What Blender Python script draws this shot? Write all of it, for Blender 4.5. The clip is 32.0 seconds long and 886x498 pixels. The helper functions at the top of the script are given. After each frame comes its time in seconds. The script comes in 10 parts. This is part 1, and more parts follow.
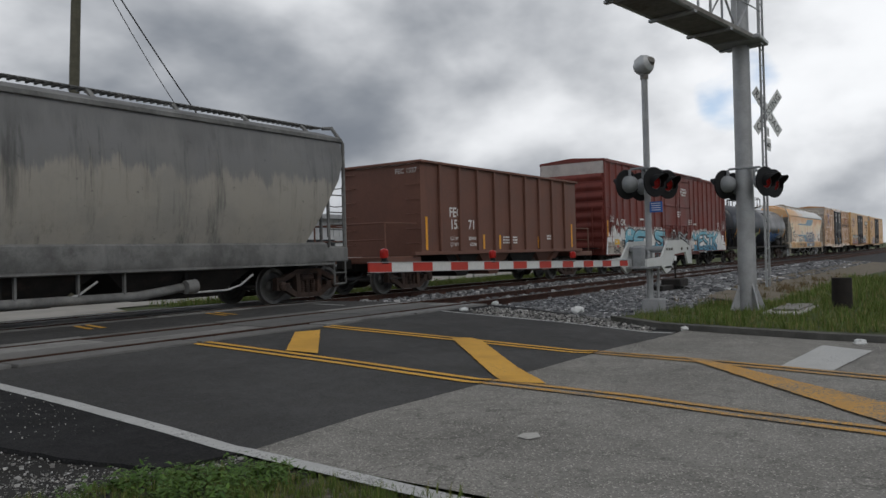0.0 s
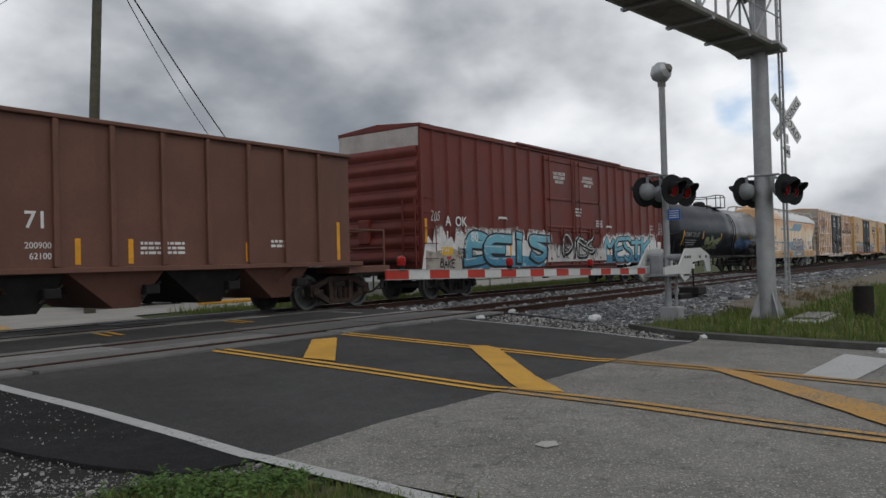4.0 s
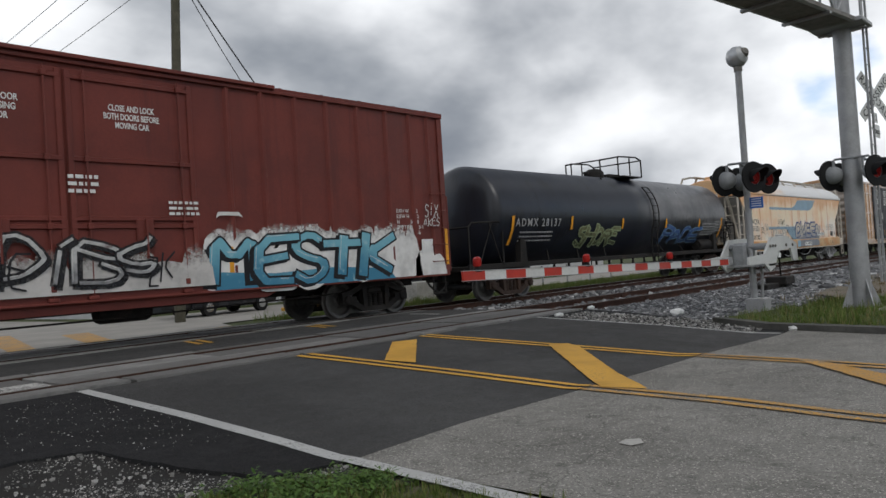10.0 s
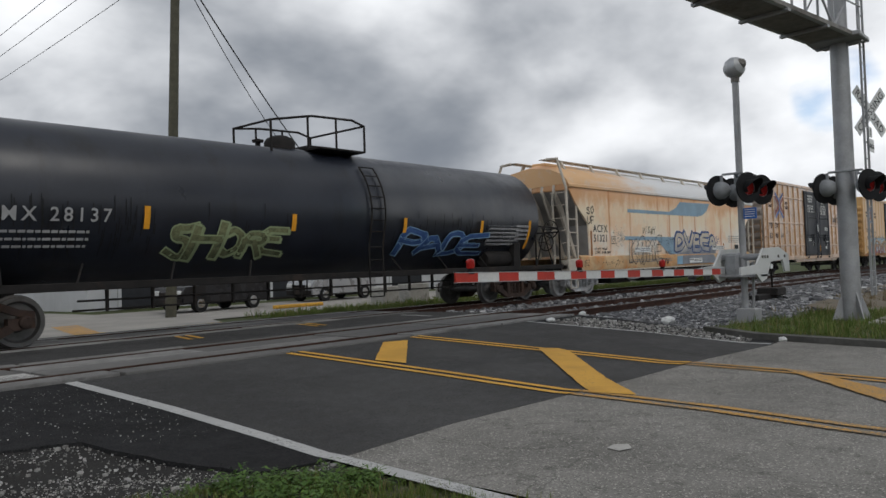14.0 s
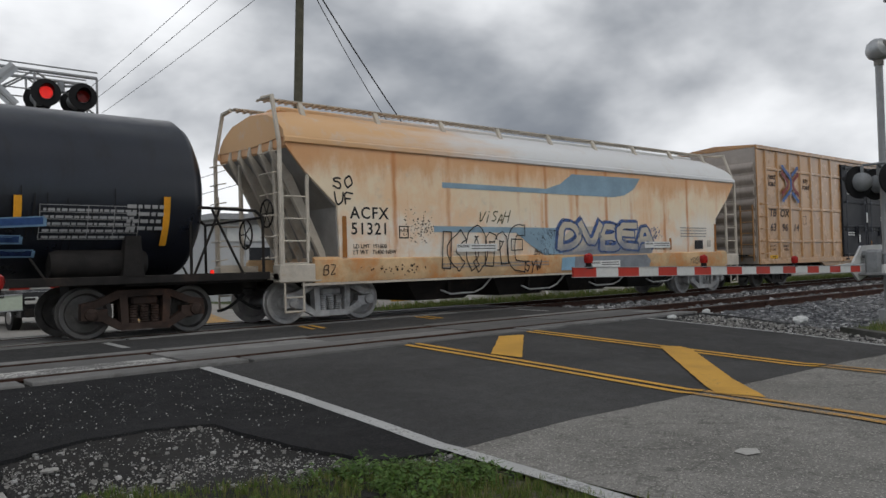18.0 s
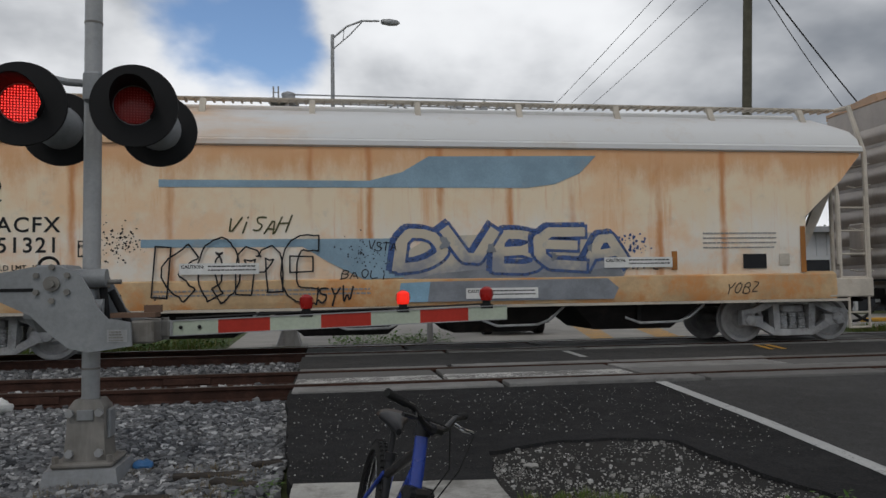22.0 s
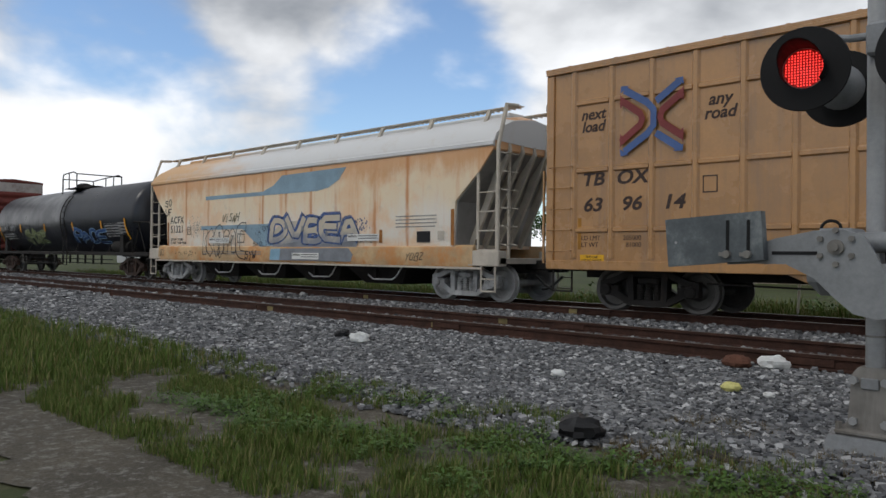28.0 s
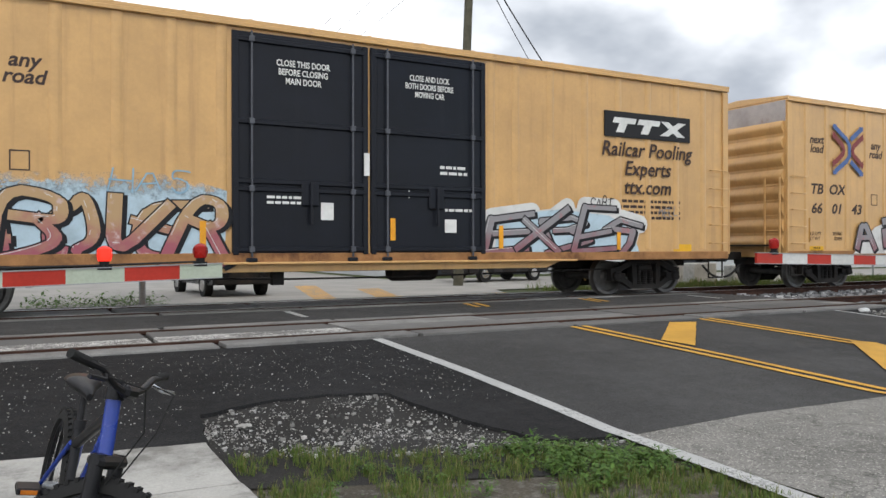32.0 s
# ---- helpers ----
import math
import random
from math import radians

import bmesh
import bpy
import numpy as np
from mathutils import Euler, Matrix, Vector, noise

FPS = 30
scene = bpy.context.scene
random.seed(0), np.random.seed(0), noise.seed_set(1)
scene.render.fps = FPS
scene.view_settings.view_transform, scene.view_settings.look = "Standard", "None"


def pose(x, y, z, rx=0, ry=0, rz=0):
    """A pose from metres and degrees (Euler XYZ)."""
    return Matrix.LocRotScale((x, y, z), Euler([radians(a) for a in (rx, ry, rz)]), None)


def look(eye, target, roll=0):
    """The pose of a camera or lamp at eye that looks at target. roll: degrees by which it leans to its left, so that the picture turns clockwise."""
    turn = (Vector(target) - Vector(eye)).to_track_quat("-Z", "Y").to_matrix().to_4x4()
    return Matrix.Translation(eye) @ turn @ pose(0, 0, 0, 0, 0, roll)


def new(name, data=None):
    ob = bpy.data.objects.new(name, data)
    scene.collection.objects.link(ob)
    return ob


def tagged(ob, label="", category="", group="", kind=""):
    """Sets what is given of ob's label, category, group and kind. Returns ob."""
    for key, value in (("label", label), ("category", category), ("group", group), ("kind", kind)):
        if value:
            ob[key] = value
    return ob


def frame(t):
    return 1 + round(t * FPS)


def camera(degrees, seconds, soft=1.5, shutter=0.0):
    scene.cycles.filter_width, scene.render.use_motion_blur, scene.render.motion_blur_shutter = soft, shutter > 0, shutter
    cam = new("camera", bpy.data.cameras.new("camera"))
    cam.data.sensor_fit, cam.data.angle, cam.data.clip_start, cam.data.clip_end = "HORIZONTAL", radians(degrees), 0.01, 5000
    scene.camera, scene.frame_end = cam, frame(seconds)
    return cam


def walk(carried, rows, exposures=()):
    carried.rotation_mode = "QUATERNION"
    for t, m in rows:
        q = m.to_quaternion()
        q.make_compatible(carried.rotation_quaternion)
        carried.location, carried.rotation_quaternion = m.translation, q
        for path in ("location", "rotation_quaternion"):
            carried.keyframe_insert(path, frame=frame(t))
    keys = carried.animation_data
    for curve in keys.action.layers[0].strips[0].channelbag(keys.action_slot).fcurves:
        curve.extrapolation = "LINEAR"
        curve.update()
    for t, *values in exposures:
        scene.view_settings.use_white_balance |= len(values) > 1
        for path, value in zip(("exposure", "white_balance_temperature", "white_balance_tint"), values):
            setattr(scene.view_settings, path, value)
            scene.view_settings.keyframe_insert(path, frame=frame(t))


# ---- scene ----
cam = camera(59.81, 32.0)
PATH = [
    (0, (0.138, -0.442, 1.074), (1.7805, 0.6990, 1.0868), -1.54),
    (0.5, (0.136, -0.449, 1.070), (1.7715, 0.7029, 1.0878), -1.42),
    (1, (0.136, -0.434, 1.071), (1.7733, 0.7147, 1.0871), -1.37),
    (1.5, (0.133, -0.436, 1.074), (1.7679, 0.7157, 1.0928), -1.46),
    (2, (0.137, -0.440, 1.081), (1.7753, 0.7071, 1.1113), -1.51),
    (2.5, (0.139, -0.441, 1.071), (1.7707, 0.7146, 1.1065), -1.67),
    (3, (0.135, -0.442, 1.068), (1.7618, 0.7213, 1.1003), -1.70),
    (3.5, (0.135, -0.429, 1.065), (1.7594, 0.7378, 1.0999), -1.58),
    (5.5, (0.144, -0.436, 1.074), (1.7340, 0.7765, 1.1026), -1.73),
    (6, (0.130, -0.427, 1.074), (1.7090, 0.8002, 1.1040), -1.79),
    (6.5, (0.129, -0.433, 1.071), (1.6813, 0.8276, 1.0970), -1.94),
    (7, (0.105, -0.438, 1.070), (1.6310, 0.8549, 1.0982), -1.54),
    (7.5, (0.098, -0.439, 1.063), (1.5824, 0.9012, 1.0696), -1.73),
    (8, (0.115, -0.449, 1.076), (1.6177, 0.8707, 1.0935), -2.58),
    (8.5, (0.101, -0.449, 1.079), (1.5979, 0.8769, 1.1103), -2.19),
    (9, (0.079, -0.442, 1.051), (1.5672, 0.8933, 1.1089), -2.00),
    (9.5, (0.076, -0.457, 1.072), (1.5564, 0.8874, 1.1057), -2.90),
    (10, (0.104, -0.459, 1.082), (1.6000, 0.8680, 1.1242), -3.67),
    (10.5, (0.115, -0.468, 1.076), (1.6499, 0.8140, 1.0872), -3.34),
    (11, (0.134, -0.455, 1.076), (1.6696, 0.8256, 1.0835), -4.07),
    (11.5, (0.115, -0.456, 1.072), (1.6550, 0.8204, 1.0947), -1.20),
    (12, (0.097, -0.459, 1.081), (1.6346, 0.8205, 1.0960), -1.81),
    (12.5, (0.116, -0.445, 1.087), (1.6497, 0.8385, 1.1098), -2.57),
    (13, (0.104, -0.445, 1.071), (1.6415, 0.8338, 1.1192), -2.46),
    (13.5, (0.121, -0.447, 1.068), (1.6597, 0.8303, 1.0942), -2.30),
    (14, (0.103, -0.455, 1.064), (1.6105, 0.8586, 1.1125), -2.10),
    (14.5, (0.113, -0.472, 1.064), (1.6316, 0.8283, 1.1009), -2.01),
    (16.5, (0.139, -0.449, 1.054), (1.6397, 0.8718, 1.1045), -1.33),
    (17, (0.129, -0.440, 1.060), (1.5853, 0.9294, 1.1045), -1.33),
    (17.5, (0.107, -0.437, 1.054), (1.4874, 1.0098, 1.0983), -1.66),
    (18, (0.104, -0.434, 1.058), (1.3986, 1.0900, 1.1017), -1.61),
    (18.5, (0.102, -0.443, 1.055), (1.2497, 1.1928, 1.1323), -1.73),
    (19, (0.086, -0.459, 1.057), (1.0789, 1.2761, 1.1302), -1.84),
    (19.5, (0.057, -0.447, 1.063), (0.9628, 1.3317, 1.1850), -2.20),
    (20, (0.012, -0.416, 1.065), (0.8264, 1.4067, 1.1877), -1.64),
    (20.5, (-0.020, -0.410, 1.066), (0.6713, 1.4620, 1.1932), -1.62),
    (21, (-0.049, -0.431, 1.066), (0.4947, 1.4875, 1.2195), -1.76),
    (21.5, (-0.060, -0.394, 1.075), (0.3679, 1.5567, 1.1902), -2.07),
    (22, (-0.045, -0.378, 1.081), (0.2467, 1.5975, 1.1835), -0.85),
    (22.5, (-0.042, -0.390, 1.081), (0.1313, 1.5977, 1.2239), -1.19),
    (23, (-0.053, -0.377, 1.074), (-0.1832, 1.6140, 1.2153), -1.11),
    (23.5, (-0.073, -0.355, 1.072), (-0.4724, 1.6024, 1.1757), -0.96),
    (24, (-0.085, -0.346, 1.076), (-0.5858, 1.5891, 1.1388), -0.92),
    (24.5, (-0.098, -0.334, 1.083), (-0.6812, 1.5777, 1.1542), -0.87),
    (25, (-0.127, -0.337, 1.088), (-0.8806, 1.5139, 1.1701), -1.05),
    (25.5, (-0.147, -0.348, 1.091), (-1.0694, 1.4250, 1.1663), -1.40),
    (26, (-0.169, -0.353, 1.085), (-1.2263, 1.3426, 1.1596), -0.94),
    (26.5, (-0.167, -0.362, 1.091), (-1.3534, 1.2462, 1.1584), -0.94),
    (28.5, (-0.236, -0.368, 1.060), (-1.6372, 1.0596, 1.0662), 0.85),
    (29, (-0.227, -0.376, 1.040), (-1.2882, 1.3193, 1.0496), 1.60),
    (29.5, (-0.196, -0.388, 1.047), (-1.0267, 1.4315, 1.0739), 1.16),
    (30, (-0.195, -0.395, 1.052), (-0.8026, 1.5098, 1.1011), 0.49),
    (30.5, (-0.154, -0.337, 1.044), (-0.3200, 1.6562, 1.0819), -0.48),
    (31, (-0.143, -0.319, 1.051), (0.1127, 1.6642, 1.0630), -1.15),
    (31.5, (-0.064, -0.335, 1.044), (0.5470, 1.5693, 1.0542), -1.09),
    (32, (0.027, -0.356, 1.048), (0.9802, 1.4021, 1.0472), -0.09),
]
walk(cam, [(t, look(eye, target, roll)) for t, eye, target, roll in PATH], exposures=((0.0, -0.1), (5.0, -0.05), (8.0, 0.15), (11.0, 0.12), (16.0, 0.0), (19.0, -0.06), (21.0, -0.17), (25.0, -0.2), (27.5, 0.0), (29.0, 0.25), (30.0, 0.5), (31.0, 0.62), (32.0, 0.98)))


# ---- sky and sun ----
def build_sky():
    w = bpy.data.worlds.new("sky")
    scene.world = w
    w.use_nodes = True
    nt = w.node_tree
    bg = nt.nodes["Background"]
    sky = nt.nodes.new("ShaderNodeTexSky")
    sky.sky_type, sky.sun_disc = "NISHITA", False
    sky.sun_elevation, sky.sun_rotation = radians(58), radians(200)
    sky.air_density, sky.dust_density, sky.ozone_density = 1.0, 0.3, 4.0
    tc = nt.nodes.new("ShaderNodeTexCoord")
    sep = nt.nodes.new("ShaderNodeSeparateXYZ")
    nt.links.new(tc.outputs["Generated"], sep.inputs[0])

    def math_of(op, a, b=None):
        n = nt.nodes.new("ShaderNodeMath")
        n.operation = op
        for s, v in zip(n.inputs, (a, b)):
            if v is None:
                continue
            if isinstance(v, (int, float)):
                s.default_value = v
            else:
                nt.links.new(v, s)
        return n.outputs[0]

    def cloud(scale, detail, rough, shift=(0, 0, 0), dist=0.0, tall=1.7):
        mp = nt.nodes.new("ShaderNodeMapping")
        mp.inputs["Location"].default_value = shift
        mp.inputs["Scale"].default_value = (1, 1, tall)
        nt.links.new(tc.outputs["Generated"], mp.inputs["Vector"])
        n = add_node(nt, "ShaderNodeTexNoise", Scale=scale, Detail=detail, Roughness=rough, Distortion=dist)
        nt.links.new(mp.outputs[0], n.inputs["Vector"])
        return n.outputs["Fac"]

    def toward(x, y, z, lo, hi):
        n = nt.nodes.new("ShaderNodeVectorMath")
        n.operation = "DOT_PRODUCT"
        nt.links.new(tc.outputs["Generated"], n.inputs[0])
        n.inputs[1].default_value = Vector((x, y, z)).normalized()
        return ramp_of(nt, n.outputs["Value"], lo, hi)

    # heaped clouds: paler where they thin out upwards, greyer at their bases
    here = cloud(1.9, 6, 0.46, SKY_SEED, 0.1)
    above = cloud(1.9, 6, 0.46, (SKY_SEED[0], SKY_SEED[1], SKY_SEED[2] + 0.13), 0.1)
    small = cloud(6.5, 6, 0.52, (3, 1, 7), 0.2)
    broad = cloud(1.2, 4, 0.5, (8, 2, 5), 0.0)
    # the rain cloud over the road's far side, the broken blue sky down the line
    # second direction: unseen dark zenith, added to dim the ground against upright faces
    rain_and_zenith = math_of("MAXIMUM", toward(0.72, 0.64, 0.26, 0.89, 0.985), toward(0.25, 0.05, 0.97, 0.35, 0.85))
    clear = math_of("MAXIMUM", toward(-0.80, 0.50, 0.32, 0.86, 1.0), math_of("MULTIPLY", toward(0.955, 0.23, 0.18, 0.9965, 0.9995), 1.75))
    clear = math_of("MAXIMUM", clear, math_of("MULTIPLY", toward(-0.12, 0.92, 0.37, 0.987, 0.999), 0.95))
    cover = math_of("ADD", here, math_of("MULTIPLY", math_of("SUBTRACT", small, 0.5), 0.16))
    cover = math_of("ADD", cover, math_of("MULTIPLY", rain_and_zenith, 0.35))
    cover = math_of("SUBTRACT", cover, math_of("MULTIPLY", clear, 0.085))
    cover = math_of("ADD", cover, math_of("MULTIPLY", toward(0.5, 0.82, 0.28, 0.84, 0.95), 0.2))
    edge = ramp_of(nt, cover, 0.36, 0.45)
    lit = math_of("MULTIPLY", math_of("SUBTRACT", here, above), 3.4)
    fluff = math_of("SUBTRACT", 0.75, math_of("MULTIPLY", rain_and_zenith, 0.55))
    lit = math_of("ADD", lit, math_of("MULTIPLY", math_of("SUBTRACT", small, 0.5), fluff))
    lit = math_of("ADD", lit, math_of("MULTIPLY", math_of("SUBTRACT", broad, 0.5), 0.6))
    lit = math_of("ADD", lit, 0.60)
    lit = math_of("SUBTRACT", lit, math_of("MULTIPLY", rain_and_zenith, 0.38))
    lit = math_of("ADD", lit, math_of("MULTIPLY", toward(-0.3, 0.9, 0.3, 0.72, 0.95), 0.22))
    lit = math_of("ADD", lit, math_of("MULTIPLY", toward(0.44, 0.87, 0.25, 0.90, 0.985), 0.10))
    bright = ramp_of(nt, lit, -0.1, 1.05)
    col = mixed(nt, bright, (0.21, 0.235, 0.275), (1.02, 1.04, 1.07))
    blue = nt.nodes.new("ShaderNodeVectorMath")
    blue.operation = "SCALE"
    nt.links.new(sky.outputs[0], blue.inputs[0])
    blue.inputs["Scale"].default_value = SKY_BLUE
    out = mixed(nt, edge, blue.outputs[0], col)
    nt.links.new(out, bg.inputs["Color"])
    bg.inputs["Strength"].default_value = SKY_LIGHT


SKY_SEED, SKY_BLUE, SKY_LIGHT = (1.7, 4.2, 0.6), 0.15, 1.0


# ---- materials ----
def nodes_of(name):
    m = bpy.data.materials.new(name)
    m.use_nodes = True
    nt = m.node_tree
    return m, nt, nt.nodes["Principled BSDF"]


def add_node(nt, kind, **values):
    n = nt.nodes.new(kind)
    for key, value in values.items():
        if key in n.inputs:
            n.inputs[key].default_value = value
    return n


def rgb(c):
    return (c[0], c[1], c[2], 1.0)


def coords(nt, stretch=(1, 1, 1)):
    tc = nt.nodes.new("ShaderNodeTexCoord")
    mp = nt.nodes.new("ShaderNodeMapping")
    mp.inputs["Scale"].default_value = stretch
    nt.links.new(tc.outputs["Object"], mp.inputs["Vector"])
    return mp.outputs["Vector"]


def noise_of(nt, vec, scale, detail=4, rough=0.6):
    n = add_node(nt, "ShaderNodeTexNoise", Scale=scale, Detail=detail, Roughness=rough)
    nt.links.new(vec, n.inputs["Vector"])
    return n.outputs["Fac"]


def ramp_of(nt, fac, lo, hi, a=0.0, b=1.0):
    n = nt.nodes.new("ShaderNodeMapRange")
    n.interpolation_type = "SMOOTHSTEP"
    for key, v in (("From Min", lo), ("From Max", hi), ("To Min", a), ("To Max", b)):
        n.inputs[key].default_value = v
    nt.links.new(fac, n.inputs["Value"])
    return n.outputs["Result"]


def mixed(nt, fac, a, b, how="MIX"):
    n = nt.nodes.new("ShaderNodeMix")
    n.data_type, n.blend_type = "RGBA", how
    for sock, v in ((n.inputs[0], fac), (n.inputs[6], a), (n.inputs[7], b)):
        if isinstance(v, (int, float)):
            sock.default_value = v
        elif isinstance(v, tuple):
            sock.default_value = rgb(v)
        else:
            nt.links.new(v, sock)
    return n.outputs[2]


def mat(name, col, rough=0.6, metal=0.0, var=0.25, scale=2.0, fine=40.0, fine_var=0.2, bump=0.15, dirt=None, dirt_amt=0.0, dirt_scale=1.2,
        streak=None, streak_amt=0.0, streak_scale=3.0, each=0.0, spec=0.22, coat=0.0):
    """A surface with broad and fine variation, blotches of dirt, vertical streaks and a difference from piece to piece."""
    m, nt, bsdf = nodes_of(name)
    vec = coords(nt)
    broad = noise_of(nt, vec, scale, 5, 0.65)
    grain = noise_of(nt, vec, fine, 3, 0.7)
    dark = tuple(c * (1 - var) for c in col)
    light = tuple(min(1, c * (1 + var)) for c in col)
    c = mixed(nt, ramp_of(nt, broad, 0.3, 0.7), dark, light)
    c = mixed(nt, ramp_of(nt, grain, 0.25, 0.75, 0, fine_var), c, tuple(v * 0.35 for v in col))
    if dirt:
        d = noise_of(nt, vec, dirt_scale, 8, 0.72)
        c = mixed(nt, ramp_of(nt, d, 0.62 - 0.3 * dirt_amt, 0.78 - 0.2 * dirt_amt, 0, min(1.0, 0.4 + dirt_amt)), c, dirt)
    if streak:
        s = noise_of(nt, coords(nt, (streak_scale, streak_scale, 0.22)), 1.0, 6, 0.7)
        c = mixed(nt, ramp_of(nt, s, 0.5, 0.72, 0, streak_amt), c, streak)
    if each:
        oi = nt.nodes.new("ShaderNodeObjectInfo")
        c = mixed(nt, ramp_of(nt, oi.outputs["Random"], 0, 1, 0, each), c, tuple(v * 0.4 for v in col))
    nt.links.new(c, bsdf.inputs["Base Color"])
    nt.links.new(ramp_of(nt, broad, 0.2, 0.8, max(0.05, rough - 0.12), min(1, rough + 0.12)), bsdf.inputs["Roughness"])
    bsdf.inputs["Metallic"].default_value = metal
    bsdf.inputs["Specular IOR Level"].default_value = spec
    bsdf.inputs["Coat Weight"].default_value, bsdf.inputs["Coat Roughness"].default_value = coat, 0.18
    if bump:
        b = add_node(nt, "ShaderNodeBump", Strength=bump, Distance=0.01)
        nt.links.new(grain, b.inputs["Height"])
        nt.links.new(b.outputs["Normal"], bsdf.inputs["Normal"])
    return m


def island(name, cols, rough=0.9, bump=0.0):
    """Many small pieces, each with a shade of its own."""
    m, nt, bsdf = nodes_of(name)
    geo = nt.nodes.new("ShaderNodeNewGeometry")
    rp = nt.nodes.new("ShaderNodeValToRGB")
    rp.color_ramp.elements[0].color, rp.color_ramp.elements[1].color = rgb(cols[0]), rgb(cols[-1])
    for i, c in enumerate(cols[1:-1]):
        rp.color_ramp.elements.new((i + 1) / (len(cols) - 1)).color = rgb(c)
    nt.links.new(geo.outputs["Random Per Island"], rp.inputs["Fac"])
    nt.links.new(rp.outputs["Color"], bsdf.inputs["Base Color"])
    bsdf.inputs["Roughness"].default_value = rough
    bsdf.inputs["Specular IOR Level"].default_value = 0.15
    return m


def glow(name, col, strength):
    m, nt, bsdf = nodes_of(name)
    bsdf.inputs["Base Color"].default_value = rgb(col)
    bsdf.inputs["Emission Color"].default_value = rgb(col)
    bsdf.inputs["Emission Strength"].default_value = strength
    return m


build_sky()
sun = new("sun", bpy.data.lights.new("sun", "SUN"))
sun.data.energy, sun.data.angle, sun.data.color = 0.65, radians(14), (1.0, 0.96, 0.90)
sun.matrix_basis = look((-14, -46, 60), (0, 0, 0))
scene.view_settings.exposure = 0.0


# ---- mesh tools ----
class Mesh:
    """Collects vertices and faces of one part."""

    def __init__(self):
        self.v, self.f = [], []

    def add(self, verts, faces):
        n = len(self.v)
        self.v.extend(tuple(p) for p in verts)
        self.f.extend(tuple(i + n for i in f) for f in faces)
        return self

    def box(self, x0, x1, y0, y1, z0, z1, c=0.0):
        """A box between two corners, with chamfer c."""
        if c <= 0:
            v = [(x, y, z) for z in (z0, z1) for y in (y0, y1) for x in (x0, x1)]
            return self.add(v, [(0, 2, 3, 1), (4, 5, 7, 6), (0, 1, 5, 4), (2, 6, 7, 3), (0, 4, 6, 2), (1, 3, 7, 5)])
        v, ix = [], {}
        for k, (z, sz) in enumerate(((z0, 1), (z1, -1))):
            for j, (y, sy) in enumerate(((y0, 1), (y1, -1))):
                for i, (x, sx) in enumerate(((x0, 1), (x1, -1))):
                    for a in range(3):
                        p = [x + sx * c, y + sy * c, z + sz * c]
                        p[a] = (x, y, z)[a]
                        ix[i, j, k, a] = len(v)
                        v.append(p)
        f = []
        for a in range(3):
            b, d = (a + 1) % 3, (a + 2) % 3
            for s in (0, 1):
                q = []
                for m, n in ((0, 0), (1, 0), (1, 1), (0, 1)):
                    key = [0, 0, 0]
                    key[a], key[b], key[d] = s, m, n
                    q.append(ix[(*key, a)])
                f.append(q if s else q[::-1])
            for m in (0, 1):
                for n in (0, 1):
                    lo, hi = [0, 0, 0], [0, 0, 0]
                    lo[b] = hi[b] = m
                    lo[d] = hi[d] = n
                    hi[a] = 1
                    q = [ix[(*lo, b)], ix[(*hi, b)], ix[(*hi, d)], ix[(*lo, d)]]
                    f.append(q if m == n else q[::-1])
        for key in [(i, j, k) for i in (0, 1) for j in (0, 1) for k in (0, 1)]:
            q = [ix[(*key, a)] for a in range(3)]
            f.append(q if sum(key) % 2 else q[::-1])
        return self.add(v, f)

    def cyl(self, p0, p1, r0, r1=None, n=12, caps=True):
        r1 = r0 if r1 is None else r1
        p0, p1 = Vector(p0), Vector(p1)
        z = (p1 - p0).normalized()
        x = z.orthogonal().normalized()
        y = z.cross(x)
        v = []
        for p, r in ((p0, r0), (p1, r1)):
            for i in range(n):
                a = 2 * math.pi * i / n
                v.append(p + x * (r * math.cos(a)) + y * (r * math.sin(a)))
        f = [(i, (i + 1) % n, n + (i + 1) % n, n + i) for i in range(n)]
        if caps:
            f += [tuple(range(n))[::-1], tuple(range(n, 2 * n))]
        return self.add(v, f)

    def tube(self, pts, r, n=6):
        """A round bar bent along points, mitred at the bends."""
        pts = [Vector(p) for p in pts]
        way = [(b - a).normalized() for a, b in zip(pts, pts[1:])]
        side = way[0].orthogonal().normalized()
        rings = []
        for k, p in enumerate(pts):
            a, b = way[max(0, k - 1)], way[min(k, len(way) - 1)]
            side = (side - a * side.dot(a)).normalized()
            up = a.cross(side)
            mid = (a + b).normalized() if (a + b).length > 1e-4 else a
            ring = []
            for i in range(n):
                q = side * (r * math.cos(2 * math.pi * i / n)) + up * (r * math.sin(2 * math.pi * i / n))
                q = q - a * (q.dot(mid) / max(0.35, a.dot(mid)))
                ring.append(tuple(p + q))
            rings.append(ring)
            side = side - b * side.dot(b)
            side = side.normalized() if side.length > 1e-4 else b.orthogonal().normalized()
        return self.loft(rings)

    def prism(self, poly, axis, a, b):
        """A polygon (two coordinates in the order of the other axes) swept along axis from a to b."""
        n = len(poly)
        area = sum(poly[i][0] * poly[(i + 1) % n][1] - poly[(i + 1) % n][0] * poly[i][1] for i in range(n))
        poly = list(poly) if area > 0 else list(poly)[::-1]
        put = {"x": lambda u, v, w: (w, u, v), "y": lambda u, v, w: (u, w, v), "z": lambda u, v, w: (u, v, w)}[axis]
        v = [put(u, w, a) for u, w in poly] + [put(u, w, b) for u, w in poly]
        f = [tuple(range(n))[::-1], tuple(range(n, 2 * n))] + [(i, (i + 1) % n, n + (i + 1) % n, n + i) for i in range(n)]
        if (axis == "y") != (b < a):
            f = [q[::-1] for q in f]
        return self.add(v, f)

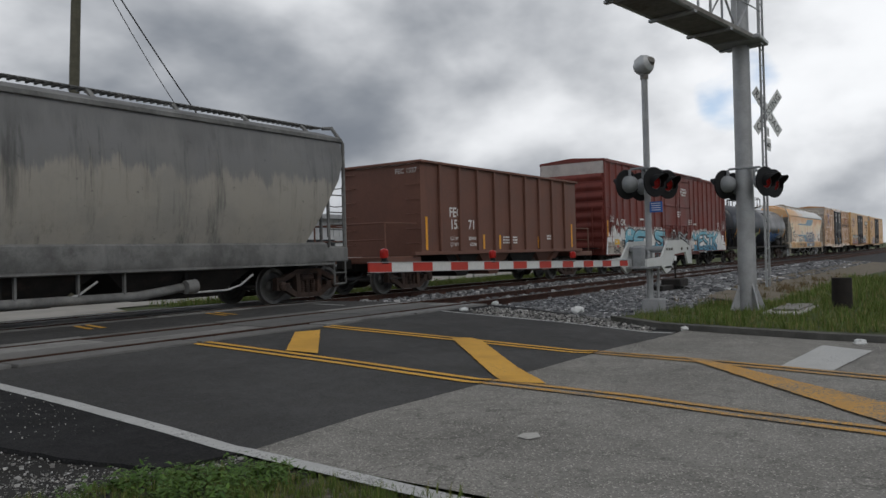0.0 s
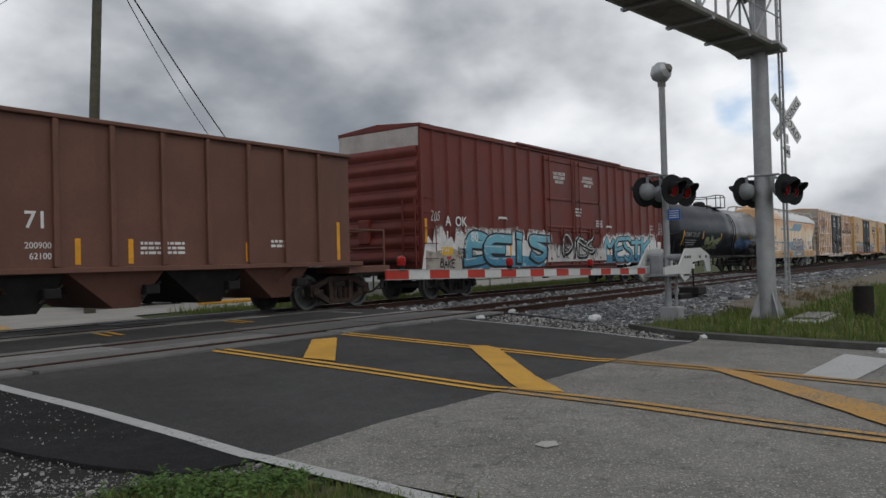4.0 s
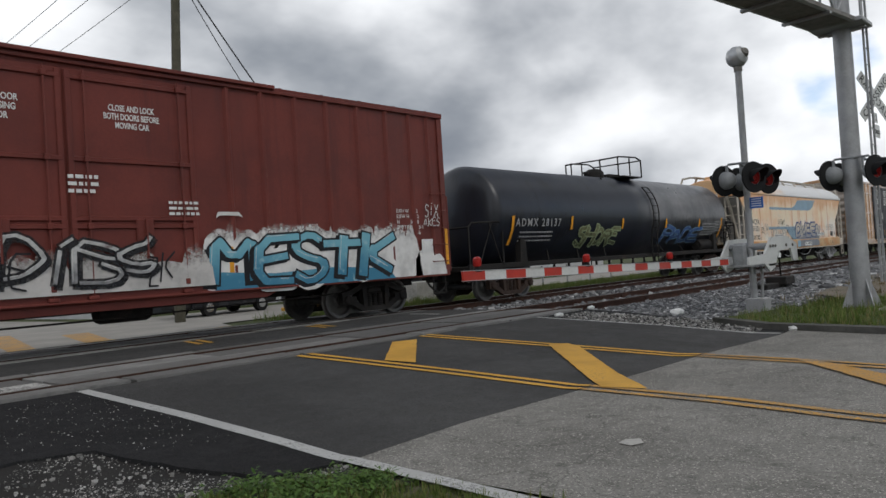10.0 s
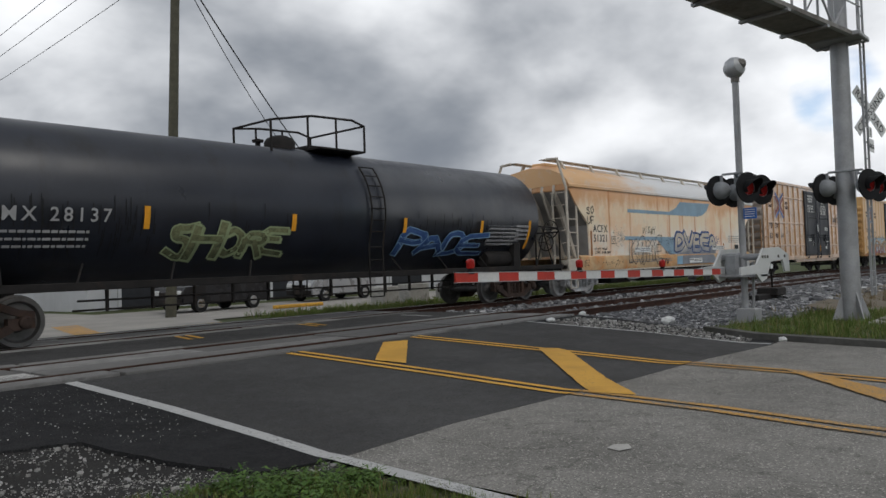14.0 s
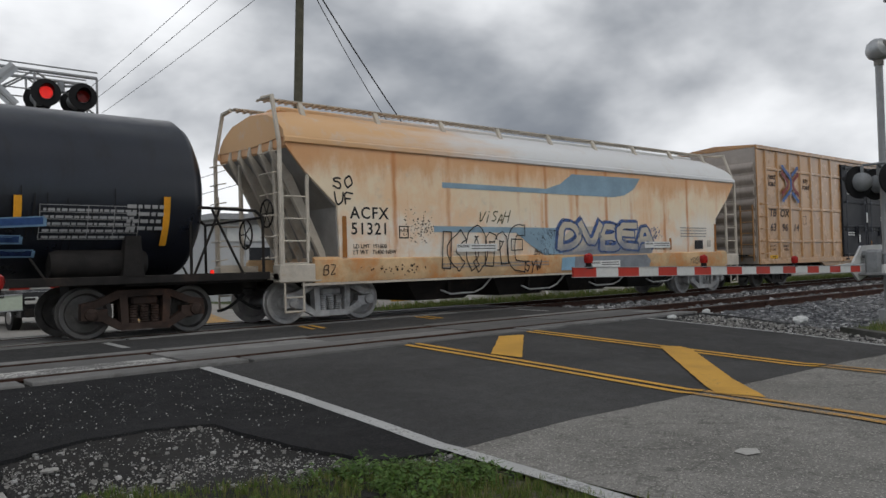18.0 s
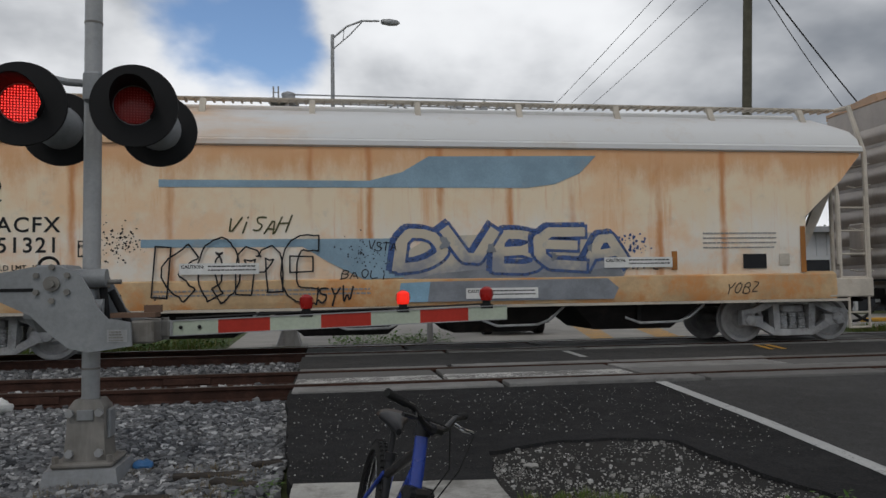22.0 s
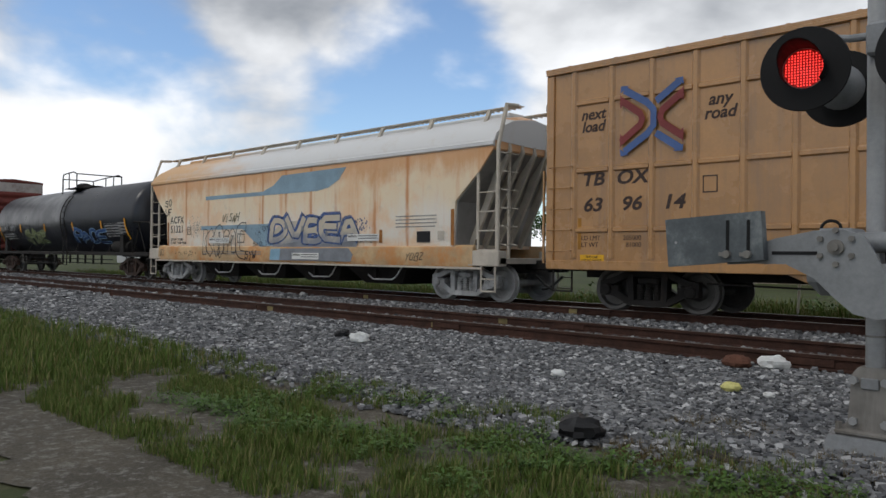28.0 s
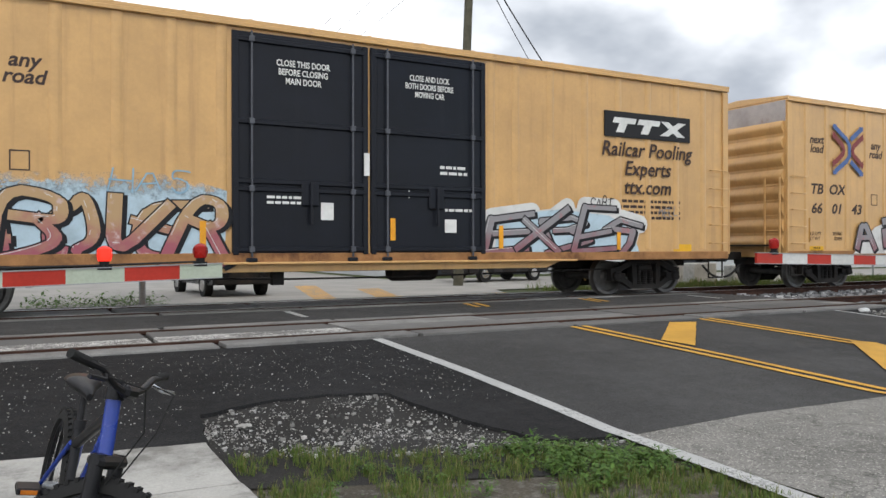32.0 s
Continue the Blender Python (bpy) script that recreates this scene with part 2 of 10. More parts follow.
    def loft(self, rings, caps=True):
        """Rings of equal length joined one after the other."""
        n = len(rings[0])
        v = [p for r in rings for p in r]
        f = [(k * n + i, k * n + (i + 1) % n, (k + 1) * n + (i + 1) % n, (k + 1) * n + i) for k in range(len(rings) - 1) for i in range(n)]
        if caps:
            f += [tuple(range(n))[::-1], tuple(range((len(rings) - 1) * n, len(rings) * n))]
        return self.add(v, f)

    def lathe(self, prof, centre, axis, n=24, caps=True):
        """Profile of (along, radius) turned round an axis through the centre."""
        z = Vector(axis).normalized()
        x = z.orthogonal().normalized()
        y = z.cross(x)
        c = Vector(centre)
        rings = [[c + z * h + x * (r * math.cos(2 * math.pi * i / n)) + y * (r * math.sin(2 * math.pi * i / n)) for i in range(n)] for h, r in prof]
        return self.loft(rings, caps)

    def move(self, m):
        self.v = [tuple(m @ Vector(p)) for p in self.v]
        return self

    def data(self, name, mats, smooth=35):
        me = bpy.data.meshes.new(name)
        me.from_pydata(self.v, [], self.f)
        for m in mats if isinstance(mats, (list, tuple)) else [mats]:
            me.materials.append(m)
        if smooth:
            me.polygons.foreach_set("use_smooth", [True] * len(me.polygons))
            me.set_sharp_from_angle(angle=radians(smooth))
        me.update()
        return me


def empty(name, m=None, label="", category="", group="", kind=""):
    ob = new(name)
    if m is not None:
        ob.matrix_basis = m
    return tagged(ob, label, category, group, kind)


def part(name, mesh, material, parent=None, label="", smooth=35, at=None):
    """Links one mesh under a thing or part."""
    ob = new(name, mesh if isinstance(mesh, bpy.types.Mesh) else mesh.data(name, material, smooth))
    if parent is not None:
        ob.parent = parent
    if at is not None:
        ob.matrix_basis = at
    if label:
        ob["label"] = label
    return ob


def thing(name, mesh, material, label, category, group="", kind="", at=None, smooth=35):
    return tagged(part(name, mesh, material, None, "", smooth, at), label, category, group, kind)


def lettering(text, size, bold=0.0, align="CENTER", spacing=1.0, depth=0.004, shear=0.0, line=1.0):
    """A flat text as mesh data in the x-z plane, facing -y."""
    cu = bpy.data.curves.new("lettering", "FONT")
    cu.body, cu.size, cu.offset, cu.align_x, cu.space_character, cu.extrude = text, size, bold, align, spacing, depth / 2
    cu.shear, cu.space_line, cu.resolution_u = shear, line, 3
    ob = bpy.data.objects.new("lettering", cu)
    scene.collection.objects.link(ob)
    bpy.context.view_layer.update()
    me = bpy.data.meshes.new_from_object(ob.evaluated_get(bpy.context.evaluated_depsgraph_get()))
    bpy.data.objects.remove(ob)
    me.transform(Matrix.Rotation(radians(90), 4, "X"))
    return me


def sign_text(text, size, x, y, z, material, parent, bold=0.0, align="CENTER", spacing=1.0, shear=0.0, name="lettering", line=1.0, wide=1.0, turn=0.0):
    me = lettering(text, size, bold, align, spacing, 0.004, shear, line)
    if wide != 1.0:
        me.transform(Matrix.Diagonal((wide, 1, 1, 1)))
    if turn:
        me.transform(Matrix.Rotation(radians(turn), 4, "Y"))
    me.materials.clear()
    me.materials.append(material)
    return part(name, me, None, parent, at=Matrix.Translation((x, y, z)))


# ---- ground ----
TRACKS = (9.45, 13.92)          # centre lines of the two tracks
GAUGE = 0.72                    # half the distance between the rail heads
RISE = ((4.2, -0.35), (8.2, -0.06), (8.6, -0.03), (14.9, -0.03), (15.6, -0.05), (19.0, -0.3))


def level(y):
    """Height of the road and the ground over y; the rail heads are at 0."""
    for (a, za), (b, zb) in zip(RISE, RISE[1:]):
        if y <= b:
            return za if y <= a else za + (zb - za) * (y - a) / (b - a)
    return RISE[-1][1]


BED_RISE = ((4.2, -0.37), (6.2, -0.33), (8.2, -0.165), (15.0, -0.165), (16.0, -0.2), (19.0, -0.3))


def bed_level(y):
    """Height of the loose stone, which lies at the rails' feet."""
    for (a, za), (b, zb) in zip(BED_RISE, BED_RISE[1:]):
        if y <= b:
            return za if y <= a else za + (zb - za) * (y - a) / (b - a)
    return BED_RISE[-1][1]


def sheet(poly, lift=0.0, thick=0.0, step=0.5, wobble=0.0, cuts_x=0.0, ragged=0.0, over=level):
    """A flat outline laid on the ground, following its rise; thick: depth of its rim; ragged: uneven outline."""
    if ragged:
        out = []
        for (ax, ay), (bx, by) in zip(poly, poly[1:] + poly[:1]):
            n = max(1, int(math.hypot(bx - ax, by - ay) / 0.12))
            for k in range(n):
                s = k / n
                x, y = ax + (bx - ax) * s, ay + (by - ay) * s
                out.append((x + ragged * noise.noise((x * 5, y * 5, 1.0)), y + ragged * noise.noise((x * 5, y * 5, 7.0))))
        poly = out
    bm = bmesh.new()
    bm.faces.new([bm.verts.new((x, y, 0)) for x, y in poly])
    ys = [p[1] for p in poly]
    marks = [a for a, _ in (RISE if over is level else BED_RISE)]
    if step:
        y = math.ceil(min(ys) / step) * step
        while y < max(ys) and len(marks) < 200:
            marks.append(y)
            y += step
    for y in sorted(set(marks)):
        if min(ys) < y < max(ys):
            bmesh.ops.bisect_plane(bm, geom=bm.verts[:] + bm.edges[:] + bm.faces[:], plane_co=(0, y, 0), plane_no=(0, 1, 0))
    if cuts_x:
        xs = [p[0] for p in poly]
        x = math.ceil(min(xs) / cuts_x) * cuts_x
        while x < max(xs):
            bmesh.ops.bisect_plane(bm, geom=bm.verts[:] + bm.edges[:] + bm.faces[:], plane_co=(x, 0, 0), plane_no=(1, 0, 0))
            x += cuts_x
    bmesh.ops.triangulate(bm, faces=bm.faces[:])
    if thick:
        ret = bmesh.ops.extrude_face_region(bm, geom=bm.faces[:])
        top = {v for v in ret["geom"] if isinstance(v, bmesh.types.BMVert)}
    else:
        top = set(bm.verts)
    for v in bm.verts:
        v.co.z = over(v.co.y) + lift + (wobble * noise.noise((v.co.x * 0.9, v.co.y * 0.9, 0)) if wobble else 0) - (0 if v in top else thick)
    bmesh.ops.recalc_face_normals(bm, faces=bm.faces[:])
    if not thick:
        for f in bm.faces:
            if f.normal.z < 0:
                f.normal_flip()
    me = bpy.data.meshes.new("sheet")
    bm.to_mesh(me)
    bm.free()
    return me


def laid(name, poly, material, label, category, lift, thick=0.0, kind="structure", **how):
    me = sheet(poly, lift, thick, **how)
    me.materials.append(material)
    return thing(name, me, None, label, category, kind=kind)


def band(line, width, side=0.0):
    """Outline of a painted line of some width along points."""
    left, right = [], []
    for k, (x, y) in enumerate(line):
        ax, ay = line[max(0, k - 1)]
        bx, by = line[min(len(line) - 1, k + 1)]
        d = math.hypot(bx - ax, by - ay)
        nx, ny = -(by - ay) / d, (bx - ax) / d
        left.append((x + nx * (side + width / 2), y + ny * (side + width / 2)))
        right.append((x + nx * (side - width / 2), y + ny * (side - width / 2)))
    return left + right[::-1]


def asphalt(name, col, patch, crack=0.0, fleck=0.5, lightfleck=(0.3, 0.3, 0.29)):
    """Asphalt: broad patches, aggregate flecks, fine cracks and tyre-dark lanes."""
    m, nt, bsdf = nodes_of(name)
    vec = coords(nt)
    broad = noise_of(nt, vec, 0.55, 6, 0.65)
    mid = noise_of(nt, vec, 4.0, 6, 0.7)
    vor = add_node(nt, "ShaderNodeTexVoronoi", Scale=90.0)
    nt.links.new(vec, vor.inputs["Vector"])
    c = mixed(nt, ramp_of(nt, broad, 0.38, 0.62), tuple(v * 0.85 for v in col), tuple(v * 1.15 for v in col))
    c = mixed(nt, ramp_of(nt, mid, 0.50, 0.75, 0, 0.6), c, patch)
    sep = nt.nodes.new("ShaderNodeSeparateColor")
    nt.links.new(vor.outputs["Color"], sep.inputs[0])
    c = mixed(nt, ramp_of(nt, sep.outputs[0], 0.80, 1.0, 0, fleck), c, lightfleck)
    c = mixed(nt, ramp_of(nt, sep.outputs[1], 0.75, 1.0, 0, 0.6), c, tuple(v * 0.3 for v in col))
    height = vor.outputs["Distance"]
    if crack:
        v2 = add_node(nt, "ShaderNodeTexVoronoi", Scale=0.55, Randomness=1.0)
        v2.feature = "DISTANCE_TO_EDGE"
        wob = nt.nodes.new("ShaderNodeVectorMath")
        wob.operation = "ADD"
        nz = add_node(nt, "ShaderNodeTexNoise", Scale=1.6, Detail=5.0)
        nt.links.new(vec, nz.inputs["Vector"])
        nt.links.new(vec, wob.inputs[0])
        nt.links.new(nz.outputs["Color"], wob.inputs[1])
        nt.links.new(wob.outputs[0], v2.inputs["Vector"])
        c = mixed(nt, ramp_of(nt, v2.outputs["Distance"], 0.008, 0.0, 0, crack), c, tuple(v * 0.25 for v in col))
    nt.links.new(c, bsdf.inputs["Base Color"])
    bsdf.inputs["Specular IOR Level"].default_value = 0.10
    nt.links.new(ramp_of(nt, mid, 0.3, 0.7, 0.72, 0.95), bsdf.inputs["Roughness"])
    b = add_node(nt, "ShaderNodeBump", Strength=0.5, Distance=0.006)
    nt.links.new(height, b.inputs["Height"])
    nt.links.new(b.outputs["Normal"], bsdf.inputs["Normal"])
    return m


def worn(name, col, under, amount):
    """Road paint, worn through to the asphalt in specks and patches."""
    m, nt, bsdf = nodes_of(name)
    vec = coords(nt)
    a = noise_of(nt, vec, 30, 6, 0.8)
    b = noise_of(nt, vec, 2.0, 4, 0.6)
    add = nt.nodes.new("ShaderNodeMath")
    add.operation = "MULTIPLY_ADD"
    nt.links.new(b, add.inputs[0])
    add.inputs[1].default_value = 0.5
    nt.links.new(a, add.inputs[2])
    c = mixed(nt, ramp_of(nt, b, 0.3, 0.7), tuple(v * 0.85 for v in col), tuple(min(1, v * 1.1) for v in col))
    c = mixed(nt, ramp_of(nt, add.outputs[0], 0.98 - amount, 1.10 - amount, 0, 0.9), c, under)
    nt.links.new(c, bsdf.inputs["Base Color"])
    bsdf.inputs["Roughness"].default_value = 0.75
    return m


GRASS = mat("grass soil", (0.06, 0.075, 0.025), 0.95, var=0.35, scale=0.5, fine=25, fine_var=0.5, bump=0.5, dirt=(0.13, 0.11, 0.075), dirt_amt=0.25)
SOIL = mat("gravelly soil", (0.10, 0.088, 0.068), 0.95, var=0.3, scale=1.5, fine=45, fine_var=0.7, bump=0.7, dirt=(0.22, 0.21, 0.19), dirt_amt=0.45, dirt_scale=11)
DIRT = mat("sandy dirt", (0.17, 0.145, 0.11), 0.95, var=0.25, scale=1.2, fine=40, fine_var=0.5, bump=0.5, dirt=(0.09, 0.08, 0.06), dirt_amt=0.3)
BED = mat("ballast bed", (0.045, 0.045, 0.047), 0.95, var=0.3, scale=2.5, fine=28, fine_var=0.8, bump=0.9, dirt=(0.10, 0.10, 0.10), dirt_amt=0.4, dirt_scale=9)
ASPHALT_NEW = asphalt("new asphalt", (0.060, 0.0595, 0.059), (0.080, 0.077, 0.073), 0.0, 0.25, (0.16, 0.155, 0.15))
ASPHALT_OLD = asphalt("old asphalt", (0.195, 0.188, 0.173), (0.10, 0.096, 0.09), 0.45, 0.9, (0.44, 0.42, 0.38))
ASPHALT_MID = asphalt("side asphalt", (0.022, 0.022, 0.023), (0.031, 0.030, 0.029), 0.0, 0.10, (0.2, 0.19, 0.18))
HOLE_DIRT = mat("broken gravel patch", (0.036, 0.034, 0.032), 0.95, var=0.4, scale=2.0, fine=45, fine_var=0.8, bump=0.9, dirt=(0.032, 0.031, 0.03), dirt_amt=0.6, dirt_scale=1.6)
CONCRETE = mat("pale concrete", (0.40, 0.39, 0.365), 0.88, var=0.2, scale=1.3, fine=50, fine_var=0.25, bump=0.25, dirt=(0.16, 0.155, 0.14), dirt_amt=0.5, dirt_scale=2.2)
CONCRETE_FAR = mat("far concrete road", (0.30, 0.285, 0.26), 0.9, var=0.15, scale=0.6, fine=20, fine_var=0.2, bump=0.1)
PANEL = mat("grey crossing panel", (0.27, 0.265, 0.255), 0.85, var=0.25, scale=1.6, fine=40, fine_var=0.4, bump=0.3, dirt=(0.055, 0.053, 0.05), dirt_amt=0.4, dirt_scale=0.9, each=0.85)
PANEL_WHITE = worn("worn white panel paint", (0.66, 0.65, 0.62), (0.075, 0.073, 0.07), 0.32)
RUBBER = mat("black flangeway rubber", (0.022, 0.021, 0.02), 0.85, var=0.3, bump=0.2)
LINE_WHITE = worn("white road line", (0.42, 0.42, 0.41), (0.15, 0.15, 0.145), 0.20)
LINE_YELLOW = worn("yellow road paint", (0.56, 0.30, 0.035), (0.12, 0.10, 0.06), 0.13)
LINE_YELLOW_OLD = worn("worn yellow road paint", (0.50, 0.26, 0.045), (0.15, 0.13, 0.10), 0.27)
RAIL_RUST = mat("rusty rail steel", (0.060, 0.030, 0.022), 0.85, 0.1, var=0.4, scale=4, fine=40, fine_var=0.4, bump=0.3, dirt=(0.11, 0.06, 0.04), dirt_amt=0.3)
RAIL_TOP = mat("worn rail head", (0.25, 0.23, 0.21), 0.35, 0.8, var=0.2, scale=3, bump=0.05)
RAIL_TOP_RUST = mat("rusty rail head", (0.10, 0.078, 0.066), 0.6, 0.4, var=0.3, scale=3, bump=0.1)
TIE = mat("weathered timber tie", (0.075, 0.062, 0.052), 0.92, var=0.35, scale=5, fine=40, fine_var=0.5, bump=0.5)
KERB = mat("dark stained kerb", (0.10, 0.098, 0.09), 0.9, var=0.3, scale=2, fine=50, fine_var=0.4, bump=0.3, dirt=(0.04, 0.042, 0.03), dirt_amt=0.4)


def build_ground():
    m = Mesh()
    ys = [-3000, -60, 0] + [a for a, _ in BED_RISE] + [40, 3000]
    v = [(x, y, bed_level(y) - 0.035) for y in ys for x in (-3000, 3000)]
    m.add(v, [(2 * k, 2 * k + 1, 2 * k + 3, 2 * k + 2) for k in range(len(ys) - 1)])
    thing("ground", m, GRASS, "grassy soil ground reaching to the horizon", "ground", kind="structure")
    # ballast beds left and right of the crossing
    laid("ballast_bed", [(-140, 5.9), (-12, 5.3), (-3.5, 4.7), (-0.5, 5.0), (-0.52, 8.3), (-0.5, 16.0), (-140, 16.2)], BED, "grey crushed stone ballast bed beside the tracks", "ballast", -0.012, wobble=0.02, cuts_x=4, over=bed_level)
    laid("ballast_bed", [(13.3, 5.9), (15.2, 5.0), (17.5, 5.0), (24, 5.2), (150, 4.0), (150, 17), (13.4, 16.2), (14.2, 8.0)], BED, "grey crushed stone ballast bed beside the tracks", "ballast", -0.012, wobble=0.02, cuts_x=4, over=bed_level)
    laid("dirt_patch", [(19.5, 3.6), (24, 3.8), (60, 3.0), (60, 6.4), (30, 6.2), (21, 5.6)], DIRT, "bare sandy dirt with dry brown grass", "dirt", 0.0, ragged=0.3)
    laid("dirt_patch", [(-9.5, 1.8), (-0.4, 0.6), (-0.35, 5.2), (-2.2, 5.3), (-5.0, 5.1), (-9.5, 5.2)], SOIL, "gravelly brown soil under sparse grass", "dirt", -0.02, ragged=0.2, over=bed_level)
    laid("dirt_patch", [(-0.4, 0.4), (3.9, 0.4), (3.98, 4.15), (2.9, 4.6), (1.1, 4.7), (-0.3, 2.6)], SOIL, "gravelly brown soil under sparse grass", "dirt", -0.012, ragged=0.1, over=bed_level)
    # road surfaces
    laid("road", [(3.4, -60), (12.6, -60), (12.5, 0.7), (12.62, 1.54), (13.0, 2.84), (13.3, 3.75), (12.61, 3.7), (10.53, 3.91), (8.56, 3.94), (7.1, 4.02), (5.4, 4.11), (3.96, 4.02)], ASPHALT_OLD, "old light grey asphalt road with fine cracks", "road", 0.006)
    laid("road", [(3.96, 4.02), (5.4, 4.11), (7.1, 4.02), (8.56, 3.94), (10.53, 3.91), (12.61, 3.7), (13.0, 3.76), (12.95, 6.0), (12.62, 8.25), (3.74, 8.25)], ASPHALT_NEW, "new dark asphalt road before the crossing", "road", 0.008, 0.14)
    laid("road", [(-0.5, 10.66), (14.3, 10.66), (14.3, 12.68), (-0.5, 12.68)], ASPHALT_NEW, "dark asphalt between the two tracks", "road", 0.012, 0.3)
    laid("road", [(-0.5, 15.15), (14.3, 15.15), (14.0, 18.2), (12.8, 19.2), (-0.5, 18.4)], ASPHALT_NEW, "dark asphalt behind the tracks", "road", 0.010, 0.3)
    laid("road", [(-2.5, 18.4), (12.8, 19.2), (14.0, 22), (13.5, 120), (-6, 120)], CONCRETE_FAR, "pale concrete road beyond the crossing", "road", 0.008, step=0)
    laid("road", [(13.2, 21.0), (70, 26), (70, 31), (13.2, 30)], CONCRETE_FAR, "pale concrete parking strip beside a warehouse", "pavement", 0.004, step=0)
    laid("road_shoulder", [(12.63, 8.25), (12.96, 6.0), (13.01, 3.77), (13.4, 3.9), (13.9, 5.2), (14.5, 7.4), (14.4, 8.25)], ASPHALT_MID, "gravelly asphalt shoulder at the road's edge", "shoulder", 0.004, 0.2, ragged=0.05)
    # side strip with the broken patch cut out of it
    laid("side_pavement", [(-0.52, 8.25), (-0.45, 7.0), (-0.34, 5.16), (1.12, 5.03), (1.2, 5.74), (1.75, 5.97), (2.32, 5.99), (2.84, 5.85), (2.96, 5.2), (3.16, 4.6), (3.35, 4.2), (3.9, 4.03), (3.96, 4.03), (3.76, 8.25)],
         ASPHALT_MID, "dark speckled asphalt beside the road, crumbling at the edge", "pavement", 0.010, 0.2, ragged=0.04)
    laid("broken_pavement", [(1.0, 5.1), (1.1, 6.2), (2.9, 6.2), (3.1, 5.4), (3.95, 4.02), (3.85, 3.2), (2.3, 3.8), (1.15, 4.2)], HOLE_DIRT, "broken grey gravel patch in the pavement", "gravel", -0.02, wobble=0.02, cuts_x=0.3, step=0.3)
    # concrete slabs
    for poly in ([(-0.31, 4.22), (1.13, 4.18), (1.10, 5.0), (-0.31, 5.13)], [(-0.30, 2.6), (1.22, 2.6), (1.135, 4.165), (-0.31, 4.205)]):
        laid("pavement_slab", poly, CONCRETE, "pale worn concrete pavement slab", "pavement", 0.03, 0.12, ragged=0.012)
    # white lines
    white = [([(3.78, 8.25), (3.91, 6.4), (3.95, 5.0), (3.95, 4.02), (3.86, 2.94), (3.79, 2.16), (3.4, -8), (3.2, -40)], 0.145)]
    white += [([(12.52, 8.25), (12.85, 5.75), (12.76, 3.74)], 0.10)]
    white += [([(3.86, 11.2), (3.92, 12.4)], 0.12), ([(13.0, 11.2), (13.15, 12.3)], 0.1)]
    for pts, w in white:
        laid("edge_line", band(pts, w), LINE_WHITE, "worn white painted edge line", "road marking", 0.0145 if pts[0][1] < 9 else 0.020, ragged=0.006)
    laid("stop_line", [(9.67, 1.49), (11.92, 1.37), (11.54, 0.72), (9.61, 0.91)], LINE_WHITE, "wide white painted stop bar", "road marking", 0.016, ragged=0.015)
    # yellow lines and hatching of the painted median
    near = [(6.84, 8.25), (7.16, 5.85), (7.34, 4.02)]
    near_old = [(7.34, 4.02), (7.15, 2.4), (6.9, 1.29), (6.72, 0.16), (6.3, -2), (5.9, -20)]
    far = [(9.3, 8.25), (9.7, 6.08), (10.05, 3.92)]
    far_old = [(10.05, 3.92), (9.79, 2.35), (9.31, 0.38), (8.9, -1.5), (8.6, -20)]
    for pts, matl in ((near, LINE_YELLOW), (near_old, LINE_YELLOW_OLD), (far, LINE_YELLOW), (far_old, LINE_YELLOW_OLD)):
        for off in (-0.10, 0.10):
            laid("centre_line", band(pts, 0.10, off), matl, "yellow painted double centre line", "road marking", 0.018, ragged=0.008)
    for x0, x1 in ((7.2, 7.45), (10.0, 10.25)):
        for y0, y1 in ((11.6, 12.55), (15.3, 17.5)):
            for off in (0, 0.22):
                laid("centre_line", [(x0 + off, y0), (x0 + off + 0.1, y0), (x1 + off + 0.1, y1), (x1 + off, y1)], LINE_YELLOW, "yellow painted double centre line", "road marking", 0.022)
    laid("hatch_mark", [(8.43, 8.09), (8.87, 7.99), (7.33, 6.55), (7.20, 7.0)], LINE_YELLOW, "yellow painted hatch wedge", "road marking", 0.023, ragged=0.01)
    laid("hatch_mark", [(9.75, 6.13), (9.95, 5.9), (9.86, 5.66), (7.45, 3.34), (7.38, 3.85), (7.62, 4.08)], LINE_YELLOW, "yellow painted hatch bar", "road marking", 0.023, ragged=0.01)
    laid("hatch_mark", [(10.02, 2.74), (9.78, 2.26), (7.2, -0.45), (6.55, -0.2)], LINE_YELLOW_OLD, "worn yellow painted hatch bar", "road marking", 0.023, ragged=0.02)
    laid("hatch_mark", [(8.0, 17.2), (8.6, 17.2), (10.5, 23.5), (9.7, 23.5)], LINE_YELLOW_OLD, "yellow painted hatch bar beyond the tracks", "road marking", 0.018)
    laid("hatch_mark", [(6.6, 18.6), (7.2, 18.6), (9.3, 26.5), (8.5, 26.5)], LINE_YELLOW_OLD, "yellow painted hatch bar beyond the tracks", "road marking", 0.016)
    laid("road_patch", [(5.24, 2.38), (5.36, 2.33), (5.48, 2.41), (5.42, 2.51), (5.29, 2.51)], CONCRETE, "small pale survey disc in the asphalt", "road marking", 0.014, ragged=0.02)
    # kerb and its gutter on the far verge
    laid("kerb", band([(13.85, 5.2), (13.68, 4.6), (13.15, 2.84), (12.78, 1.54), (12.64, 0.72), (12.55, -30)], 0.24), KERB, "dark stained low concrete kerb", "kerb", 0.10, 0.16)
    laid("verge", [(13.85, 5.1), (13.75, 4.5), (13.25, 2.84), (12.88, 1.54), (12.74, 0.72), (12.65, -30), (40, -30), (40, 3.4), (20, 3.6), (17, 4.8), (14.4, 5.2)], GRASS, "rough grass verge beside the road", "verge", 0.06, ragged=0.05)


build_ground()


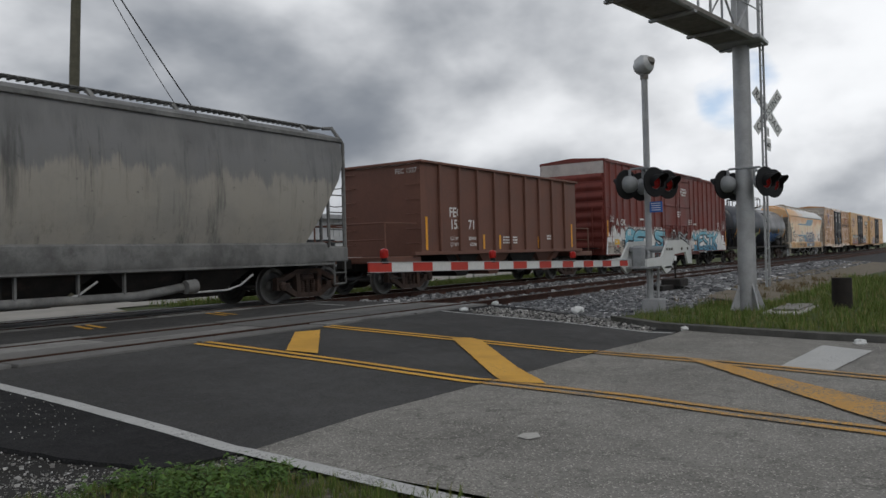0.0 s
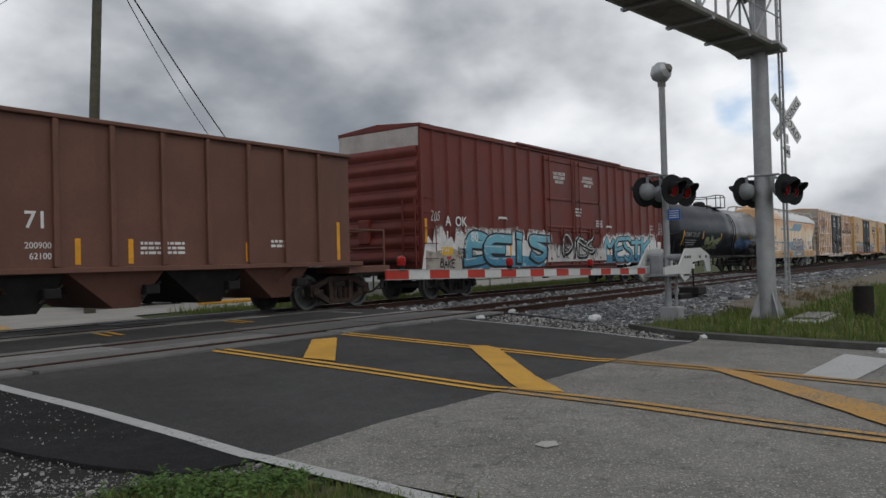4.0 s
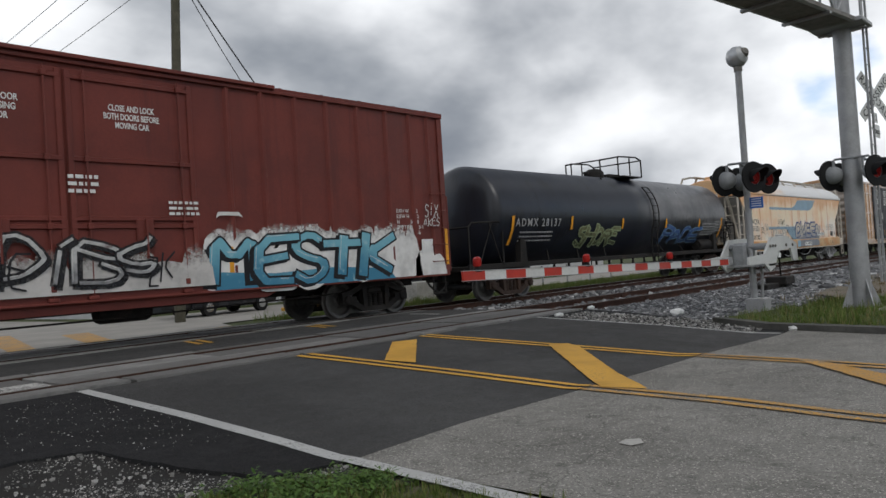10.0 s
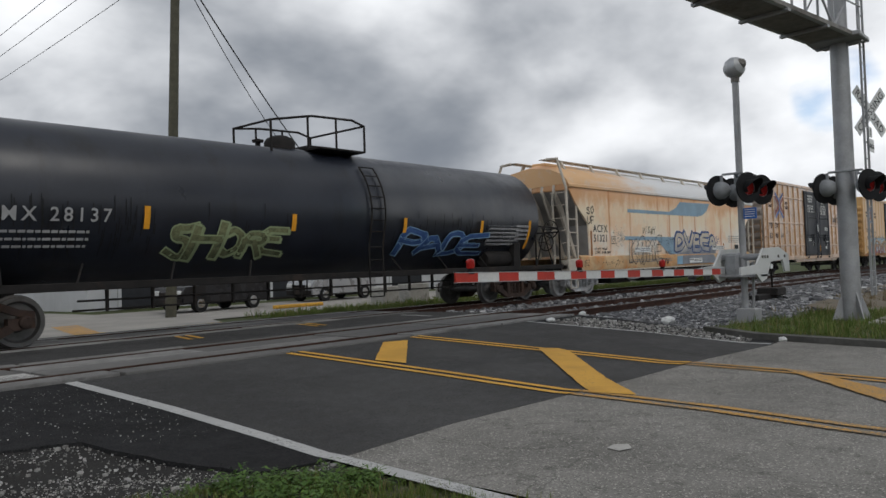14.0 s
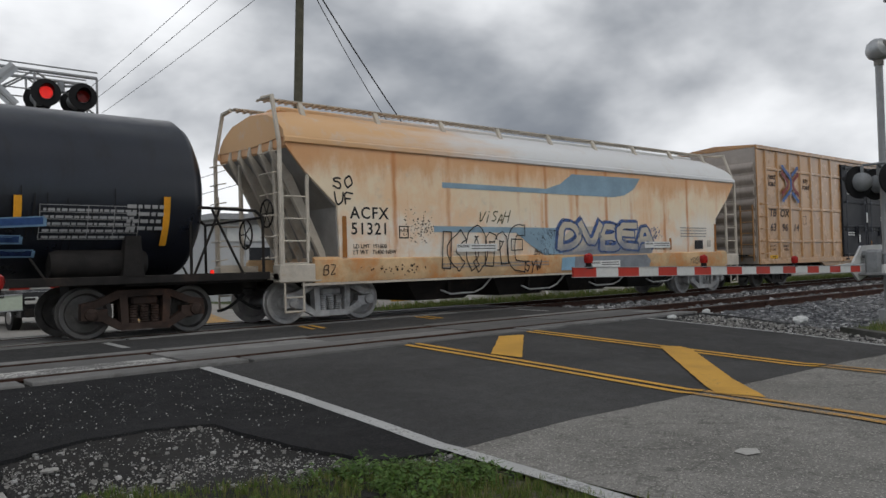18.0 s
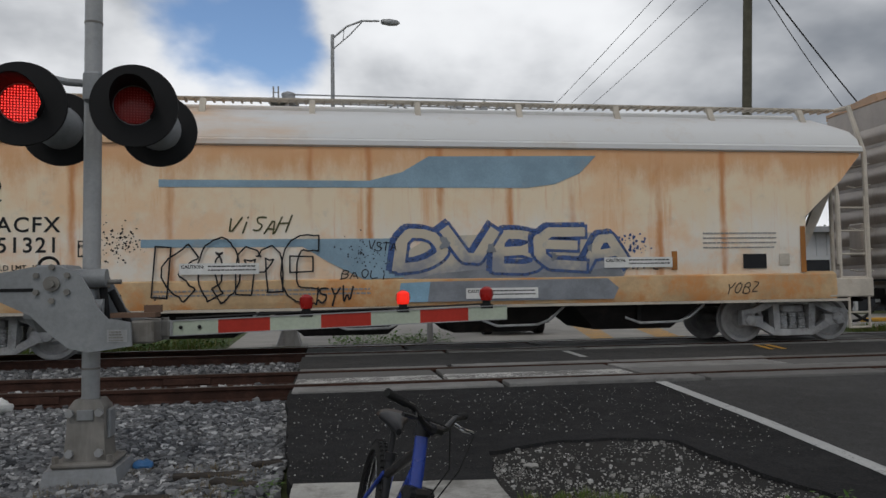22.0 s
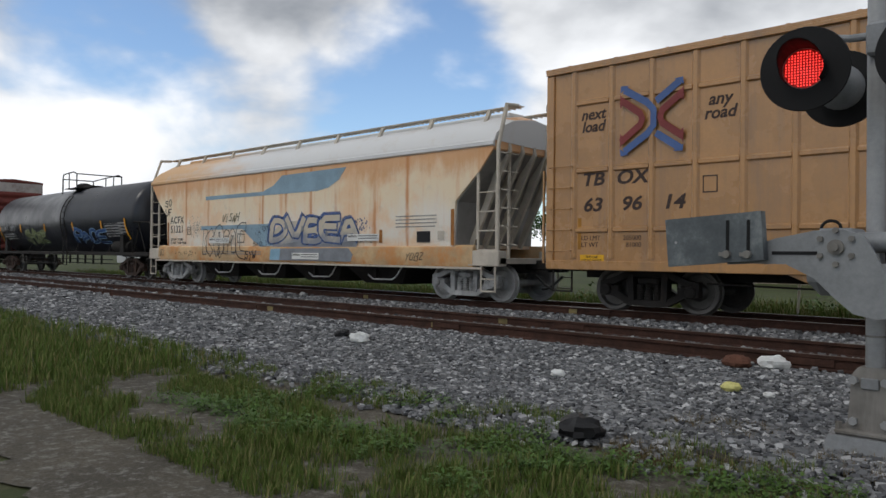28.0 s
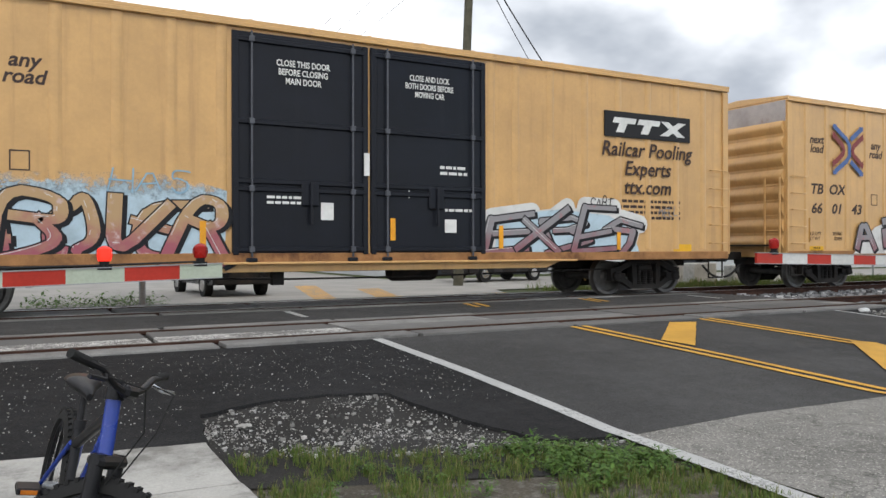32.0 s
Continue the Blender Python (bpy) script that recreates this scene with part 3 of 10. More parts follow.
# ---- tracks ----
def rail_mesh(x0, x1):
    p = [(-0.07, -0.17), (0.07, -0.17), (0.07, -0.155), (0.012, -0.135), (0.012, -0.045), (0.035, -0.035), (0.035, -0.002), (-0.035, -0.002), (-0.035, -0.035), (-0.012, -0.045), (-0.012, -0.135), (-0.07, -0.155)]
    return Mesh().prism(p, "x", x0, x1)


def build_track(y, head, label):
    tr = empty("track", None, label, "railway track", kind="structure")
    for s in (-1, 1):
        r = part("rail", rail_mesh(-160, 200), RAIL_RUST, tr, at=pose(0, y + s * GAUGE, 0), smooth=20)
        part("rail_head", Mesh().box(-160, 200, -0.032, 0.032, -0.004, 0.0015), head, r)
    tie = Mesh().box(-0.115, 0.115, -1.3, 1.3, -0.36, -0.17, 0.015).data("tie", TIE)
    x = -34.0
    while x < 44:
        if not -0.7 < x < 14.4:
            part("tie", tie, None, tr, at=pose(x, y, 0, 0, 0, random.uniform(-1, 1)))
        x += 0.53
    bar = Mesh().box(-0.3, 0.3, -0.035, -0.012, -0.13, -0.045, 0.006).data("joint_bar", RAIL_RUST)
    for s in (-1, 1):
        for x in (-22, -14.1, -8.2, -2.6, 19, 27):
            part("joint_bar", bar, None, tr, at=pose(x + 0.7 * s, y + s * GAUGE, 0))
    return tr


NEAR = build_track(TRACKS[0], RAIL_TOP_RUST, "rusty unused track of steel rails on timber ties")
FAR = build_track(TRACKS[1], RAIL_TOP, "main track of steel rails on timber ties")
YELLOW_MARK = mat("yellowish paint on rail", (0.20, 0.16, 0.075), 0.8, var=0.3, bump=0)
for tr, y, xs in ((NEAR, TRACKS[0] - GAUGE, (-9.15, -14.0)), (NEAR, TRACKS[0] + GAUGE, (-8.9,)), (FAR, TRACKS[1] - GAUGE, (-9.5, -16.2))):
    for x in xs:
        part("paint_mark", Mesh().box(x - 0.10, x + 0.10, y - 0.0145, y - 0.0125, -0.15, -0.035), YELLOW_MARK, tr)


def build_crossing():
    """Panels beside and between the rails, with open flangeways."""
    for ti, y in enumerate(TRACKS):
        cr = empty("crossing_surface", None, "grey crossing panels set between and beside the rails", "crossing", kind="structure")
        bed = part("panel_base", Mesh().box(-0.5, 14.3, y - 1.21, y + 1.21, -0.30, -0.055), RUBBER, cr)
        for y0, y1, length, shift in ((-1.20, -0.80, 2.44, 0.0), (-0.63, 0.63, 2.44, 0.6), (0.80, 1.20, 2.44, 0.3)):
            x = -0.5
            k = 0
            first = True
            while x < 14.25:
                w = length - (shift if first else 0)
                first = False
                x1 = min(14.3, x + w)
                if y1 - y0 > 1:
                    for a, b in ((y0, -0.015), (0.015, y1)):
                        white = ti == 0 and a < 0 and x1 < 4.6
                        part("panel", Mesh().box(x + 0.035, x1 - 0.035, y + a, y + b, -0.09, -0.012 + 0.006 * ((k * 7) % 3 - 1), 0.008), PANEL_WHITE if white else PANEL, cr)
                else:
                    part("panel", Mesh().box(x + 0.035, x1 - 0.035, y + y0, y + y1, -0.09, -0.014 + 0.006 * ((k * 5) % 3 - 1), 0.008), PANEL, cr)
                k += 1
                x = x1


build_crossing()


# ---- loose stone, grass and weeds ----
def scatter(name, shapes, places, material, label, category):
    """Many small copies of a few shapes, joined: places are (x, y, z, size, turn, squash)."""
    nv = 0
    vs, fs = [], []
    rng = np.random.default_rng(5)
    for v, f, which in [(np.array(v, float), f, k) for k, (v, f) in enumerate(shapes)]:
        mine = places[which::len(shapes)]
        if not len(mine):
            continue
        p = np.asarray(mine)
        c, s = np.cos(p[:, 4]), np.sin(p[:, 4])
        tilt = rng.uniform(-0.7, 0.7, len(p))
        ct, st = np.cos(tilt), np.sin(tilt)
        x, y, z = v[:, 0][None] * np.ones((len(p), 1)), v[:, 1][None] * np.ones((len(p), 1)), v[:, 2][None] * p[:, 5:6]
        if category == "ballast":
            y, z = y * ct[:, None] - z * st[:, None], y * st[:, None] + z * ct[:, None]
        q = np.stack([(x * c[:, None] - y * s[:, None]) * p[:, 3:4] + p[:, 0:1], (x * s[:, None] + y * c[:, None]) * p[:, 3:4] + p[:, 1:2], z * p[:, 3:4] + p[:, 2:3]], -1)
        vs.append(q.reshape(-1, 3))
        for face in f:
            idx = np.arange(len(p))[:, None] * len(v) + np.array(face)[None] + nv
            fs.append(idx)
        nv += len(p) * len(v)
    me = bpy.data.meshes.new(name)
    verts = np.concatenate(vs)
    loops = np.concatenate([f.ravel() for f in fs])
    sizes = np.concatenate([np.full(len(f), f.shape[1]) for f in fs])
    me.vertices.add(len(verts))
    me.vertices.foreach_set("co", verts.ravel())
    me.loops.add(len(loops))
    me.loops.foreach_set("vertex_index", loops.astype(np.int32))
    me.polygons.add(len(sizes))
    me.polygons.foreach_set("loop_start", np.concatenate([[0], np.cumsum(sizes)[:-1]]).astype(np.int32))
    me.update(calc_edges=True)
    me.shade_flat()
    me.materials.append(material)
    return tagged(new(name, me), label, category, kind="stuff")


def rock_shape(seed):
    rng = random.Random(seed)
    v = [[(x + rng.uniform(-0.35, 0.35)) * 0.5, (y + rng.uniform(-0.35, 0.35)) * 0.42, (z + rng.uniform(-0.3, 0.3)) * 0.34] for z in (-1, 1) for y in (-1, 1) for x in (-1, 1)]
    return v, [(0, 2, 3, 1), (4, 5, 7, 6), (0, 1, 5, 4), (2, 6, 7, 3), (0, 4, 6, 2), (1, 3, 7, 5)]


ROCKS = [rock_shape(k) for k in range(7)]
STONE = island("ballast stone", [(0.03, 0.031, 0.035), (0.17, 0.173, 0.18), (0.08, 0.082, 0.088), (0.27, 0.275, 0.28), (0.06, 0.062, 0.066), (0.50, 0.50, 0.50), (0.12, 0.122, 0.125), (0.21, 0.21, 0.215), (0.05, 0.05, 0.052)], 0.9)
PEBBLE = island("broken stone", [(0.10, 0.10, 0.095), (0.36, 0.35, 0.33), (0.16, 0.155, 0.145), (0.55, 0.54, 0.52), (0.06, 0.06, 0.058)], 0.95)


def strew(x0, x1, y0, y1, n, lo, hi, seed, lift=0.0, keep=None, near=None):
    rng = np.random.default_rng(seed)
    out = []
    for _ in range(n):
        x, y = rng.uniform(x0, x1), rng.uniform(y0, y1)
        if near is not None and rng.random() > near(x, y):
            continue
        if keep is not None and not keep(x, y):
            continue
        s = lo + (hi - lo) * rng.random() ** 2
        out.append((x, y, (level(y) if -0.42 < x < 14.0 else bed_level(y)) + lift + s * 0.12, s, rng.uniform(0, 6.28), rng.uniform(0.7, 1.3)))
    return np.array(out)


def off_rails(x, y):
    return all(abs(abs(y - t) - GAUGE) > 0.11 for t in TRACKS)


def bed_edge(x, y):
    lim = 5.0 + 0.35 * noise.noise((x * 0.5, 3.0, 0)) + (0.0 if x > -4 else -0.04 * (x + 4)) * 0.5
    return 1.0 if y > lim + 0.3 else (0.35 if y > lim - 0.5 else 0.06)


scatter("ballast_stones", ROCKS, np.concatenate([
    strew(-9.5, -0.42, 4.3, 8.45, 62000, 0.024, 0.062, 1, 0.0, off_rails, bed_edge),
    strew(-22, -9.5, 4.6, 8.45, 30000, 0.04, 0.085, 2, 0.0, off_rails, bed_edge),
    strew(-50, -22, 5.0, 8.45, 12000, 0.08, 0.16, 3, 0.0, off_rails, bed_edge)]), STONE, "loose grey crushed ballast stones beside the track", "ballast")
scatter("ballast_stones", ROCKS, np.concatenate([
    strew(-18, -0.55, 8.6, 15.9, 22000, 0.035, 0.075, 4, 0.0, off_rails),
    strew(-50, -18, 8.6, 15.9, 6000, 0.08, 0.14, 5, 0.0, off_rails)]), STONE, "crushed ballast stones between the rails", "ballast")
scatter("ballast_stones", ROCKS, np.concatenate([
    strew(14.0, 24, 5.1, 8.45, 17000, 0.045, 0.095, 6, 0.0, lambda x, y: off_rails(x, y) and y > 5.6 - 0.06 * (x - 14) + 0.2 * noise.noise((x, 0, 0)) and x > 13.6 + 0.12 * (y - 5)),
    strew(24, 60, 5.5, 8.45, 7000, 0.12, 0.22, 7, 0.0, off_rails),
    strew(14.4, 50, 8.6, 15.9, 9000, 0.08, 0.14, 8, 0.0, off_rails)]), STONE, "loose grey ballast stones beside the crossing", "ballast")


def clump(x, y, f, seed, lo=-0.05, hi=0.3):
    v = noise.noise((x * f, y * f, seed))
    return min(1.0, max(0.0, (v - lo) / (hi - lo)))


def in_hole(x, y):
    lo = 6.2 if x < 2.7 else 6.2 - (x - 2.7) * 1.75
    return y < lo and y > 4.9 - 0.45 * (x - 1.0) and x > 1.15


scatter("broken_stones", ROCKS, np.concatenate([strew(1.1, 3.9, 3.9, 6.25, 15000, 0.004, 0.014, 9, -0.018, in_hole, lambda x, y: 0.15 + 0.85 * clump(x, y, 1.6, 4.0, -0.1, 0.4)), strew(1.1, 3.9, 3.9, 6.25, 380, 0.012, 0.036, 19, -0.018, in_hole)]), PEBBLE, "pale broken stones and gravel in the pothole", "gravel")
scatter("grit", ROCKS, strew(-0.4, 3.8, 5.3, 8.0, 1300, 0.003, 0.012, 10, 0.012, lambda x, y: not in_hole(x, y) and not (x < 1.15 and y < 5.3)), PEBBLE, "pale grit strewn over dark asphalt", "gravel")
scatter("grit", ROCKS, strew(12.8, 14.4, 4.2, 8.0, 1600, 0.012, 0.05, 12, 0.008), PEBBLE, "loose gravel along the shoulder", "gravel")


def blade_tuft(seed, blades=11, spread=0.5, lean=0.6, wide=0.06):
    rng = random.Random(seed)
    v, f = [], []
    for _ in range(blades):
        a, r = rng.uniform(0, 6.28), rng.uniform(0, spread)
        bx, by = r * math.cos(a), r * math.sin(a)
        h = rng.uniform(0.5, 1.15)
        da = rng.uniform(0, 6.28)
        lx, ly = lean * h * math.cos(da) * rng.random(), lean * h * math.sin(da) * rng.random()
        px, py = -math.sin(da) * wide / 2, math.cos(da) * wide / 2
        n = len(v)
        v += [(bx - px, by - py, 0), (bx + px, by + py, 0), (bx + lx * 0.4 + px * 0.8, by + ly * 0.4 + py * 0.8, h * 0.6), (bx + lx * 0.4 - px * 0.8, by + ly * 0.4 - py * 0.8, h * 0.6), (bx + lx, by + ly, h)]
        f += [(n, n + 1, n + 2, n + 3), (n + 3, n + 2, n + 4)]
    return v, f


def leaf_tuft(seed, leaves=16, tall=1.0):
    """A low weed: many small leaves on short stems."""
    rng = random.Random(seed)
    v, f = [], []
    for _ in range(leaves):
        a, r = rng.uniform(0, 6.28), rng.uniform(0.05, 0.6)
        cx, cy, cz = r * math.cos(a), r * math.sin(a), rng.uniform(0.15, 1.0) * tall * (1.1 - r)
        s = rng.uniform(0.10, 0.2)
        da, up = rng.uniform(0, 6.28), rng.uniform(-0.3, 0.6)
        ux, uy = math.cos(da) * s, math.sin(da) * s
        px, py = -math.sin(da) * s * 0.45, math.cos(da) * s * 0.45
        n = len(v)
        v += [(cx - ux, cy - uy, cz - up * s), (cx + px, cy + py, cz), (cx + ux, cy + uy, cz + up * s), (cx - px, cy - py, cz)]
        f.append((n, n + 1, n + 2, n + 3))
    return v, f


BLADES = [blade_tuft(k) for k in range(6)]
WEEDS = [leaf_tuft(k) for k in range(6)]
GRASS_BLADE = island("grass blades", [(0.065, 0.11, 0.022), (0.10, 0.155, 0.032), (0.085, 0.13, 0.027), (0.15, 0.17, 0.05), (0.24, 0.20, 0.095)], 0.7)
WEED_LEAF = island("weed leaves", [(0.045, 0.095, 0.02), (0.075, 0.14, 0.03), (0.095, 0.165, 0.035), (0.06, 0.11, 0.025)], 0.6)
DRY_BLADE = island("dry grass blades", [(0.16, 0.12, 0.06), (0.10, 0.09, 0.04), (0.2, 0.15, 0.08), (0.13, 0.08, 0.045)], 0.9)


def grow(x0, x1, y0, y1, n, lo, hi, seed, chance):
    rng = np.random.default_rng(seed)
    out = []
    for _ in range(n):
        x, y = rng.uniform(x0, x1), rng.uniform(y0, y1)
        if rng.random() < chance(x, y):
            out.append((x, y, (level(y) if 0 < x < 14 else bed_level(y)) - 0.03, rng.uniform(lo, hi), rng.uniform(0, 6.28), rng.uniform(0.7, 1.3)))
    return np.array(out)


def left_lawn(x, y):
    edge = 4.75 + 0.25 * noise.noise((x * 0.6, 0, 4)) - (0.12 * (x + 3.2) if x > -3.2 else 0.0)
    return (0.9 * clump(x, y, 1.1, 2.0, -0.25, 0.15) if y < edge - 0.6 else 0.5 * clump(x, y, 1.6, 2.0)) if y < edge + 0.5 else 0.0


scatter("grass", BLADES, np.concatenate([
    grow(-9, -1.2, 2.2, 5.4, 16000, 0.05, 0.13, 21, left_lawn),
    grow(-30, -9, 1.0, 5.6, 6500, 0.10, 0.24, 22, lambda x, y: 0.95 if y < 5.2 + 0.3 * noise.noise((x * 0.4, 0, 4)) else 0.0)]), GRASS_BLADE, "rough green grass beside the ballast", "grass")
scatter("weeds", WEEDS, np.concatenate([
    grow(-7.5, -1.6, 3.0, 5.0, 5000, 0.05, 0.15, 23, lambda x, y: clump(x, y, 1.3, 5.0) * (1 if y < 4.7 else 0.5)),
    grow(-0.9, -0.4, 4.0, 5.6, 160, 0.05, 0.14, 24, lambda x, y: 0.8 * clump(x, y, 2.5, 6.0))]), WEED_LEAF, "leafy green weeds among grass and stones", "weeds")
scatter("grass", BLADES, np.concatenate([
    grow(1.2, 3.85, 2.4, 4.75, 3600, 0.03, 0.085, 25, lambda x, y: clump(x, y, 2.2, 8.0, -0.35, 0.1) if y < 5.05 - 0.42 * (x - 1.0) + 0.25 * noise.noise((x * 2, y, 3)) else 0.0),
    grow(-0.6, 3.9, 0.9, 2.5, 1200, 0.04, 0.12, 29, lambda x, y: 0.8)]), GRASS_BLADE, "short tufty grass at the pavement's edge", "grass")
scatter("weeds", WEEDS, np.concatenate([
    grow(2.9, 3.75, 3.2, 4.2, 340, 0.06, 0.15, 26, lambda x, y: 0.9 if y < 4.35 - 0.8 * (x - 3.0) else 0.0),
    grow(1.3, 3.0, 3.3, 4.3, 260, 0.05, 0.12, 27, lambda x, y: clump(x, y, 3.0, 3.0))]), WEED_LEAF, "small leafy weeds beside the road's edge line", "weeds")
scatter("grass", BLADES, np.concatenate([
    grow(13.3, 20, -3, 5.3, 7000, 0.10, 0.26, 30, lambda x, y: 0.9 if x > 12.95 + 0.19 * y and y < 5.2 - 0.12 * (x - 14) + 0.3 * noise.noise((x, y, 0)) else 0.0),
    grow(20, 34, -3, 3.6, 3500, 0.15, 0.34, 31, lambda x, y: 0.9)]), GRASS_BLADE, "rough green grass on the verge", "grass")
scatter("dry_grass", BLADES, np.concatenate([
    grow(-3.4, -0.5, 4.0, 6.2, 4200, 0.04, 0.09, 32, lambda x, y: clump(x, y, 1.8, 9.0)),
    grow(19.5, 40, 3.9, 6.0, 1500, 0.08, 0.25, 33, lambda x, y: clump(x, y, 0.5, 2.0))]), DRY_BLADE, "dry brown grass and litter among the stones", "dry grass")
scatter("grass", BLADES, np.concatenate([
    grow(14.5, 50, 16.2, 20.8, 5200, 0.12, 0.32, 34, lambda x, y: 0.9 if y < 19.8 + 0.5 * noise.noise((x * 0.3, 0, 0)) else 0.2),
    grow(-45, -2.8, 16.0, 21, 5200, 0.14, 0.38, 35, lambda x, y: 0.9 * clump(x, y, 0.5, 1.0, -0.5, 0.1))]), GRASS_BLADE, "green grass strip behind the tracks", "grass")
scatter("weeds", WEEDS, np.concatenate([
    grow(-26, -2.5, 17.0, 20, 900, 0.25, 0.55, 36, lambda x, y: clump(x, y, 0.4, 5.0)),
    grow(0, 3, 18.6, 20, 160, 0.2, 0.4, 37, lambda x, y: 0.7)]), WEED_LEAF, "leafy weeds along the far side of the tracks", "weeds")


# ---- train: shared parts ----
STEEL_DARK = mat("dark underframe steel", (0.02, 0.018, 0.017), 0.8, 0.0, var=0.4, scale=3, bump=0.3, dirt=(0.06, 0.042, 0.032), dirt_amt=0.25)
STEEL_GREY = mat("grey dusty cast steel", (0.42, 0.42, 0.42), 0.7, 0.1, var=0.25, scale=4, bump=0.3, dirt=(0.12, 0.11, 0.1), dirt_amt=0.35)
STEEL_BROWN = mat("rusty brown cast steel", (0.05, 0.034, 0.028), 0.8, 0.1, var=0.4, scale=4, bump=0.3, dirt=(0.14, 0.07, 0.045), dirt_amt=0.3)
WHEEL = mat("worn wheel steel", (0.13, 0.125, 0.12), 0.55, 0.55, var=0.3, scale=3, bump=0.2, dirt=(0.07, 0.06, 0.05), dirt_amt=0.3)
WHEEL_GREY = mat("grey dusted wheel", (0.36, 0.355, 0.35), 0.7, 0.1, var=0.25, scale=3, bump=0.2)
HOSE = mat("black rubber hose", (0.02, 0.02, 0.02), 0.6, bump=0.1)
REFLECT = mat("orange-yellow reflector", (0.80, 0.36, 0.03), 0.45, var=0.15, bump=0.0, dirt=(0.4, 0.2, 0.05), dirt_amt=0.1)
WHITE_PAINT = mat("white lettering paint", (0.72, 0.72, 0.70), 0.6, var=0.1, fine=20, fine_var=0.15, bump=0)
BLACK_PAINT = mat("black paint", (0.018, 0.018, 0.02), 0.55, var=0.2, bump=0)
WB = 0.88


def wheel_mesh():
    m = Mesh()
    m.lathe([(-0.80, 0.02), (-0.80, 0.11), (-0.775, 0.14), (-0.735, 0.17), (-0.73, 0.31), (-0.795, 0.345), (-0.80, 0.41), (-0.79, 0.42), (-0.70, 0.425),
             (-0.685, 0.45), (-0.665, 0.45), (-0.66, 0.34), (-0.70, 0.31), (-0.70, 0.16), (-0.66, 0.13), (-0.66, 0.02)], (0, 0, 0), (0, 1, 0), 36)
    return m


def frame_mesh(y):
    """Cast side frame of a truck, in the plane y."""
    m = Mesh()
    a, b = y - 0.07, y + 0.07
    for s in (-1, 1):
        m.prism([(s * 1.03, 0.47), (s * 1.03, 0.60), (s * 0.80, 0.64), (s * 0.42, 0.80), (0, 0.81), (0, 0.70), (s * 0.40, 0.68), (s * 0.70, 0.55)], "y", a, b)
        m.prism([(s * 0.72, 0.30), (s * 0.40, 0.13), (0, 0.13), (0, 0.24), (s * 0.38, 0.25), (s * 0.66, 0.42)], "y", a, b)
        m.prism([(s * 1.03, 0.33), (s * 1.03, 0.48), (s * 0.62, 0.50), (s * 0.62, 0.36), (s * 0.72, 0.30)], "y", a - 0.01, b + 0.01)
        m.prism([(s * 0.28, 0.22), (s * 0.40, 0.22), (s * 0.43, 0.72), (s * 0.30, 0.72)], "y", a - 0.015, b + 0.015)
    return m


def spring_mesh(y):
    m = Mesh()
    for x in (-0.18, 0.0, 0.18):
        prof = []
        for k in range(7):
            z = 0.245 + k * 0.043
            prof += [(z, 0.062), (z + 0.012, 0.078), (z + 0.024, 0.078), (z + 0.036, 0.062)]
        m.lathe(prof, (x, y, 0), (0, 0, 1), 12)
    return m


WHEEL_DATA, FRAME_DATA, SPRING_DATA, AXLE_DATA, CAP_DATA, BOLSTER_DATA = {}, {}, {}, {}, {}, {}


def shared(store, key, make):
    if key not in store:
        store[key] = make()
    return store[key]


WHEELSETS = []


def truck(car, x, cast, wheel, key):
    """One four-wheel truck of a car, with turning wheelsets."""
    for y in (-1.0, 1.0):
        part("side_frame", shared(FRAME_DATA, (key, y), lambda: frame_mesh(y).data("side_frame", cast)), None, car, at=pose(x, 0, 0))
        part("spring_set", shared(SPRING_DATA, (key, y), lambda: spring_mesh(y).data("spring_set", cast)), None, car, at=pose(x, 0, 0))
    part("bolster", shared(BOLSTER_DATA, key, lambda: Mesh().box(-0.22, 0.22, -1.05, 1.05, 0.54, 0.68, 0.03).box(-0.3, 0.3, -0.25, 0.25, 0.66, 0.86, 0.02).data("bolster", cast)), None, car, at=pose(x, 0, 0))
    for s in (-WB, WB):
        ax = part("wheelset", shared(AXLE_DATA, key, lambda: Mesh().cyl((0, -0.95, 0), (0, 0.95, 0), 0.085, n=12).data("axle", wheel)), None, car)
        rows_at = (x + s, 0, 0.425)
        ax.matrix_basis = pose(*rows_at)
        WHEELSETS.append((ax, rows_at))
        for r in (0, 180):
            w = part("wheel", shared(WHEEL_DATA, key, lambda: wheel_mesh().data("wheel", wheel)), None, ax)
            w.matrix_basis = pose(0, 0, 0, 0, 0, r)
            c = part("bearing_cap", shared(CAP_DATA, key, lambda: Mesh().lathe([(-1.15, 0.02), (-1.15, 0.06), (-1.13, 0.10), (-1.07, 0.115), (-0.94, 0.115)], (0, 0, 0), (0, 1, 0), 14)
                     .add([], []).cyl((0.06, -1.165, 0.03), (0.06, -1.14, 0.03), 0.018, n=6).cyl((-0.06, -1.165, 0.03), (-0.06, -1.14, 0.03), 0.018, n=6).cyl((0, -1.165, -0.065), (0, -1.14, -0.065), 0.018, n=6)
                     .data("bearing_cap", cast)), None, ax)
            c.matrix_basis = pose(0, 0, 0, 0, 0, r)


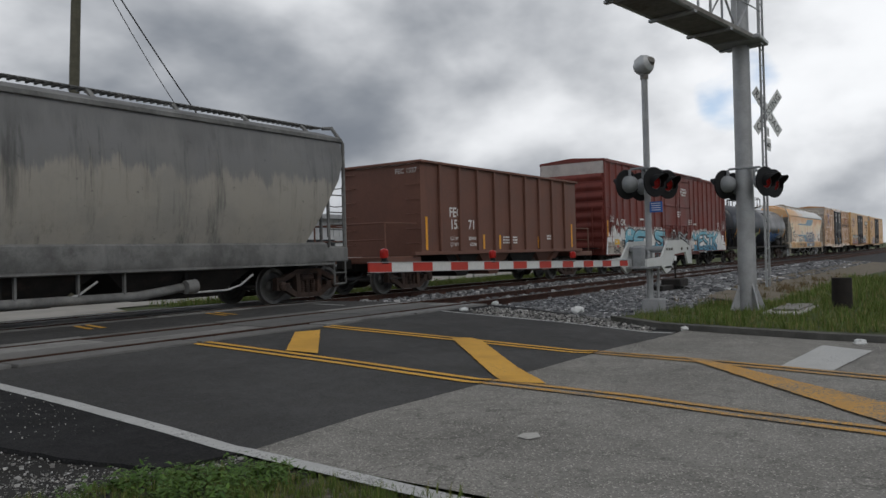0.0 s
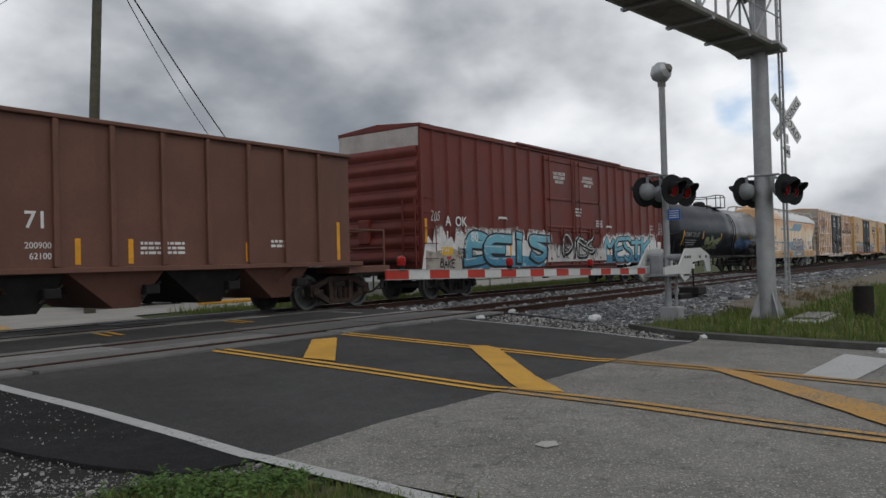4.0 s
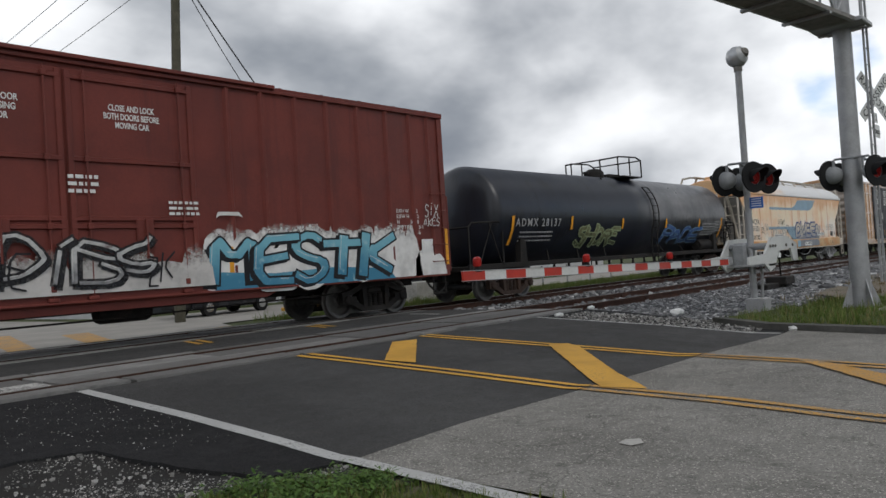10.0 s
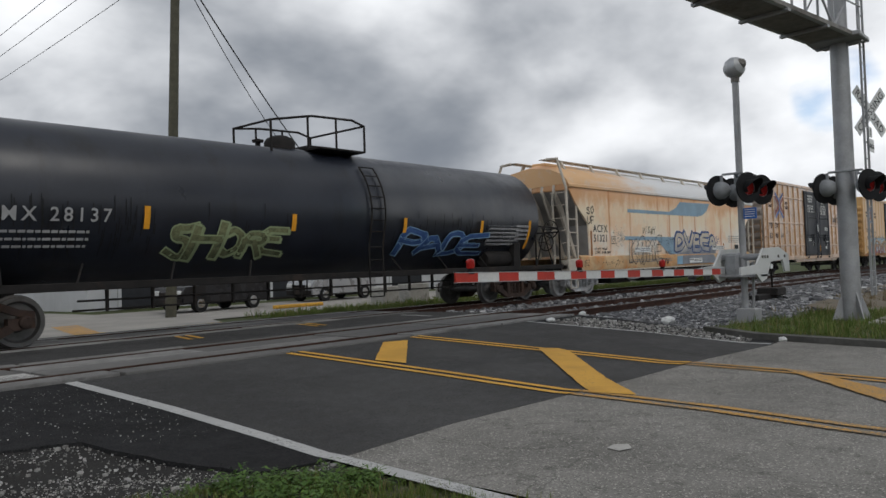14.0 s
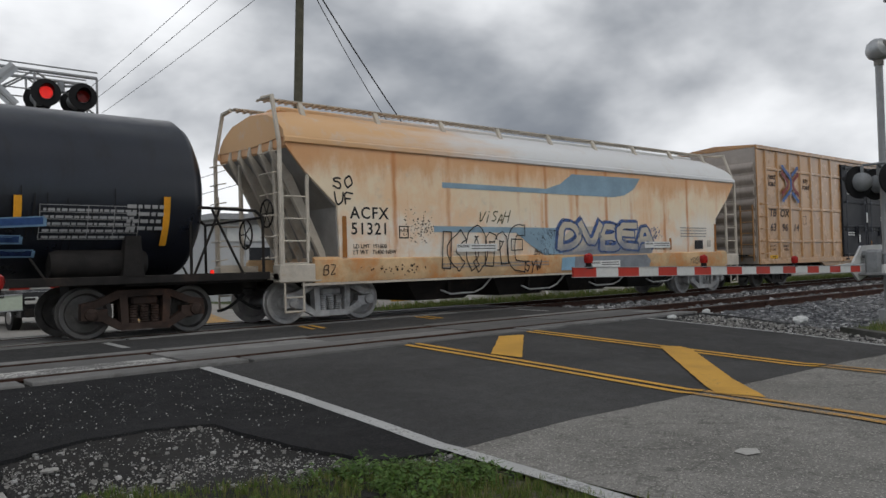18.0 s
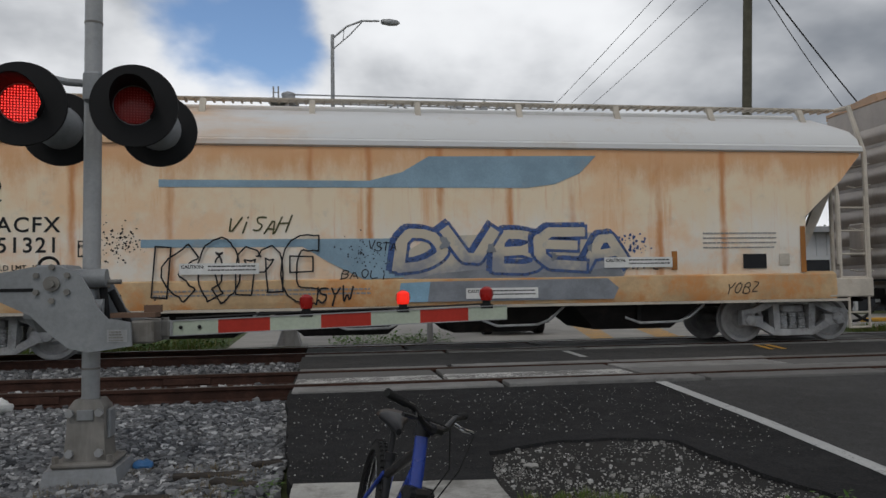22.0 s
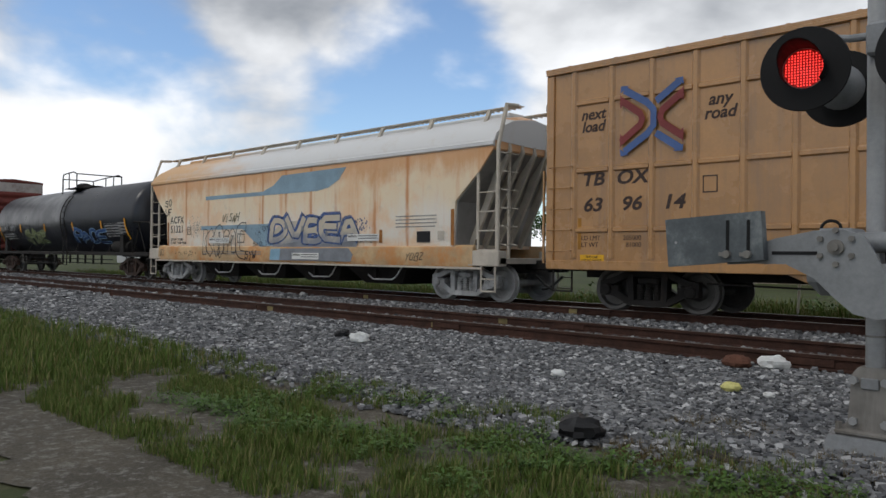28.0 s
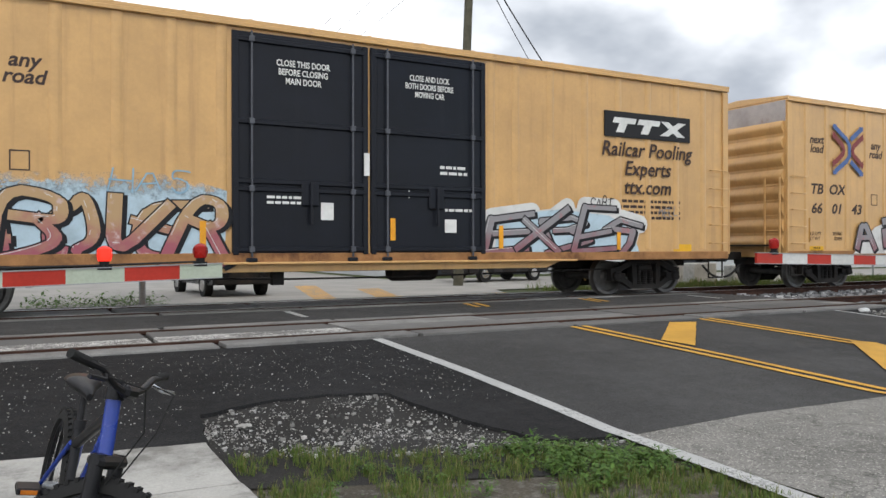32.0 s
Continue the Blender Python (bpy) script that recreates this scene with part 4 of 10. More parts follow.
def couplers(car, half, end, material=STEEL_DARK):
    """Draft gear from the body's end at half to the coupling plane at end, with a sagging air hose."""
    for s in (-1, 1):
        m = Mesh()
        m.box(min(s * (half - 0.6), s * (end - 0.32)), max(s * (half - 0.6), s * (end - 0.32)), -0.11, 0.11, 0.74, 0.96, 0.02)
        m.box(min(s * (end - 0.36), s * (end + 0.04)), max(s * (end - 0.36), s * (end + 0.04)), -0.17, 0.1, 0.70, 1.0, 0.04)
        part("coupler", m, material, car)
        h = [(s * (end - 0.55 + 0.55 * k / 7), -0.36, 0.62 - 0.30 * math.sin(math.pi / 2 * k / 7)) for k in range(8)]
        part("air_hose", Mesh().tube(h, 0.03, 7), HOSE, car)


def ladder_mesh(x, y, z0, z1, w, n, r=0.014, along="x"):
    """Two stiles and n rungs; along: the direction of the rungs."""
    m = Mesh()
    put = (lambda u, z: (x + u, y, z)) if along == "x" else (lambda u, z: (x, y + u, z))
    for u in (-w / 2, w / 2):
        p = put(u, z0)
        m.box(p[0] - 0.02, p[0] + 0.02, p[1] - 0.02, p[1] + 0.02, z0, z1)
    for k in range(n):
        z = z0 + (z1 - z0) * (k + 0.5) / n
        m.cyl(put(-w / 2, z), put(w / 2, z), r, n=6)
    return m


def grab_mesh(x0, x1, y, z, out=-0.07, r=0.013):
    return Mesh().tube([(x0, y, z), (x0, y + out, z), (x1, y + out, z), (x1, y, z)], r, 6)


def blob(x, z, w, h, seed, n=28, spiky=0.12):
    rng = random.Random(seed)
    ph = [rng.uniform(0, 6.28) for _ in range(4)]
    pts = []
    for i in range(n):
        a = 2 * math.pi * i / n
        r = 1 + spiky * math.sin(3 * a + ph[0]) + spiky * 0.8 * math.sin(5 * a + ph[1]) + spiky * 0.5 * math.sin(8 * a + ph[2])
        c, s = math.cos(a), math.sin(a)
        q = (abs(c) ** 3 + abs(s) ** 3) ** (-1 / 3)
        pts.append((x + w / 2 * r * q * c, z + h / 2 * r * q * s))
    return pts


def plate(m, pts, y, t=0.003):
    return m.prism(pts, "y", y - t, y)


GLYPHS = {"A": "00-49-90,23-73", "B": "00-09-69-87-65-15,65-93-70-00", "C": "87-59-17-12-50-82", "D": "00-09-59-86-83-50-00", "E": "99-09-00-90,05-75", "F": "99-09-00,05-75", "H": "00-09,90-99,05-95",
          "I": "40-46,49-48", "K": "00-09,98-14-90", "L": "09-00-80", "M": "00-09-44-89-90", "N": "00-09-90-99", "O": "40-12-17-49-59-87-82-50-40", "P": "00-09-69-87-65-05", "R": "00-09-69-87-65-05,45-90",
          "S": "88-59-18-16-45-84-81-50-11", "T": "08-98,49-40", "U": "09-02-30-60-92-99", "V": "09-40-99", "W": "09-20-46-70-99", "X": "00-99,09-90", "Y": "09-45-99,45-40", "Z": "09-99-00-90", "Q": "14-84-87-58-17-03-20-70-91"}


def letter_lines(ch, x0, x1, z0, z1, rng, loose=0.06, rounds=2, lean=0.0):
    """The strokes of a hand-drawn letter in a box, with loose corners rounded off."""
    out = []
    w, h = x1 - x0, z1 - z0
    for stroke in GLYPHS[ch].split(","):
        q = [(int(p[0]) / 9 + rng.uniform(-loose, loose), int(p[1]) / 9 + rng.uniform(-loose, loose)) for p in stroke.split("-")]
        for _ in range(rounds):
            if len(q) > 2:
                r = [q[0]]
                for (ax, az), (bx, bz) in zip(q, q[1:]):
                    r += [(ax * 0.75 + bx * 0.25, az * 0.75 + bz * 0.25), (ax * 0.25 + bx * 0.75, az * 0.25 + bz * 0.75)]
                q = r + [q[-1]]
        out.append([(x0 + a * w + lean * b * h, z0 + b * h) for a, b in q])
    return out


def ink(lines, y, width, dx=0.0, dz=0.0, taper=0.0, shift=0, pen=0.0, ends=None):
    """Flat strokes of some width at the depth y, thinner where they run level (pen); ends: square, prolonged by so much, instead of round."""
    m = Mesh()
    k = shift
    for q in lines:
        if ends and len(q) > 1:
            (ax, az), (bx, bz) = q[0], q[1]
            d = math.hypot(ax - bx, az - bz) or 1e-3
            q = [(ax + (ax - bx) / d * ends, az + (az - bz) / d * ends)] + list(q[1:])
            (ax, az), (bx, bz) = q[-1], q[-2]
            d = math.hypot(ax - bx, az - bz) or 1e-3
            q = q[:-1] + [(ax + (ax - bx) / d * ends, az + (az - bz) / d * ends)]
        for i, (ax, az) in enumerate(q):
            bx, bz = q[i + 1] if i + 1 < len(q) else q[i - 1]
            d = math.hypot(bx - ax, bz - az) or 1e-3
            s = width / 2 * (1 - taper * abs(2 * i / max(1, len(q) - 1) - 1)) * (1 - pen * abs(bx - ax) / d)
            k += 1
            e = y - 0.00012 * (k % 7)
            n = 8 if width < 0.08 else 12
            if not ends or 0 < i < len(q) - 1:
                m.add([(ax + dx + s * math.cos(2 * math.pi * j / n), e, az + dz + s * math.sin(2 * math.pi * j / n)) for j in range(n)], [tuple(range(n))])
            if i + 1 < len(q):
                nx, nz = -(bz - az) / d * s, (bx - ax) / d * s
                e -= 0.0001
                m.add([(ax + dx + nx, e, az + dz + nz), (ax + dx - nx, e, az + dz - nz), (bx + dx - nx, e, bz + dz - nz), (bx + dx + nx, e, bz + dz + nz)], [(0, 1, 2, 3)])
    return m


def tag(car, text, x0, x1, z0, z1, y, width, material, seed, lean=0.15):
    """A quick tag written in thin strokes, one part a letter."""
    rng = random.Random(seed)
    w = (x1 - x0) / len(text)
    for k, ch in enumerate(text):
        dz = rng.uniform(-0.12, 0.12) * (z1 - z0)
        q = letter_lines(ch, x0 + w * (k + 0.08), x0 + w * (k + 0.86), z0 + dz, z1 + dz, rng, 0.09, 1, lean)
        part("tag_letter", ink(q, y - 0.004 - 0.001 * (k % 2), width), material, car, smooth=0)


def piece(car, text, x0, x1, z0, z1, y, seed, fat, edge, line, fill, shine=None, back=None, lean=0.0, loose=0.07, cast=(0.04, -0.035), rounds=1, pen=0.4, lap=0.10):
    """A sprayed piece: fat letters that overlap, with glow, cast edge, outline, fill and short shines."""
    rng = random.Random(seed)
    w = (x1 - x0) / len(text)
    for k, ch in enumerate(text):
        f = fat * rng.uniform(0.88, 1.15)
        i = f / 2 + edge
        g = w * rng.uniform(-0.5, 1.0) * lap
        a, b = x0 + w * k + i * 0.7 - lap * w + g, x0 + w * (k + 1) - i * 0.7 + lap * w + g
        lo, hi = z0 + i * 0.8 + rng.uniform(-0.03, 0.10), z1 - i * 0.8 + rng.uniform(-0.10, 0.07)
        q = letter_lines(ch, a, b, lo, hi, rng, loose, rounds, lean + rng.uniform(-0.1, 0.1))
        e = y - 0.0065 * (k % 2)
        if back:
            part("graffiti_glow", ink(q, y + 0.004, f + 2 * edge + 0.16, 0, 0.03), back, car, smooth=0)
        part("graffiti_edge", ink(q, e, f + 2 * edge, cast[0], cast[1], pen=pen, ends=0.3 * f + edge).add(*flat(ink(q, e - 0.001, f + 2 * edge, pen=pen * f / (f + 2 * edge), ends=0.3 * f + edge))), line, car, smooth=0)
        part("graffiti_letter", ink(q, e - 0.0025, f, pen=pen, ends=0.3 * f), fill, car, smooth=0)
        if shine:
            bits = [r[j:j + 2] for r in q for j in range(len(r) - 1) if rng.random() < 0.4]
            if bits:
                part("graffiti_shine", ink(bits, e - 0.0042, max(0.015, f * 0.08), -f * 0.26, f * 0.22, 0.4), shine, car, smooth=0)


def hollow(car, text, x0, x1, z0, z1, y, seed, fat, width, material):
    """Letters drawn as thin outlines only."""
    rng = random.Random(seed)
    w = (x1 - x0) / len(text)
    for k, ch in enumerate(text):
        loops = []
        for q in letter_lines(ch, x0 + w * k + fat * 0.4, x0 + w * (k + 1) - fat * 0.3, z0 + fat / 2, z1 - fat / 2, rng, 0.06, 2, 0.05):
            sides = ([], [])
            for i in range(len(q)):
                (ax, az), (bx, bz) = q[max(0, i - 1)], q[min(len(q) - 1, i + 1)]
                d = math.hypot(bx - ax, bz - az) or 1e-3
                r = fat / 2 * rng.uniform(0.9, 1.12)
                for side, g in zip(sides, (1, -1)):
                    side.append((q[i][0] - g * (bz - az) / d * r, q[i][1] + g * (bx - ax) / d * r))
            loop = sides[0] + sides[1][::-1]
            loops.append(loop + [loop[0]])
        part("graffiti_letter", ink(loops, y - 0.001 * (k % 2), width), material, car, smooth=0)


def flat(m):
    return m.v, m.f


def specks(car, x0, x1, z0, z1, y, n, seed, material, lo=0.008, hi=0.03):
    """Spatter of paint, as one part."""
    rng = random.Random(seed)
    m = Mesh()
    for k in range(n):
        x, z, r = rng.gauss((x0 + x1) / 2, (x1 - x0) / 4), rng.gauss((z0 + z1) / 2, (z1 - z0) / 4), rng.uniform(lo, hi)
        m.add([(x + r * math.cos(j * 1.05) * rng.uniform(0.6, 1.2), y - 0.0002 * (k % 5), z + r * math.sin(j * 1.05) * rng.uniform(0.6, 1.2)) for j in range(6)], [tuple(range(6))])
    part("paint_spatter", m, material, car, smooth=0)["kind"] = "stuff"


def cones(car, x0, x1, z0, lo, hi, y, seed, material):
    """White puffs sprayed behind letters, one part each."""
    rng = random.Random(seed)
    x, k = x0, 0
    while x < x1:
        w, h = rng.uniform(0.35, 0.7), rng.uniform(lo, hi)
        q = [(x - 0.12, z0)]
        for i in range(13):
            a = math.pi * (1 - i / 12)
            r = 1 + rng.uniform(-0.10, 0.10)
            q.append((x + w / 2 + w * 0.62 * math.cos(a) * r, z0 + 0.35 + (h - z0 - 0.35) * max(0.0, math.sin(a)) ** 1.6 * r))
        q.append((x + w + 0.12, z0))
        m = Mesh()
        plate(m, q, y - 0.0012 * (k % 4), 0.001)
        part("graffiti_puff", m, material, car, smooth=0)
        x += w * 0.9
        k += 1


def bars(car, x0, x1, z, y, rows, pitch, h, material, seed=0, name="small_print"):
    """Lines of print too small to read."""
    rng = random.Random(seed)
    m = Mesh()
    for k in range(rows):
        x = x0
        while x < x1 - 0.03:
            w = min(rng.uniform(0.05, 0.16) * (h / 0.05), x1 - x)
            m.box(x, x + w, y - 0.003, y, z - k * pitch, z - k * pitch + h)
            x += w + h * 0.55
    part(name, m, material, car, smooth=0)["kind"] = "stuff"


def stripe(car, x, z0, z1, y, w=0.1, material=REFLECT, lean=0.0):
    part("reflector_strip", Mesh().prism([(x - w / 2, z0), (x + w / 2, z0), (x + w / 2 + lean, z1), (x - w / 2 + lean, z1)], "y", y - 0.006, y), material, car)


CARS = []


# ---- boxcars ----
def boxcar(u, half, z0, z1, paint, end_paint, roof_paint, door_paint, posts, cross, door, label, posts_w=0.10, proud=0.05, cap=None, truck_x=7.0, cast=STEEL_DARK, key="dark", end=None):
    """A boxcar: shell, roof, posts on the sides, corrugated ends, two plug doors, ladders, sills."""
    car = empty("boxcar", None, label, "boxcar", group="cars of the freight train")
    y = 1.47
    part("body", Mesh().box(-half, half, -y, y, z0, z1 - 0.06), paint, car)
    m = Mesh().prism([(-y - 0.06, z1 - 0.06), (-y - 0.06, z1), (0, z1 + 0.12), (y + 0.06, z1), (y + 0.06, z1 - 0.06)], "x", -half - 0.03, half + 0.03)
    for k in range(17):
        x = -half + 0.5 + k * (2 * half - 1.0) / 16
        m.prism([(-y, z1 + 0.005), (-y, z1 + 0.03), (0, z1 + 0.15), (y, z1 + 0.03), (y, z1 + 0.005)], "x", x - 0.03, x + 0.03)
    part("roof", m, roof_paint, car)
    zt, zb = z1 - 0.1, z0 + 0.05
    post = Mesh().prism([(-posts_w / 2 - 0.03, -y - 0.001), (-posts_w / 2 + 0.01, -y - proud), (posts_w / 2 - 0.01, -y - proud), (posts_w / 2 + 0.03, -y - 0.001)], "z", zb + 0.16, zt).data("side_post", paint)
    for x in posts:
        part("side_post", post, None, car, at=pose(x, 0, 0))
        part("side_post", post, None, car, at=pose(x, 0, 0, 0, 0, 180))
    xs = sorted([-half + 0.06] + list(posts) + [door[0] - 0.05, door[1] + 0.05, half - 0.06])
    for zc in cross:
        for a, b in zip(xs, xs[1:]):
            if b - a < 0.35 or (a > door[0] - 0.2 and b < door[1] + 0.2) or a < -half + 0.5 or b > half - 0.5:
                continue
            part("cross_rib", Mesh().prism([(-y - 0.001, zc - 0.055), (-y - proud + 0.008, zc - 0.03), (-y - proud + 0.008, zc + 0.03), (-y - 0.001, zc + 0.055)], "x", a + 0.06, b - 0.06), paint, car)
    # eaves, sills and corner posts
    for s in (-1, 1):
        part("eave_rail", Mesh().box(-half - 0.02, half + 0.02, min(s * y, s * (y + 0.07)) + (0.001 if s > 0 else 0), max(s * y, s * (y + 0.07)) - (0.001 if s < 0 else 0), z1 - 0.13, z1 - 0.062, 0.01), paint, car)
        part("side_sill", Mesh().box(-half, half, min(s * (y + 0.001), s * (y + 0.05)), max(s * (y + 0.001), s * (y + 0.05)), z0 - 0.02, z0 + 0.16, 0.012), SILL_RUST if paint is ROAD_YELLOW else paint, car)
        part("centre_skirt", Mesh().prism([(door[0] - 1.9, z0), (door[0] - 1.5, z0 - 0.16), (door[1] + 1.5, z0 - 0.16), (door[1] + 1.9, z0)], "y", s * (y - 0.12), s * (y - 0.02)), paint, car)
        for e in (-1, 1):
            part("corner_post", Mesh().box(min(e * half, e * (half - 0.16)) - (0.015 if e < 0 else 0), max(e * half, e * (half - 0.16)) + (0.015 if e > 0 else 0), min(s * (y + 0.001), s * (y + 0.045)), max(s * (y + 0.001), s * (y + 0.045)), z0, z1 - 0.14, 0.01), paint, car)
    for e in (-1, 1):
        part("end_wall", Mesh().box(min(e * (half + 0.002), e * (half + 0.03)), max(e * (half + 0.002), e * (half + 0.03)), -y, y, z0, z1 - 0.08), end_paint, car)
        n = 8
        for k in range(n):
            zc = z0 + 0.38 + k * (z1 - 0.75 - z0 - 0.38) / (n - 1)
            part("end_corrugation", Mesh().prism([(e * (half + 0.03), zc - 0.17), (e * (half + 0.11), zc - 0.05), (e * (half + 0.11), zc + 0.05), (e * (half + 0.03), zc + 0.17)], "y", -y + 0.06, y - 0.06), end_paint, car)
        if cap:
            part("end_cap", Mesh().box(min(e * (half + 0.03), e * (half + 0.05)), max(e * (half + 0.03), e * (half + 0.05)), -y, y, z1 - 0.62, z1 - 0.1), cap, car)
        part("end_ladder", ladder_mesh(e * (half + 0.16), -y + 0.3, z0 + 0.1, z0 + 2.0, 0.44, 5, along="y"), paint, car)
        part("crossover_platform", Mesh().box(min(e * (half + 0.03), e * (half + 0.28)), max(e * (half + 0.03), e * (half + 0.28)), -1.2, 1.2, z0 + 0.28, z0 + 0.32), STEEL_DARK, car)
        part("brake_gear", Mesh().box(min(e * (half + 0.03), e * (half + 0.2)), max(e * (half + 0.03), e * (half + 0.2)), 0.3, 0.7, z0 + 0.8, z0 + 1.5, 0.03), end_paint, car)
        for k in range(5):
            a, b = e * (half - 0.1), e * (half - 0.62)
            part("grab_iron", grab_mesh(min(a, b), max(a, b), -y - 0.04, z0 + 0.35 + 0.42 * k), paint, car)
        part("sill_step", Mesh().tube([(e * (half - 0.15), -y, z0), (e * (half - 0.15), -y, z0 - 0.45), (e * (half - 0.6), -y, z0 - 0.45), (e * (half - 0.6), -y, z0)], 0.02, 6), STEEL_DARK, car)
    # doors
    mid = (door[0] + door[1]) / 2
    dz0, dz1 = door[2], door[3]
    for a, b, hinge in ((door[0], mid - 0.02, -1), (mid + 0.02, door[1], 1)):
        d = part("plug_door", Mesh().box(a, b, -y - 0.035, -y - 0.001, dz0, dz1, 0.01), door_paint, car)
        for k, zc in enumerate((0.03, 0.30, 0.335, 0.60, 0.965)):
            zz = dz0 + (dz1 - dz0) * zc
            part("door_beam", Mesh().prism([(-y - 0.035, zz - 0.05), (-y - 0.075, zz - 0.03), (-y - 0.075, zz + 0.03), (-y - 0.035, zz + 0.05)], "x", a + 0.03, b - 0.03), door_paint, d)
        for x in (a + 0.06, b - 0.06):
            part("door_stile", Mesh().box(x - 0.05, x + 0.05, -y - 0.07, -y - 0.036, dz0 + 0.02, dz1 - 0.02, 0.01), door_paint, d)
        for f in (0.13, 0.87):
            x = a + (b - a) * f
            rod = Mesh().cyl((x, -y - 0.10, dz0 - 0.02), (x, -y - 0.10, dz1), 0.018, n=8)
            for g in (0.03, 0.3, 0.6, 0.965):
                zz = dz0 + (dz1 - dz0) * g
                rod.box(x - 0.045, x + 0.045, -y - 0.13, -y - 0.07, zz - 0.05, zz + 0.05, 0.01)
            part("locking_rod", rod, ROD_GREY if door_paint is BOX_DOOR else door_paint, d)
            part("door_roller", Mesh().box(x - 0.09, x + 0.09, -y - 0.12, -y - 0.03, dz0 - 0.10, dz0 - 0.03, 0.015), door_paint, d)
        x = a + (b - a) * 0.55
        part("door_handle", Mesh().box(x - 0.16, x + 0.16, -y - 0.09, -y - 0.036, dz0 + 0.85, dz0 + 1.25, 0.02).cyl((x, -y - 0.12, dz0 + 0.55), (x, -y - 0.12, dz0 + 1.25), 0.025, n=8), door_paint, d)
    part("door_track", Mesh().box(door[0] - 0.15, door[1] + 2.2, -y - 0.11, -y - 0.051, dz0 - 0.14, dz0 - 0.10, 0.008), paint, car)
    # underframe
    part("centre_sill", Mesh().box(-half + 0.2, half - 0.2, -0.33, 0.33, 0.62, z0 + 0.02), STEEL_DARK, car)
    for x in (-2.5, 0.0, 2.5):
        part("cross_bearer", Mesh().box(x - 0.1, x + 0.1, -1.35, 1.35, 0.66, z0), STEEL_DARK, car)
    part("brake_rod", Mesh().tube([(-truck_x + 1.2, -1.1, 0.6), (-1.5, -1.1, 0.52), (1.0, -1.1, 0.52), (truck_x - 1.2, -1.1, 0.6)], 0.018, 6).box(-1.7, -1.5, -1.15, -1.0, 0.42, z0), STEEL_DARK, car)
    part("air_reservoir", Mesh().lathe([(-0.5, 0.02), (-0.5, 0.16), (-0.42, 0.2), (0.42, 0.2), (0.5, 0.16), (0.5, 0.02)], (1.2, -0.7, 0.62), (1, 0, 0), 14), STEEL_DARK, car)
    truck(car, -truck_x, cast, WHEEL, key)
    truck(car, truck_x, cast, WHEEL, key)
    couplers(car, half, end or half + 0.95)
    CARS.append((car, u))
    return car


ROAD_YELLOW = mat("faded boxcar yellow", (0.60, 0.355, 0.135), 0.42, var=0.10, scale=0.7, fine=18, fine_var=0.10, bump=0.04, streak=(0.30, 0.17, 0.07), streak_amt=0.35, streak_scale=4, spec=0.4, coat=0.2)
ROAD_YELLOW_OLD = mat("browned boxcar yellow", (0.41, 0.205, 0.064), 0.28, var=0.14, scale=0.8, fine=18, fine_var=0.15, bump=0.05, streak=(0.2, 0.12, 0.07), streak_amt=0.5, streak_scale=3, spec=0.4, coat=0.2)
BOXCAR_GREY = mat("weathered grey end", (0.36, 0.31, 0.27), 0.65, var=0.15, scale=1, bump=0.05, streak=(0.2, 0.17, 0.14), streak_amt=0.5, coat=0.5)
BOX_RED = mat("mineral red boxcar", (0.150, 0.036, 0.028), 0.5, var=0.16, scale=0.8, fine=20, fine_var=0.15, bump=0.05, streak=(0.07, 0.022, 0.02), streak_amt=0.4, streak_scale=3)
BOX_DOOR = mat("dark blue-black door", (0.008, 0.0095, 0.015), 0.6, var=0.2, scale=1.5, bump=0.04, streak=(0.018, 0.018, 0.022), streak_amt=0.3, spec=0.1)
CAP_WHITE = mat("grimy white end cap", (0.42, 0.38, 0.36), 0.7, var=0.15, bump=0.05, dirt=(0.2, 0.12, 0.1), dirt_amt=0.3)
LETTER_BROWN = mat("dark brown lettering", (0.06, 0.04, 0.035), 0.6, var=0.15, bump=0)
LOGO_RED = mat("dull red logo paint", (0.24, 0.055, 0.055), 0.55, var=0.15, bump=0)
LOGO_BLUE = mat("dull blue logo paint", (0.09, 0.15, 0.34), 0.55, var=0.15, bump=0)
SPRAY_WHITE = mat("white spray paint", (0.66, 0.66, 0.64), 0.6, var=0.12, scale=3, fine=12, fine_var=0.2, bump=0.0, dirt=(0.35, 0.3, 0.3), dirt_amt=0.2)
SPRAY_CREAM = mat("drab cream under-paint", (0.42, 0.38, 0.33), 0.7, var=0.2, scale=2, bump=0, dirt=(0.10, 0.06, 0.05), dirt_amt=0.4, dirt_scale=2.5, streak=(0.13, 0.06, 0.05), streak_amt=0.6, streak_scale=5)
SPRAY_GREY = mat("grey spray paint", (0.26, 0.26, 0.27), 0.6, var=0.15, bump=0)


def puff_paint(name, col, z0, z1):
    """Spray paint that thins out in a mist towards its upper edge."""
    m, nt, bsdf = nodes_of(name)
    tc = nt.nodes.new("ShaderNodeTexCoord")
    sep = nt.nodes.new("ShaderNodeSeparateXYZ")
    nt.links.new(tc.outputs["Object"], sep.inputs[0])
    mist = nt.nodes.new("ShaderNodeMath")
    mist.operation = "MULTIPLY_ADD"
    nt.links.new(noise_of(nt, coords(nt), 7.0, 6, 0.7), mist.inputs[0])
    mist.inputs[1].default_value = 0.9
    nt.links.new(sep.outputs[2], mist.inputs[2])
    nt.links.new(ramp_of(nt, mist.outputs[0], z0 + 0.45, z1 + 0.45, 1, 0), bsdf.inputs["Alpha"])
    nt.links.new(mixed(nt, ramp_of(nt, noise_of(nt, coords(nt), 2.0, 5, 0.6), 0.4, 0.7), col, tuple(v * 0.72 for v in col)), bsdf.inputs["Base Color"])
    bsdf.inputs["Roughness"].default_value = 0.65
    return m


